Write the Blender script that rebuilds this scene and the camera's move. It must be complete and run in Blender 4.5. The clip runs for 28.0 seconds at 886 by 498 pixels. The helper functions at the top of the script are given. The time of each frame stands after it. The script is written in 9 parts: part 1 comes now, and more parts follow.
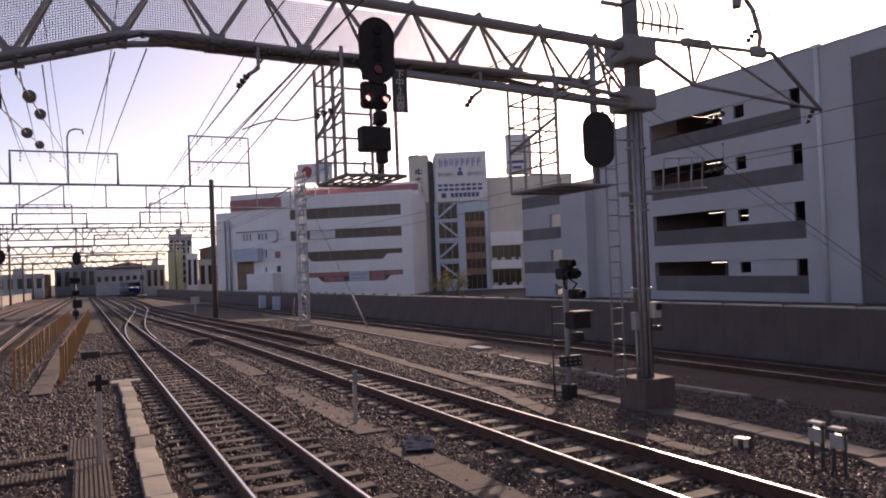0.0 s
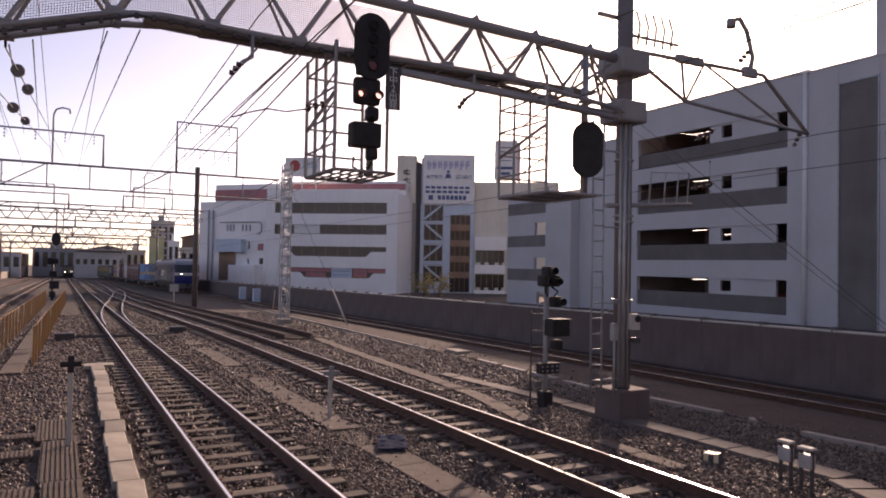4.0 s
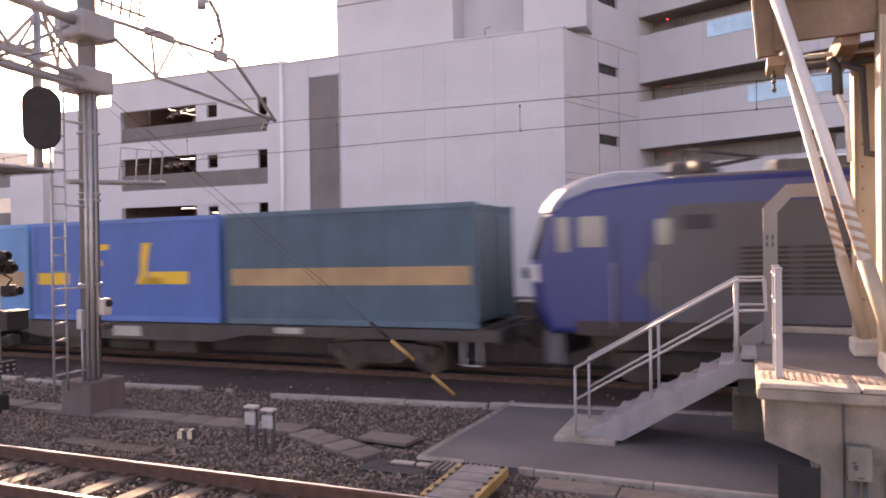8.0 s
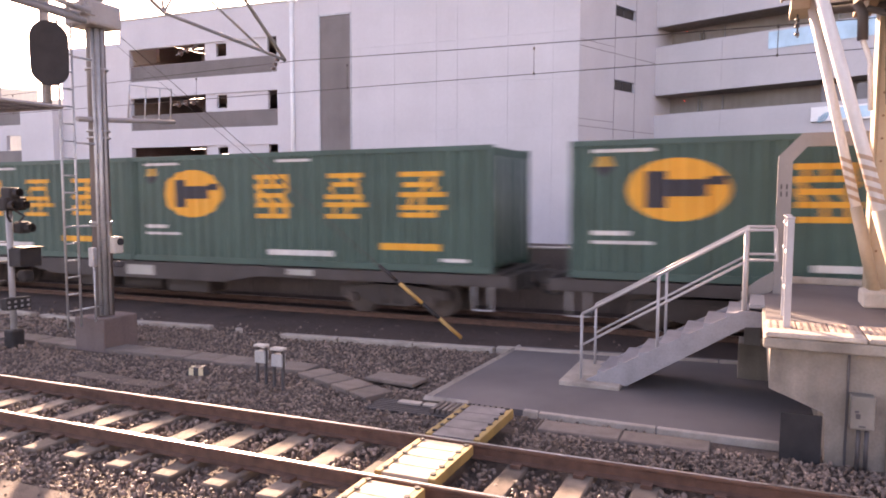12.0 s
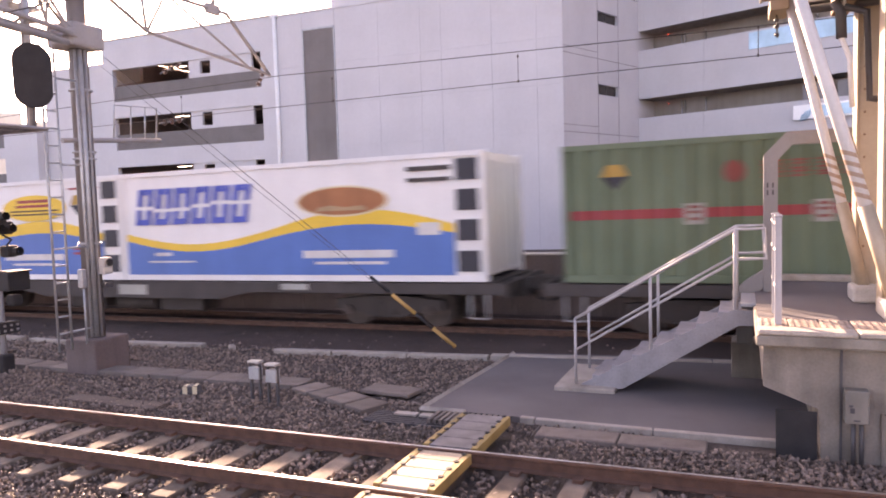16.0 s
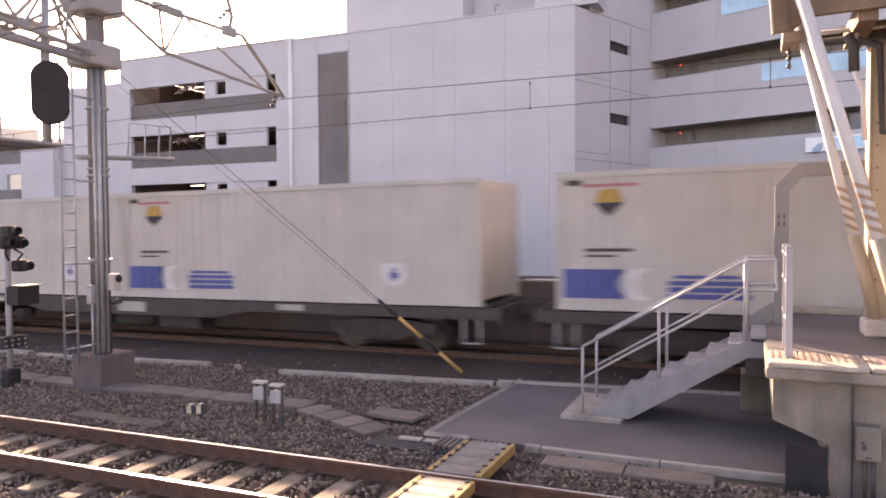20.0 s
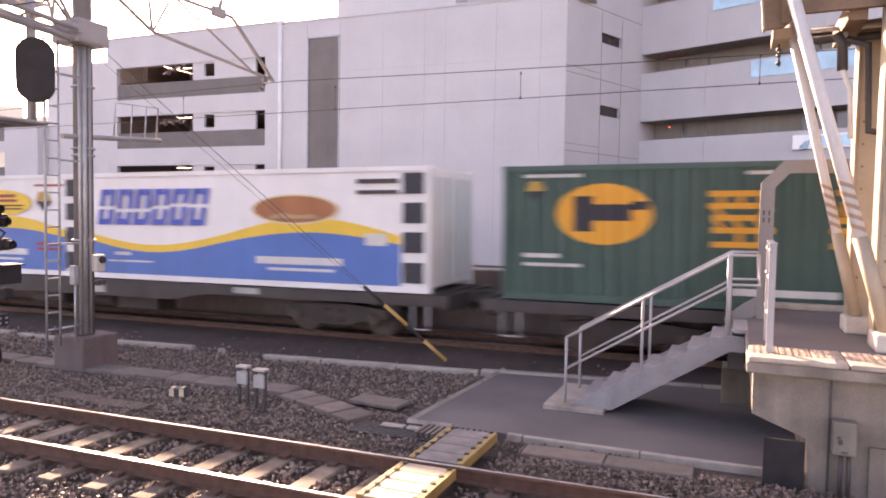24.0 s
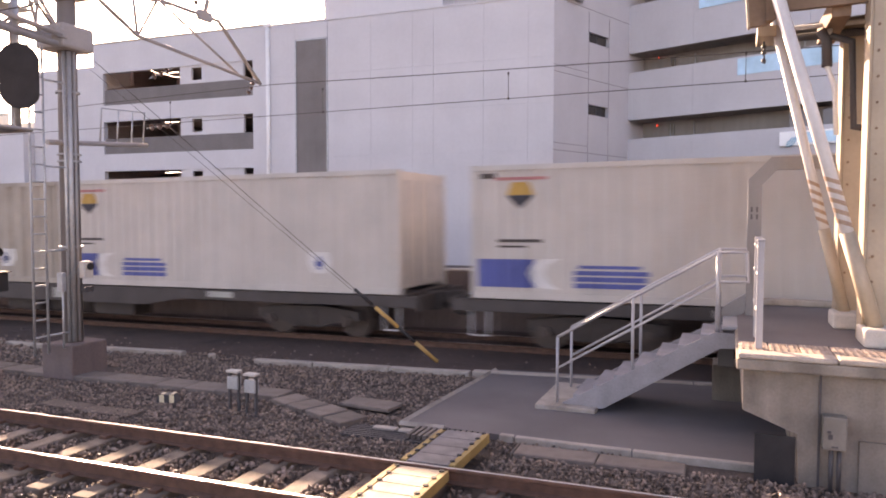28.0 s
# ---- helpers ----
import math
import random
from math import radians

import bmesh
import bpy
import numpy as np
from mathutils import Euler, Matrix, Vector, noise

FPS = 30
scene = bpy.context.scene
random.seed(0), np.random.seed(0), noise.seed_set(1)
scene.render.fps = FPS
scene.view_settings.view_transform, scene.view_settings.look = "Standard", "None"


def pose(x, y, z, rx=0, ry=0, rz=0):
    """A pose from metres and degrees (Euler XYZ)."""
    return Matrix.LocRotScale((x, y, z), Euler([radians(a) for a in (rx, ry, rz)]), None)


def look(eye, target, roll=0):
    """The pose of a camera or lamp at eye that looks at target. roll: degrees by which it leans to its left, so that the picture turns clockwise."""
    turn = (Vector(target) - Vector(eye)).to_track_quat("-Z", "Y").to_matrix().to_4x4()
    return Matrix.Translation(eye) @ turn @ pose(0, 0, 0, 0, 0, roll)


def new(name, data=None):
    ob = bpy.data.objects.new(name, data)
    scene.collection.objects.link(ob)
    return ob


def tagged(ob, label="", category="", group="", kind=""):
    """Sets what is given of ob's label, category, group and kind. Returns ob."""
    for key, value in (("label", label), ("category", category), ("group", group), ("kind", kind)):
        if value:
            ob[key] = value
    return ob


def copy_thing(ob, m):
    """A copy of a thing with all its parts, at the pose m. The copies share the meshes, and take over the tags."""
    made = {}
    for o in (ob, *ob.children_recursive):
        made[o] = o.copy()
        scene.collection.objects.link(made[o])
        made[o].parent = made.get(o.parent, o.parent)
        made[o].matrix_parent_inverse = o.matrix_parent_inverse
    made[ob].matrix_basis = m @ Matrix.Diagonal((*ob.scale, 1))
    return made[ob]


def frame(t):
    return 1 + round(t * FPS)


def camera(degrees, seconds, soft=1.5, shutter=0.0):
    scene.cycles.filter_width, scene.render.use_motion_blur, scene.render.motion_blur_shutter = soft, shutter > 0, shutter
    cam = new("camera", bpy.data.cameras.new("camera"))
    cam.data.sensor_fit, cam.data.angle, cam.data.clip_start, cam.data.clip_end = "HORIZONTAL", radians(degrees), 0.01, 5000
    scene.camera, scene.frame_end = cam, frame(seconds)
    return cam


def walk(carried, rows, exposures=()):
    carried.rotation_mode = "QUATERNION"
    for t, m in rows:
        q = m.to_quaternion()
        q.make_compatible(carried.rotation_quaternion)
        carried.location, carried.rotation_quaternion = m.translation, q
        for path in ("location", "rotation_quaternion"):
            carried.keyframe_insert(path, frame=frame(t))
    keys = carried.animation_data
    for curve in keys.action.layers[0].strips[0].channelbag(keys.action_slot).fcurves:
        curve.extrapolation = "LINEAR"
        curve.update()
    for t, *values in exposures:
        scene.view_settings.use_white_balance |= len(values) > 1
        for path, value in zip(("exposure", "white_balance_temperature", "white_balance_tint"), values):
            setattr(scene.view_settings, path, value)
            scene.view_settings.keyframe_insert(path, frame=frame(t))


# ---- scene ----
def aim(x, y, z, yaw, pitch, roll):
    """A camera pose: yaw to the left of +y, pitch up, roll as in look()."""
    return Matrix.Translation((x, y, z)) @ pose(0, 0, 0, 0, 0, yaw) @ pose(0, 0, 0, 90 + pitch) @ pose(0, 0, 0, 0, 0, roll)


cam = camera(63.65, 28.0, soft=1.9, shutter=0.24)
PATH = [
    (0, aim(-0.209, 0.197, 2.547, -26.85, 1.15, -2.23)),
    (0.5, aim(-0.196, 0.197, 2.527, -27.08, 1.31, -2.28)),
    (1, aim(-0.197, 0.191, 2.529, -27.27, 1.33, -2.03)),
    (1.5, aim(-0.193, 0.187, 2.523, -27.48, 1.58, -2.18)),
    (2, aim(-0.198, 0.188, 2.521, -27.61, 1.58, -2.14)),
    (2.5, aim(-0.211, 0.192, 2.528, -27.61, 1.50, -0.89)),
    (4.5, aim(-0.206, 0.201, 2.514, -28.19, 1.32, 1.12)),
    (5, aim(-0.203, 0.182, 2.518, -28.02, 1.12, 0.18)),
    (5.5, aim(-0.207, 0.166, 2.520, -28.03, 0.89, 0.78)),
    (6, aim(-0.156, 0.136, 2.521, -29.51, 1.18, 0.56)),
    (6.5, aim(-0.084, 0.085, 2.500, -34.55, 1.62, -0.09)),
    (6.6, aim(-0.049, 0.063, 2.505, -36.05, 1.50, 0.07)),
    (7, aim(0.033, 0.015, 2.490, -47.06, 1.33, -0.12)),
    (7.3, aim(0.086, -0.057, 2.504, -56.47, 0.46, -0.08)),
    (7.5, aim(0.080, -0.073, 2.512, -61.86, -0.02, -0.55)),
    (7.6, aim(0.077, -0.101, 2.529, -63.99, -0.33, -0.75)),
    (8, aim(0.039, -0.062, 2.544, -67.14, -0.36, -0.75)),
    (8.5, aim(0.027, -0.040, 2.552, -66.14, 0.50, -0.49)),
    (9, aim(0.018, -0.013, 2.553, -64.90, 1.35, -0.34)),
    (9.5, aim(0.029, -0.014, 2.546, -63.40, 1.71, -0.17)),
    (10, aim(0.020, -0.019, 2.504, -62.49, -0.39, 0.18)),
    (10.5, aim(0.048, -0.046, 2.507, -63.16, -2.71, 0.42)),
    (11, aim(0.058, -0.056, 2.510, -64.13, -4.15, 0.62)),
    (11.5, aim(0.054, -0.062, 2.517, -65.43, -5.05, 0.63)),
    (12, aim(0.059, -0.053, 2.518, -66.36, -4.71, 0.24)),
    (12.5, aim(0.056, -0.058, 2.519, -66.62, -4.76, -0.14)),
    (14.5, aim(0.042, -0.056, 2.520, -66.35, -4.33, -1.28)),
    (15, aim(0.046, -0.057, 2.520, -66.82, -4.20, -1.44)),
    (15.5, aim(0.056, -0.059, 2.520, -67.14, -4.07, -1.77)),
    (16, aim(0.049, -0.049, 2.519, -67.14, -3.97, -1.65)),
    (16.5, aim(0.056, -0.060, 2.520, -67.30, -3.97, -1.10)),
    (17, aim(0.051, -0.058, 2.526, -67.67, -3.83, -0.89)),
    (17.5, aim(0.059, -0.051, 2.526, -67.65, -2.95, -0.44)),
    (18, aim(0.054, -0.052, 2.524, -67.43, -2.28, -0.16)),
    (18.5, aim(0.054, -0.057, 2.524, -67.18, -1.81, -0.21)),
    (19, aim(0.052, -0.058, 2.520, -66.94, -1.71, -0.35)),
    (19.5, aim(0.051, -0.055, 2.518, -66.62, -1.81, -0.32)),
    (20, aim(0.069, -0.052, 2.513, -66.44, -2.00, -0.38)),
    (20.5, aim(0.069, -0.056, 2.512, -66.38, -2.10, -0.54)),
    (21, aim(0.064, -0.058, 2.514, -66.51, -2.19, -0.71)),
    (21.5, aim(0.062, -0.055, 2.511, -66.46, -2.23, -0.49)),
    (23.5, aim(0.068, -0.053, 2.508, -67.20, -2.78, 1.10)),
    (24, aim(0.069, -0.056, 2.513, -67.48, -2.92, 0.96)),
    (24.5, aim(0.070, -0.057, 2.510, -67.78, -2.92, 0.83)),
    (25, aim(0.076, -0.048, 2.508, -68.07, -2.92, 0.78)),
    (25.5, aim(0.072, -0.051, 2.509, -68.18, -2.92, 0.70)),
    (26, aim(0.071, -0.052, 2.511, -68.23, -2.89, 0.56)),
    (26.5, aim(0.073, -0.057, 2.516, -68.25, -2.85, 0.36)),
    (27, aim(0.081, -0.056, 2.512, -68.26, -2.83, 0.28)),
    (27.5, aim(0.080, -0.057, 2.512, -68.24, -2.83, 0.34)),
    (28, aim(0.087, -0.068, 2.516, -68.20, -2.83, 0.15)),
]
walk(cam, PATH, exposures=[
    (0, 0.52, 7900, 31), (6.6, 1.00, 8500, 35), (7.3, 1.46, 8900, 39), (8, 2.54, 10000, 35), (9, 2.47, 9600, 36), (10, 2.40, 9500, 33), (11, 2.67, 9600, 34),
    (12, 2.92, 9700, 36), (15, 2.87, 9500, 37), (17, 2.77, 9400, 36), (18, 2.82, 9600, 34), (19, 2.64, 9700, 31), (21, 2.64, 9700, 30), (24, 2.80, 9700, 34), (25, 2.60, 9700, 34), (27, 2.75, 9800, 33), (28, 2.64, 9700, 31)])

# ---- world and sun ----
SUN_AZ, SUN_EL = radians(46.4), radians(20.2)   # to the right of +y; above the horizon
world = bpy.data.worlds.new("sky")
scene.world = world
world.use_nodes = True
wn = world.node_tree.nodes
sky = wn.new("ShaderNodeTexSky")
sky.sky_type, sky.sun_disc = "NISHITA", False
sky.sun_elevation, sky.sun_rotation = SUN_EL, SUN_AZ
sky.air_density, sky.dust_density, sky.ozone_density = 0.5, 1.0, 0.4
wn["Background"].inputs["Strength"].default_value = 0.15
world.node_tree.links.new(sky.outputs[0], wn["Background"].inputs["Color"])
sun = new("sun", bpy.data.lights.new("sun", "SUN"))
sun.data.energy, sun.data.angle, sun.data.color = 3.2, radians(0.6), (1.0, 0.91, 0.80)
sun.matrix_world = look((0, 0, 60), (-math.sin(SUN_AZ) * math.cos(SUN_EL) * 60, -math.cos(SUN_AZ) * math.cos(SUN_EL) * 60, 60 - math.sin(SUN_EL) * 60))

# ---- materials ----


def material(name, colors, rough=0.7, metal=0.0, scale=6.0, fine=60.0, bump=0.2, spread=0.5, per_object=0.0, streak=0.0, island=0.0, distance=0.01, grain=0.2):
    """Two-scale noise between colours, with fine relief. streak: vertical runs of dirt; per_object, island: spread of brightness from piece to piece."""
    m = bpy.data.materials.new(name)
    m.use_nodes = True
    nt = m.node_tree
    n, link = nt.nodes, nt.links.new
    bs = n["Principled BSDF"]
    bs.inputs["Roughness"].default_value, bs.inputs["Metallic"].default_value = rough, metal
    co = n.new("ShaderNodeTexCoord")
    big = n.new("ShaderNodeTexNoise")
    big.inputs["Scale"].default_value, big.inputs["Detail"].default_value = scale, 6
    link(co.outputs["Object"], big.inputs["Vector"])
    ramp = n.new("ShaderNodeValToRGB")
    ramp.color_ramp.elements[0].position, ramp.color_ramp.elements[1].position = 0.5 - spread / 2, 0.5 + spread / 2
    c = [(*col, 1) for col in colors]
    ramp.color_ramp.elements[0].color, ramp.color_ramp.elements[1].color = c[0], c[-1]
    for i, mid in enumerate(c[1:-1]):
        ramp.color_ramp.elements.new(0.5 - spread / 2 + spread * (i + 1) / (len(c) - 1)).color = mid
    link(big.outputs["Fac"], ramp.inputs[0])
    col = ramp.outputs[0]
    small = n.new("ShaderNodeTexNoise")
    small.inputs["Scale"].default_value, small.inputs["Detail"].default_value = fine, 4
    link(co.outputs["Object"], small.inputs["Vector"])

    def darken(col, source, low, high):
        mr = n.new("ShaderNodeMapRange")
        mr.inputs["To Min"].default_value, mr.inputs["To Max"].default_value = low, high
        link(source, mr.inputs[0])
        mx = n.new("ShaderNodeVectorMath")
        mx.operation = "SCALE"
        link(col, mx.inputs[0])
        link(mr.outputs[0], mx.inputs["Scale"])
        return mx.outputs[0]
    col = darken(col, small.outputs["Fac"], 1 - grain, 1 + grain)
    if per_object:
        oi = n.new("ShaderNodeObjectInfo")
        col = darken(col, oi.outputs["Random"], 1 - per_object, 1 + per_object)
    if island:
        ge = n.new("ShaderNodeNewGeometry")
        col = darken(col, ge.outputs["Random Per Island"], 1 - island, 1 + island)
    if streak:
        mp = n.new("ShaderNodeMapping")
        mp.inputs["Scale"].default_value = (3.0, 3.0, 0.12)
        link(co.outputs["Object"], mp.inputs[0])
        st = n.new("ShaderNodeTexNoise")
        st.inputs["Scale"].default_value, st.inputs["Detail"].default_value = 1.2, 5
        link(mp.outputs[0], st.inputs["Vector"])
        col = darken(col, st.outputs["Fac"], 1 - streak, 1 + streak * 0.6)
    link(col, bs.inputs["Base Color"])
    if bump:
        bu = n.new("ShaderNodeBump")
        bu.inputs["Strength"].default_value, bu.inputs["Distance"].default_value = bump, distance
        link(small.outputs["Fac"], bu.inputs["Height"])
        link(bu.outputs[0], bs.inputs["Normal"])
    return m


def paint(name, color, rough=0.55, dirt=0.12, metal=0.0):
    """A coat of paint with faint dirt and runs."""
    dark = tuple(v * (1 - dirt * 1.6) for v in color)
    return material(name, (dark, color), rough, metal, scale=1.3, fine=25, bump=0.05, spread=0.6, streak=dirt, grain=0.1)


def glowing(name, color, strength):
    m = bpy.data.materials.new(name)
    m.use_nodes = True
    bs = m.node_tree.nodes["Principled BSDF"]
    bs.inputs["Base Color"].default_value = (*color, 1)
    bs.inputs["Emission Color"].default_value = (*color, 1)
    bs.inputs["Emission Strength"].default_value = strength
    return m


def glassy(name, color=(0.04, 0.05, 0.06), rough=0.05):
    """Dark window glass with a hint of what is behind it: a glossy dark pane."""
    m = material(name, (tuple(v * 0.7 for v in color), color), rough, 0.0, scale=0.6, fine=2, bump=0.0)
    m.node_tree.nodes["Principled BSDF"].inputs["Specular IOR Level"].default_value = 0.45
    return m


# Ground sheet colour is darkened in place of the shade between stones.
BALLAST = material("ballast", ((0.035, 0.025, 0.021), (0.088, 0.064, 0.053), (0.058, 0.041, 0.034)), 0.95, scale=1.2, fine=28, bump=1.0, distance=0.05)
STONE = material("ballast_stone", ((0.090, 0.063, 0.051), (0.232, 0.169, 0.136)), 0.6, scale=3, fine=90, bump=0.2, island=0.65)
# Rust-stained brown, made darker to hold the shade over the freight track.
RUSTY_GROUND = material("rusty_shaded_trackbed", ((0.033, 0.021, 0.018), (0.062, 0.039, 0.033), (0.044, 0.028, 0.024)), 0.95, scale=1.1, fine=40, bump=0.9, distance=0.03)
SETT = material("sand_path", ((0.052, 0.038, 0.031), (0.112, 0.083, 0.067), (0.078, 0.057, 0.046)), 0.95, scale=3, fine=50, bump=0.8)
CONCRETE = material("weathered_concrete", ((0.20, 0.168, 0.143), (0.35, 0.305, 0.262), (0.26, 0.222, 0.19)), 0.85, scale=2.2, fine=45, bump=0.35, streak=0.18)
DUCT_TAN = material("tan_duct_concrete", ((0.23, 0.19, 0.15), (0.42, 0.36, 0.285)), 0.85, scale=2.4, fine=50, bump=0.4, per_object=0.25)
TROUGH = material("dusty_trough_concrete", ((0.076, 0.059, 0.050), (0.150, 0.121, 0.104), (0.108, 0.085, 0.073)), 0.9, scale=2.6, fine=45, bump=0.4, per_object=0.2)
CONCRETE_PALE = material("pale_concrete", ((0.38, 0.35, 0.31), (0.52, 0.48, 0.43)), 0.8, scale=3, fine=60, bump=0.3)
CONCRETE_DARK = material("sooty_concrete", ((0.104, 0.077, 0.073), (0.165, 0.124, 0.118)), 0.9, scale=0.8, fine=20, bump=0.4, streak=0.3)
ASPHALT = material("asphalt", ((0.084, 0.074, 0.076), (0.142, 0.127, 0.127)), 0.85, scale=0.8, fine=120, bump=0.5)
SLEEPER_PALE = material("concrete_sleeper", ((0.085, 0.064, 0.050), (0.195, 0.152, 0.118)), 0.9, scale=5, fine=50, bump=0.4, per_object=0.35)
SLEEPER_WOOD = material("wooden_sleeper", ((0.049, 0.038, 0.030), (0.108, 0.080, 0.063)), 0.9, scale=4, fine=60, bump=0.6, per_object=0.35)
RAIL_RUST = material("rusty_rail_side", ((0.068, 0.034, 0.023), (0.135, 0.068, 0.047)), 0.9, 0.0, scale=8, fine=70, bump=0.3)
RAIL_SHINE = material("polished_rail_head", ((0.62, 0.61, 0.61), (0.76, 0.75, 0.75)), 0.3, 1.0, scale=2, fine=80, bump=0.03)
RAIL_DULL = material("dull_rail_head", ((0.16, 0.13, 0.11), (0.25, 0.21, 0.18)), 0.4, 0.9, scale=2, fine=80, bump=0.05)
GALV = material("galvanised_steel", ((0.30, 0.31, 0.32), (0.44, 0.45, 0.46)), 0.5, 0.55, scale=5, fine=40, bump=0.08)
GREY_PAINT = paint("grey_paint", (0.30, 0.30, 0.31), 0.5, 0.15)
RAIL_GREY = paint("pale_grey_paint", (0.37, 0.36, 0.37), 0.45, 0.14)
STAIR_GREY = material("dull_grey_stair_paint", ((0.20, 0.188, 0.196), (0.285, 0.268, 0.28)), 0.65, scale=3, fine=40, bump=0.08, streak=0.15)
DUCT_GREY = paint("dull_duct_grey", (0.225, 0.215, 0.215), 0.6, 0.15)
BOX_GREY = paint("stained_box_grey", (0.26, 0.235, 0.20), 0.6, 0.35)
STEEL_DARK = paint("dark_steel", (0.07, 0.065, 0.068), 0.55, 0.2)
BLACK = material("black_paint", ((0.012, 0.011, 0.012), (0.03, 0.027, 0.028)), 0.8, scale=4, fine=40, bump=0.08)
MAST_BROWN = paint("weathered_mast_paint", (0.19, 0.172, 0.168), 0.6, 0.25)
MAST_GREY = paint("mast_grey", (0.33, 0.315, 0.315), 0.55, 0.2)
WIRE = material("copper_wire", ((0.05, 0.04, 0.035), (0.09, 0.07, 0.06)), 0.5, 0.7, scale=10, fine=40, bump=0.0)
DISC_GREY = material("weathered_disc_insulator", ((0.13, 0.115, 0.112), (0.2, 0.18, 0.175)), 0.4, scale=6, fine=30, bump=0.0)
PORCELAIN = material("brown_porcelain", ((0.06, 0.035, 0.028), (0.10, 0.06, 0.05)), 0.2, scale=6, fine=30, bump=0.0)
SLEEVE = paint("faded_orange_sleeve", (0.55, 0.31, 0.10), 0.6, 0.2)
YELLOW = paint("worn_yellow_paint", (0.52, 0.345, 0.125), 0.75, 0.45)
ORANGE = paint("orange_fence_paint", (0.50, 0.25, 0.085), 0.6, 0.25)
WHITE = paint("white_paint", (0.72, 0.71, 0.69), 0.55, 0.1)
RED = paint("red_paint", (0.45, 0.06, 0.05), 0.5, 0.15)
WALL_WHITE = material("pale_wall_panels", ((0.442, 0.428, 0.436), (0.522, 0.506, 0.514)), 0.75, scale=0.35, fine=5, bump=0.04, streak=0.03, grain=0.05)
WALL_WHITE_B = material("white_painted_wall", ((0.76, 0.735, 0.72), (0.86, 0.84, 0.82)), 0.75, scale=0.3, fine=12, bump=0.1, streak=0.1, grain=0.06)
WALL_GREY = material("grey_louvre_panel", ((0.135, 0.118, 0.112), (0.20, 0.178, 0.17)), 0.7, scale=0.5, fine=12, bump=0.1, streak=0.12, grain=0.06)
WALL_BEIGE = material("beige_wall", ((0.55, 0.50, 0.42), (0.68, 0.63, 0.54)), 0.8, scale=0.4, fine=10, bump=0.1, streak=0.14, grain=0.06)
WALL_GREEN = material("yellow_green_wall", ((0.46, 0.45, 0.24), (0.56, 0.54, 0.30)), 0.8, scale=0.4, fine=8, bump=0.1, streak=0.15, grain=0.06)
WALL_BLUE = material("pale_blue_panel", ((0.42, 0.50, 0.58), (0.52, 0.60, 0.68)), 0.6, scale=0.5, fine=8, bump=0.05, streak=0.1, grain=0.06)
WALL_BROWN = material("brown_tile_wall", ((0.20, 0.12, 0.08), (0.32, 0.20, 0.14)), 0.8, scale=0.6, fine=10, bump=0.1, streak=0.15, grain=0.06)
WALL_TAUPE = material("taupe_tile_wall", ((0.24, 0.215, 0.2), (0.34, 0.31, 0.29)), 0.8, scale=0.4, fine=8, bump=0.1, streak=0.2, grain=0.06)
# Grey lightened so the wall colour itself carries the distance haze.
WALL_FAR = material("hazy_grey_wall", ((0.30, 0.285, 0.285), (0.46, 0.44, 0.445)), 0.9, scale=0.15, fine=2, bump=0.0, per_object=0.3)
ROOF_DARK = material("dark_roof", ((0.08, 0.075, 0.075), (0.14, 0.13, 0.13)), 0.8, scale=0.5, fine=6, bump=0.1)
PARK_INSIDE = material("parking_deck", ((0.22, 0.17, 0.16), (0.34, 0.27, 0.255)), 0.9, scale=0.4, fine=5, bump=0.1)
STRIPE_RED = paint("faded_red_stripe", (0.50, 0.20, 0.20), 0.7, 0.2)
GLASS = glassy("window_glass", (0.045, 0.036, 0.032), 0.12)
GLASS_WARM = glassy("warm_lit_window_glass", (0.105, 0.068, 0.046), 0.3)
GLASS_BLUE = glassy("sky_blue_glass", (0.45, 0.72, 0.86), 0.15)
TUBE_LIGHT = glowing("tube_light", (1.0, 0.98, 0.92), 2.5)
RED_LAMP = glowing("red_lamp", (1.0, 0.06, 0.03), 2.5)
PLATFORM_TILE = material("platform_edge_stone", ((0.30, 0.25, 0.21), (0.50, 0.43, 0.36)), 0.8, scale=5, fine=40, bump=0.3, per_object=0.2)
PAVING_RED = material("worn_red_paving_tile", ((0.26, 0.185, 0.145), (0.42, 0.325, 0.265)), 0.8, scale=9, fine=50, bump=0.3, per_object=0.3)
COLUMN_BEIGE = paint("cream_column_paint", (0.47, 0.375, 0.27), 0.55, 0.25)
STRUT_WHITE = paint("chalky_white_strut_paint", (0.60, 0.575, 0.55), 0.55, 0.15)
EAVE_BROWN = material("brown_eaves_boards", ((0.135, 0.083, 0.05), (0.25, 0.157, 0.10)), 0.75, scale=2, fine=25, bump=0.2, streak=0.15)
WOOD_GREY = material("grey_plank", ((0.11, 0.10, 0.098), (0.22, 0.205, 0.20)), 0.85, scale=4, fine=50, bump=0.5, streak=0.3, per_object=0.2)
PLATFORM_CONCRETE = material("stained_platform_concrete", ((0.11, 0.092, 0.075), (0.25, 0.215, 0.18), (0.165, 0.14, 0.115)), 0.85, scale=1.6, fine=40, bump=0.45, streak=0.55)
WOOD_PLANK = material("crossing_plank", ((0.33, 0.255, 0.185), (0.52, 0.42, 0.31)), 0.8, scale=4, fine=50, bump=0.4, streak=0.2)

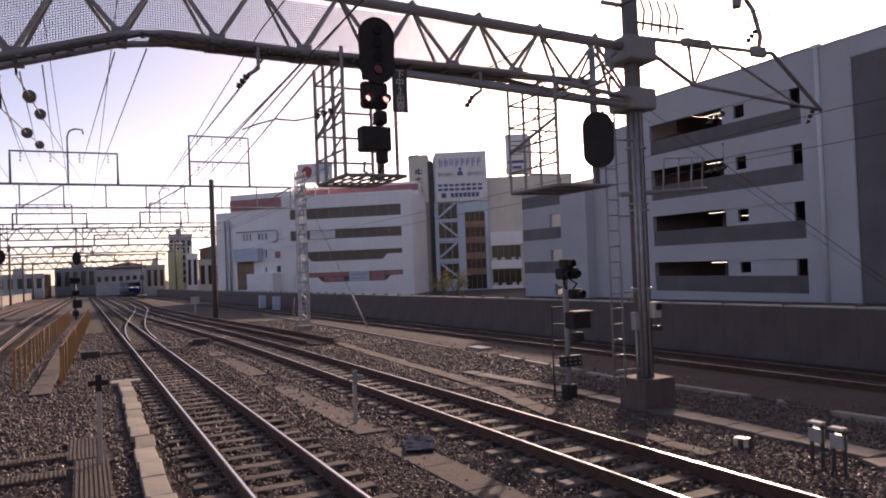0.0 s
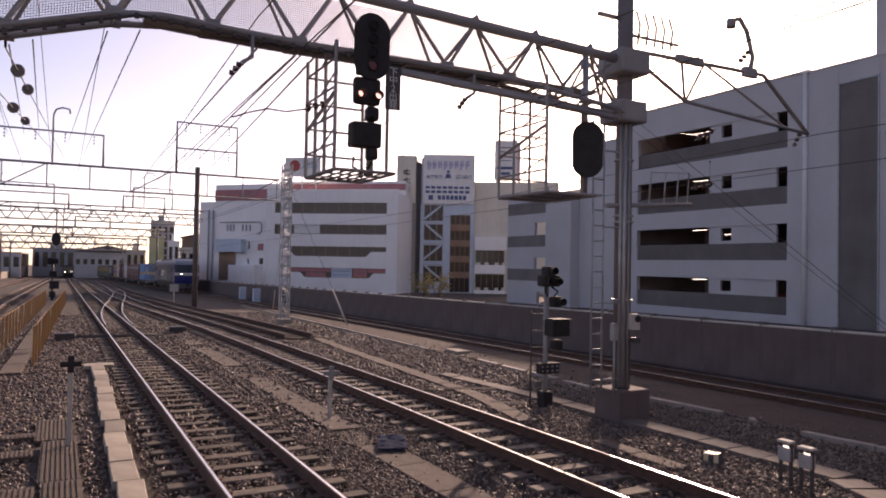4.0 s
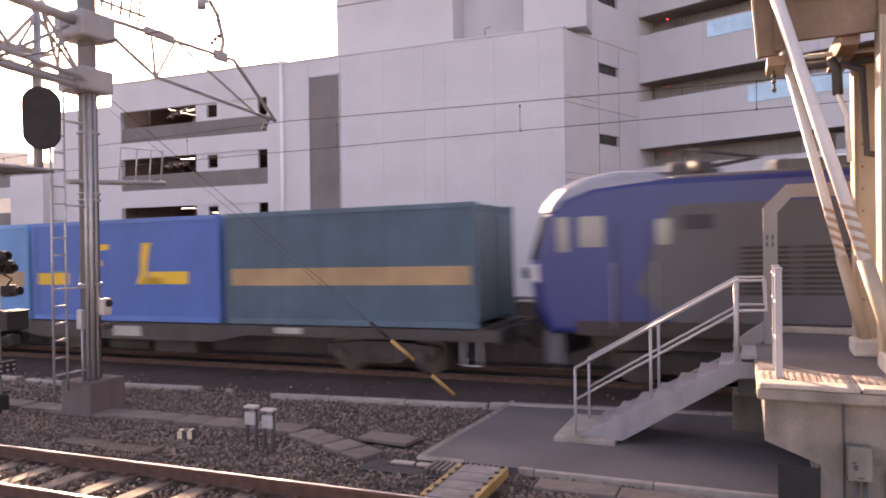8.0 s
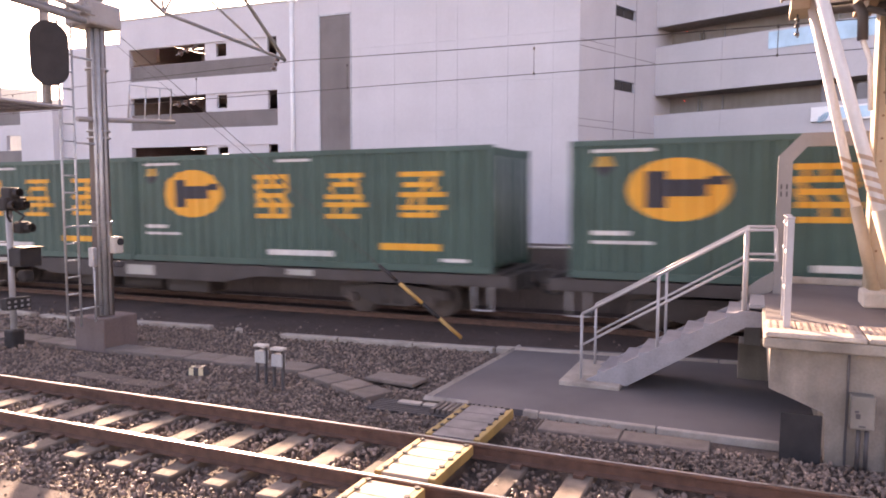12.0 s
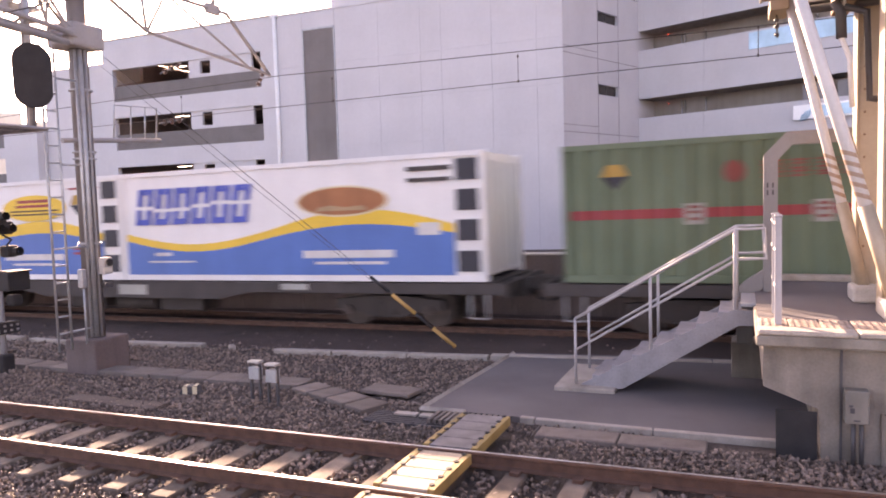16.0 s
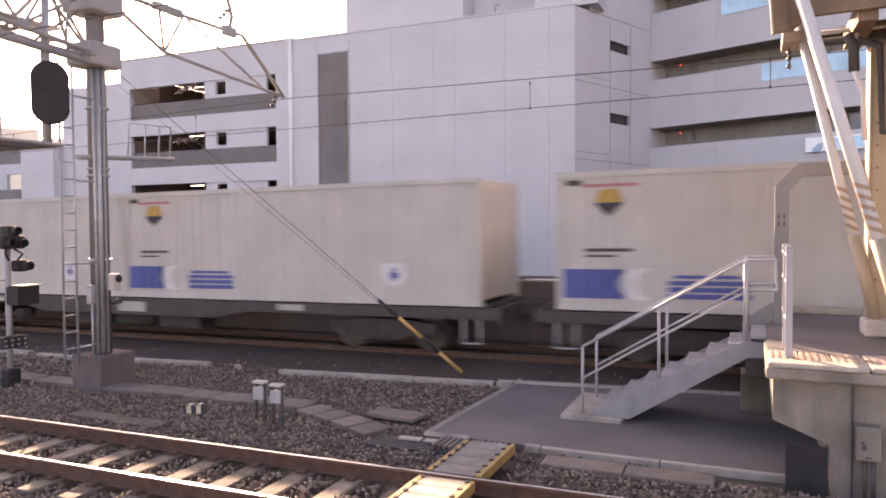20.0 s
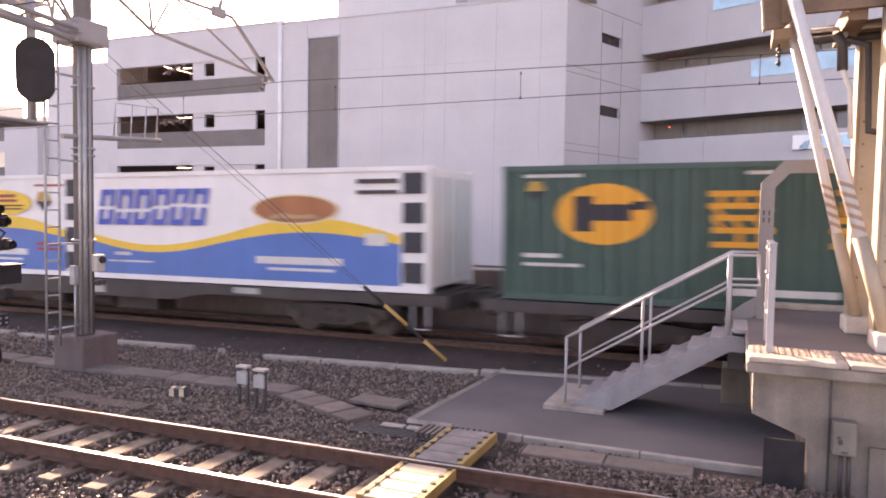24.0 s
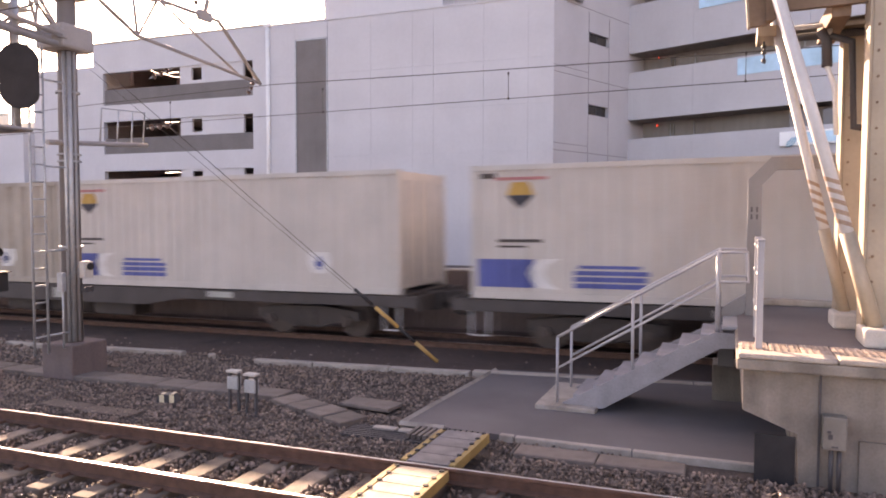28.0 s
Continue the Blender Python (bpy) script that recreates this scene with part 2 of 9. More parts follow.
# ---- mesh tools ----


def part(name, bm, mats, parent=None, label="", at=None):
    """Links a bmesh as one mesh object under a thing or a part."""
    me = bpy.data.meshes.new(name)
    bm.normal_update()
    bm.to_mesh(me)
    bm.free()
    for mt in (mats if isinstance(mats, (list, tuple)) else [mats]):
        me.materials.append(mt)
    ob = new(name, me)
    if parent is not None:
        ob.parent = parent
    if at is not None:
        ob.matrix_basis = at
    if label:
        ob["label"] = label
    return ob


def shared(name, me, parent=None, at=None):
    ob = new(name, me)
    ob.parent = parent
    if at is not None:
        ob.matrix_basis = at
    return ob


def thing(name, m, label="", category="", group="", kind=""):
    ob = new(name)
    ob.empty_display_size = 0.2
    ob.matrix_basis = m
    return tagged(ob, label, category, group, kind)


def box(bm, x0, x1, y0, y1, z0, z1, mat=0, m=None):
    v = [bm.verts.new((m @ Vector((x, y, z))) if m else (x, y, z)) for x in (x0, x1) for y in (y0, y1) for z in (z0, z1)]
    out = []
    for ids in ((0, 1, 3, 2), (4, 6, 7, 5), (0, 4, 5, 1), (2, 3, 7, 6), (0, 2, 6, 4), (1, 5, 7, 3)):
        f = bm.faces.new([v[i] for i in ids])
        f.material_index = mat
        out.append(f)
    return out


def bevelled(bm, x0, x1, y0, y1, z0, z1, r=0.02, mat=0, m=None, segments=2):
    b = bmesh.new()
    box(b, x0, x1, y0, y1, z0, z1, mat, m)
    bmesh.ops.bevel(b, geom=b.edges[:], offset=r, segments=segments, affect="EDGES", profile=0.5)
    for f in b.faces:
        f.material_index = mat
    join(bm, b)


def join(bm, b):
    me = bpy.data.meshes.new("tmp")
    b.to_mesh(me)
    b.free()
    bm.from_mesh(me)
    bpy.data.meshes.remove(me)


def rod(bm, a, b, r, sides=8, mat=0, r2=None, caps=True):
    a, b = Vector(a), Vector(b)
    q = (b - a).to_track_quat("Z", "Y")
    rings = []
    for p, rr in ((a, r), (b, r if r2 is None else r2)):
        rings.append([bm.verts.new(p + q @ Vector((rr * math.cos(2 * math.pi * i / sides), rr * math.sin(2 * math.pi * i / sides), 0))) for i in range(sides)])
    for i in range(sides):
        j = (i + 1) % sides
        f = bm.faces.new((rings[0][i], rings[0][j], rings[1][j], rings[1][i]))
        f.material_index, f.smooth = mat, sides > 5
    if caps:
        bm.faces.new(rings[0][::-1]).material_index = mat
        bm.faces.new(rings[1]).material_index = mat


def path_rod(bm, pts, r, sides=6, mat=0):
    """One bent tube through all the points."""
    ps = [Vector(p) for p in pts]
    rings = []
    q = None
    for i, p in enumerate(ps):
        d = (ps[min(i + 1, len(ps) - 1)] - p).normalized() + (p - ps[max(i - 1, 0)]).normalized()
        if q is None:
            q = d.to_track_quat("Z", "Y")
        else:
            q = (q @ Vector((0, 0, 1))).rotation_difference(d) @ q
        rings.append([bm.verts.new(p + q @ Vector((r * math.cos(2 * math.pi * k / sides), r * math.sin(2 * math.pi * k / sides), 0))) for k in range(sides)])
    for a, b in zip(rings, rings[1:]):
        for k in range(sides):
            f = bm.faces.new((a[k], a[(k + 1) % sides], b[(k + 1) % sides], b[k]))
            f.material_index, f.smooth = mat, sides > 4
    bm.faces.new(rings[0][::-1]).material_index = mat
    bm.faces.new(rings[-1]).material_index = mat


def angle(bm, a, b, w=0.06, t=0.008, mat=0):
    """A square bar from a to b."""
    rod(bm, a, b, w * 0.6, 4, mat)


def disc(bm, c, axis, r, h, sides=20, mat=0):
    c, axis = Vector(c), Vector(axis).normalized()
    rod(bm, c, c + axis * h, r, sides, mat)


def prism(bm, pts, axis, a, b, mat=0):
    """Extrudes a convex or concave outline of (u, v) along axis 'x' or 'y' or 'z' from a to b."""
    def at(u, v, w):
        return {"x": (w, u, v), "y": (u, w, v), "z": (u, v, w)}[axis]
    lo = [bm.verts.new(at(u, v, a)) for u, v in pts]
    hi = [bm.verts.new(at(u, v, b)) for u, v in pts]
    n = len(pts)
    for i in range(n):
        bm.faces.new((lo[i], lo[(i + 1) % n], hi[(i + 1) % n], hi[i])).material_index = mat
    for ring in (lo[::-1], hi):
        bm.faces.new(ring).material_index = mat
    bmesh.ops.recalc_face_normals(bm, faces=bm.faces[:])


SLOPE = -0.01235


def gz(y):
    """Level of the rails at y: the line falls away from the station."""
    return SLOPE * y


TILT = math.degrees(math.atan(SLOPE))

# ---- ground and tracks ----


def ground_sheet():
    bm = bmesh.new()
    xs = [-600, -200, -60, -20, -10, 0, 8, 16, 17, 60, 200, 600]
    ys = [-300, -100, -40, -20, 0, 20, 40, 70, 110, 160, 230, 320, 700]
    grid = [[bm.verts.new((x, y, gz(max(-40, min(y, 260))) - 0.24)) for y in ys] for x in xs]
    for i in range(len(xs) - 1):
        for j in range(len(ys) - 1):
            bm.faces.new((grid[i][j], grid[i + 1][j], grid[i + 1][j + 1], grid[i][j + 1]))
    tagged(part("ground", bm, BALLAST), "dark grey crushed-stone ballast ground of the railway yard", "ground", kind="structure")


ground_sheet()


def smooth_line(points, step):
    """Points along a smooth centre line through (y, x) knots, one each step metres."""
    ys, xs = np.array(points, float).T
    y = np.arange(ys[0], ys[-1], step)
    x = np.interp(y, ys, xs)
    k = max(1, int(6 / step))
    pad = np.pad(x, k, mode="edge")
    if len(points) > 2:
        x = np.convolve(pad, np.ones(2 * k + 1) / (2 * k + 1), "valid")
    return y, x


RAIL = [(-0.016, 0.0), (-0.0325, -0.007), (-0.0325, -0.03), (-0.009, -0.045), (-0.009, -0.12), (-0.055, -0.138), (-0.055, -0.15),
        (0.055, -0.15), (0.055, -0.138), (0.009, -0.12), (0.009, -0.045), (0.0325, -0.03), (0.0325, -0.007), (0.016, 0.0)]


def rail_mesh(y, x, side, dz):
    bm = bmesh.new()
    slope = np.gradient(x, y)
    rings = []
    for yy, xx, s in zip(y, x, slope):
        off = side * 0.566
        rings.append([bm.verts.new((xx + off + u, yy - s * off, gz(yy) + dz + v)) for u, v in RAIL])
    n = len(RAIL)
    for a, b in zip(rings, rings[1:]):
        for i in range(n):
            f = bm.faces.new((a[i], a[(i + 1) % n], b[(i + 1) % n], b[i]))
            f.material_index = 1 if i == n - 1 else 0
    bmesh.ops.recalc_face_normals(bm, faces=bm.faces[:])
    return bm


def sleeper_data(name, w, l, h, mat):
    bm = bmesh.new()
    bevelled(bm, -l / 2, l / 2, -w / 2, w / 2, -h, 0, 0.015, segments=1)
    for s in (-1, 1):
        for side in (-0.1, 0.1):
            box(bm, s * 0.566 + side - 0.05, s * 0.566 + side + 0.05, -0.05, 0.05, 0, 0.035, 1)
    me = bpy.data.meshes.new(name)
    bm.normal_update()
    bm.to_mesh(me)
    bm.free()
    me.materials.append(mat)
    me.materials.append(RAIL_RUST)
    return me


SLEEPER_C = sleeper_data("sleeper", 0.24, 2.05, 0.14, SLEEPER_PALE)
SLEEPER_W = sleeper_data("sleeper", 0.22, 2.15, 0.14, SLEEPER_WOOD)


def track(name, points, label, near=(0, 40), sleeper=SLEEPER_C, dz=0.0, head=RAIL_SHINE, mixed=0.0):
    root = thing(name, pose(0, 0, 0), label, "railway track", "tracks of the yard", "structure")
    y, x = smooth_line(points, 2.0 if len(points) > 2 else 5.0)
    for side in (-1, 1):
        part("rail", rail_mesh(y, x, side, dz), [RAIL_RUST, head], root, "worn steel rail with a polished head")
    y, x = smooth_line(points, 0.62)
    slope = np.gradient(x, y)
    far = bmesh.new()
    rnd = random.Random(name)
    for yy, xx, s in zip(y, x, slope):
        m = pose(xx, yy, gz(yy) + dz - 0.155, TILT, 0, -math.degrees(math.atan(s)) + rnd.uniform(-0.6, 0.6))
        if near[0] <= yy <= near[1]:
            me = sleeper
            if mixed and rnd.random() < mixed:
                me = SLEEPER_W if sleeper is SLEEPER_C else SLEEPER_C
            shared("sleeper", me, root, m)
        else:
            box(far, -1.05, 1.05, -0.12, 0.12, -0.14, 0, 0, m)
    if far.verts:
        ob = part("sleepers", far, sleeper.materials[0], root)
        ob["kind"] = "stuff"
    else:
        far.free()
    return root


TRACK_A, TRACK_B, TRACK_C = 2.09, 6.09, 14.42


def centre_c(y):
    """Centre line of the freight track: straight along the station, then bearing off slightly."""
    d = max(0.0, y - 18)
    return TRACK_C - 0.0195 * d * d / (d + 14)


track("track_near", [(-40, TRACK_A), (260, TRACK_A)], "ballasted narrow-gauge track with polished rails, near the platform", (4, 62), SLEEPER_W, mixed=0.35)
track("track_middle", [(-60, TRACK_B), (28, TRACK_B), (40, 5.7), (60, 4.8), (80, 4.6), (260, 4.9)], "ballasted track with concrete sleepers and glinting rails", (-12, 46), SLEEPER_C, mixed=0.15)
track("track_freight", [(y, centre_c(y)) for y in (-60, 0, 15, 30, 45, 60, 80, 100, 130, 170, 220, 300)], "freight track beside the retaining wall", (-4, 34), SLEEPER_C, dz=-0.09)
track("track_crossover", [(36, 2.2), (44, 2.35), (52, 2.85), (62, 3.65), (72, 4.55), (85, 5.5), (100, 6.0), (130, 6.4), (220, 7.0)], "curved crossover track with bright rails", (0, 0), SLEEPER_W)
track("track_siding", [(28.6, 8.4), (37, 8.15), (47, 7.5), (60, 7.0), (85, 6.5), (120, 7.2), (200, 8.0)], "siding track joining the throat", (28, 44), SLEEPER_W, head=RAIL_DULL)
track("track_left", [(10, -3.7), (40, -4.15), (60, -4.25), (90, -4.0), (180, -3.0), (260, -2.4)], "track beyond the orange fence", (18, 40), SLEEPER_W)
track("track_far_left", [(20, -8.0), (60, -8.0), (110, -8.2), (180, -7.5), (260, -6.5)], "outer track of the yard", (0, 0), SLEEPER_W)

def freight_bed():
    """The fine rust-stained bed of the freight track, between the kerb and the wall."""
    bm = bmesh.new()
    ys = list(range(-40, 200, 4))
    xs = (11.62, 12.4, 13.3, 14.4, 15.4, 16.28)
    grid = [[bm.verts.new((x + (0.12 * noise.noise(Vector((y * 0.3, 5, 1))) if i == 0 else 0), y, gz(y) - 0.215 + (0.02 * noise.noise(Vector((x, y * 0.4, 2))) if i else -0.03))) for y in ys] for i, x in enumerate(xs)]
    for i in range(len(xs) - 1):
        for j in range(len(ys) - 1):
            bm.faces.new((grid[i][j], grid[i + 1][j], grid[i + 1][j + 1], grid[i][j + 1]))
    tagged(part("trackbed", bm, RUSTY_GROUND), "rust-brown fine bed of the freight track, with shade in its colour", "trackbed", kind="structure")


freight_bed()

# points machinery: rodding across the tracks
rod_root = thing("point_rodding", pose(0, 0, 0), "dark steel point rodding and motor boxes between the tracks", "point machine")
for y0, x0, x1 in ((31.0, 0.2, 3.6), (31.6, 0.4, 3.4), (33.5, 3.9, 6.2)):
    b = bmesh.new()
    rod(b, (x0, y0, gz(y0) - 0.11), (x1, y0, gz(y0) - 0.11), 0.03, 6)
    part("rod", b, STEEL_DARK, rod_root)
for x0, y0 in ((0.0, 31.3), (4.4, 33.4)):
    b = bmesh.new()
    bevelled(b, x0 - 0.35, x0 + 0.35, y0 - 0.2, y0 + 0.2, gz(y0) - 0.24, gz(y0) + 0.05, 0.04)
    part("motor_box", b, STEEL_DARK, rod_root)

# ---- retaining wall behind the freight track ----


def retaining_wall():
    root = thing("wall_east", pose(0, 0, 0), "soot-dark concrete parapet wall with a pale coping along the freight track", "wall", kind="structure")
    panel = bmesh.new()
    box(panel, 0.0, 0.16, -0.985, 0.985, -0.6, 1.20)
    me = bpy.data.meshes.new("wall_panel")
    panel.to_mesh(me)
    panel.free()
    me.materials.append(CONCRETE_DARK)
    cope = bmesh.new()
    bevelled(cope, -0.02, 0.18, -0.985, 0.985, 1.205, 1.26, 0.012, segments=1)
    mc = bpy.data.meshes.new("coping")
    cope.to_mesh(mc)
    cope.free()
    mc.materials.append(CONCRETE_PALE)
    post = bmesh.new()
    bevelled(post, -0.006, 0.2, -0.09, 0.09, -0.6, 1.33, 0.015, segments=1)
    mp = bpy.data.meshes.new("wall_post")
    post.to_mesh(mp)
    post.free()
    mp.materials.append(CONCRETE_DARK)
    y = -40.0
    while y < 190:
        x = 16.3 if y < 60 else 16.3 - (y - 60) * 0.004
        shared("wall_panel", me, root, pose(x, y, gz(y), TILT))
        shared("coping", mc, root, pose(x, y, gz(y), TILT))
        shared("wall_post", mp, root, pose(x, y + 1.0, gz(y + 1)))
        y += 2.0


retaining_wall()

# ---- buildings ----


def frame_of(ox, oy, dx, dy, z=0.0):
    """Local x along the facade (left to right as seen from the tracks), y inwards, z up."""
    l = math.hypot(dx, dy)
    a, b_ = dx / l, dy / l
    return Matrix(((a, -b_, 0, ox), (b_, a, 0, oy), (0, 0, 1, z), (0, 0, 0, 1)))


def wall_with_holes(bm, s0, s1, z0, z1, holes, thick=0.3, mat=0, y=0.0):
    """One connected slab with rectangular openings right through it."""
    ss = sorted({s0, s1, *[min(max(v, s0), s1) for h in holes for v in h[:2]]})
    zs = sorted({z0, z1, *[min(max(v, z0), z1) for h in holes for v in h[2:]]})
    verts = {}

    def at(i, k, d):
        if (i, k, d) not in verts:
            verts[i, k, d] = bm.verts.new((ss[i], y + thick * d, zs[k]))
        return verts[i, k, d]

    def solid(i, k):
        if not (0 <= i < len(ss) - 1 and 0 <= k < len(zs) - 1):
            return False
        u, v = (ss[i] + ss[i + 1]) / 2, (zs[k] + zs[k + 1]) / 2
        return not any(h[0] < u < h[1] and h[2] < v < h[3] for h in holes)
    for i in range(len(ss) - 1):
        for k in range(len(zs) - 1):
            if not solid(i, k):
                continue
            quads = [[at(i, k, 0), at(i + 1, k, 0), at(i + 1, k + 1, 0), at(i, k + 1, 0)], [at(i, k + 1, 1), at(i + 1, k + 1, 1), at(i + 1, k, 1), at(i, k, 1)]]
            for (di, dk), (p, q) in {(-1, 0): ((i, k), (i, k + 1)), (1, 0): ((i + 1, k + 1), (i + 1, k)), (0, -1): ((i + 1, k), (i, k)), (0, 1): ((i, k + 1), (i + 1, k + 1))}.items():
                if not solid(i + di, k + dk):
                    quads.append([at(*p, 0), at(*q, 0), at(*q, 1), at(*p, 1)])
            for f in quads:
                bm.faces.new(f).material_index = mat


def window_unit(parent, s0, s1, z0, z1, depth=0.12, glass=GLASS, frame_mat=GALV, mullions=1, y=0.0):
    w = bmesh.new()
    t = 0.06
    for a, b in ((s0, s0 + t), (s1 - t, s1)):
        box(w, a, b, y + depth - 0.03, y + depth + 0.03, z0, z1)
    for a, b in ((z0, z0 + t), (z1 - t, z1)):
        box(w, s0 + t, s1 - t, y + depth - 0.028, y + depth + 0.028, a, b)
    for i in range(1, mullions + 1):
        c = s0 + (s1 - s0) * i / (mullions + 1)
        box(w, c - 0.03, c + 0.03, y + depth - 0.026, y + depth + 0.026, z0 + t, z1 - t)
    f = part("window", w, frame_mat, parent)
    g = bmesh.new()
    box(g, s0 + 0.02, s1 - 0.02, y + depth + 0.0, y + depth + 0.012, z0 + 0.02, z1 - 0.02)
    part("pane", g, glass, f)
    return f


def parking_building():
    root = thing("parking_garage", frame_of(38, 41.6, 0, -1), "white multi-storey car park with open dark decks and grey louvre parapets", "building")
    rows = [(9.98, 12.2), (6.6, 8.85), (3.2, 5.42), (-0.1, 2.0)]
    b = bmesh.new()
    wall_with_holes(b, 0, 14.55, -1.5, 14.22, [(0.9, 13.5, lo, hi) for lo, hi in rows], 0.35)
    part("front_wall", b, WALL_WHITE, root)
    b = bmesh.new()
    box(b, -0.06, 14.55, -0.05, 0.4, 14.224, 14.34)
    part("coping", b, CONCRETE_PALE, root)
    for lo, hi in rows:
        mid = lo + 1.08
        b = bmesh.new()
        box(b, 0.9, 13.5, 0.21, 0.27, lo, mid)
        pp = part("parapet", b, WALL_GREY, root, "grey louvred parapet strip")
        for k in range(9):
            z = lo + k * 0.12
            b = bmesh.new()
            box(b, 0.9, 13.5, 0.12, 0.2, z + 0.012, z + 0.108)
            part("slat", b, WALL_GREY, pp)
        b = bmesh.new()
        wall_with_holes(b, 7.6, 12.7, mid, hi, [(8.55, 9.4, mid + 0.2, hi - 0.12)], 0.2, y=0.1)
        part("infill_panel", b, WALL_WHITE, root)
        b = bmesh.new()
        box(b, 0.9, 13.5, 0.36, 16, lo - 0.45, lo - 0.12)
        part("deck", b, PARK_INSIDE, root)
        for s in (3.2, 8.2, 12.4):
            b = bmesh.new()
            box(b, s - 0.3, s + 0.3, 5.0, 5.6, lo - 0.11, lo + 2.6)
            part("column", b, PARK_INSIDE, root)
        for s0, y0 in ((5.5, 0.9), (3.0, 7.0), (9.5, 7.0)):
            b = bmesh.new()
            rod(b, (s0, y0, hi - 0.12), (s0 + 1.25, y0, hi - 0.12), 0.014, 8)
            part("tube_lamp", b, TUBE_LIGHT, root, "lit fluorescent tube")
        b = bmesh.new()
        box(b, 0.9, 13.5, 9.0, 9.12, lo - 0.1, lo + 1.0)
        part("barrier", b, RED if lo in (3.2, -0.1) else PARK_INSIDE, root)
    b = bmesh.new()
    box(b, 0.0, 14.5, 16, 16.3, -1.5, 14.1)
    part("inner_wall", b, PARK_INSIDE, root)
    b = bmesh.new()
    prism(b, [(0.36, -1.5), (16, -1.5), (16, 13.39), (3.4, 13.39), (3.4, 12.0), (0.36, 11.15)], "x", 0.0, 0.3)
    part("inner_wall", b, PARK_INSIDE, root)
    b = bmesh.new()
    box(b, 14.2, 14.5, 0.36, 16, -1.5, 14.1)
    part("inner_wall", b, PARK_INSIDE, root)
    b = bmesh.new()
    box(b, 0.31, 14.19, 0.36, 16, 13.4, 13.7)
    part("roof", b, PARK_INSIDE, root)
    b = bmesh.new()
    rod(b, (14.72, -0.1, -1.2), (14.72, -0.1, 14.1), 0.13, 12)
    for z in (1, 4.5, 8, 11.5):
        box(b, 14.6, 14.84, -0.02, 0.02, z, z + 0.08)
    bevelled(b, 14.45, 15.0, -0.22, 0.05, 14.1, 14.32, 0.02)
    part("downpipe", b, WHITE, root, "white downpipe")


parking_building()


def plain_building():
    root = thing("office_block", frame_of(38, 26.9, 0, -1), "windowless pale lilac-white panelled block with a tall dark louvre", "building")
    cols = [0.0, 1.96, 4.28, 7.2, 9.9, 11.2, 14.2, 16.74, 18.15]
    zs = [-1.5, 3.2, 5.96, 8.5, 10.95, 14.12]
    b = bmesh.new()
    box(b, 0, 18.15, 0.03, 0.4, -1.5, 14.1)
    part("core_wall", b, WALL_WHITE, root)
    for i in range(len(cols) - 1):
        if i == 1:
            continue
        for a, c in zip(zs, zs[1:]):
            b = bmesh.new()
            box(b, cols[i] + 0.004, cols[i + 1] - 0.004, -0.02, 0.028, a + 0.004, c - 0.004)
            part("wall_panel", b, WALL_WHITE, root)
    b = bmesh.new()
    box(b, 1.97, 4.27, -0.02, 0.028, 13.17, 14.11)
    part("wall_panel", b, WALL_WHITE, root)
    for k in range(90):
        z = -1.4 + k * 0.16
        b = bmesh.new()
        box(b, 2.06, 4.18, -0.012, 0.016, z, z + 0.12)
        part("louvre_slat", b, WALL_GREY, root)
    b = bmesh.new()
    box(b, 2.055, 4.185, 0.02, 0.026, -1.4, 13.05)
    part("louvre_backing", b, WALL_GREY, root)
    for a, c in ((1.97, 2.05), (4.19, 4.27)):
        b = bmesh.new()
        box(b, a, c, -0.06, 0.027, -1.4, 13.16)
        part("louvre_frame", b, GALV, root)
    b = bmesh.new()
    box(b, 2.05, 4.19, -0.058, 0.026, 13.06, 13.16)
    part("louvre_frame", b, GALV, root)
    b = bmesh.new()
    box(b, -0.05, 18.2, -0.06, 0.5, 14.12, 14.24)
    part("coping", b, WALL_WHITE, root)
    # stepped upper tower
    for s0, s1, y0, y1 in ((3.7, 11.5, 0.6, 14), (11.504, 18.6, 2.4, 14), (15.75, 19.25, 0.62, 2.396)):
        b = bmesh.new()
        box(b, s0, s1, y0, y1, 14.244, 26)
        part("upper_tower", b, WALL_WHITE, root)
    b = bmesh.new()
    box(b, 3.68, 11.52, 0.56, 0.6, 17.4, 17.46)
    box(b, 11.6, 17.8, 2.36, 2.4, 17.4, 17.46)
    part("joint_strip", b, WALL_GREY, root)
    b = bmesh.new()
    path_rod(b, [(13.6, 0.2, 14.24), (13.6, 0.2, 14.7), (13.9, 0.2, 14.75)], 0.05)
    part("vent_pipe", b, GALV, root)
    b = bmesh.new()
    box(b, 0, 18.1, 0.41, 14, -1.5, 14.0)
    part("body", b, WALL_WHITE, root)


plain_building()

P0 = (38.0, 8.75)
P1 = (45.26, 5.81)


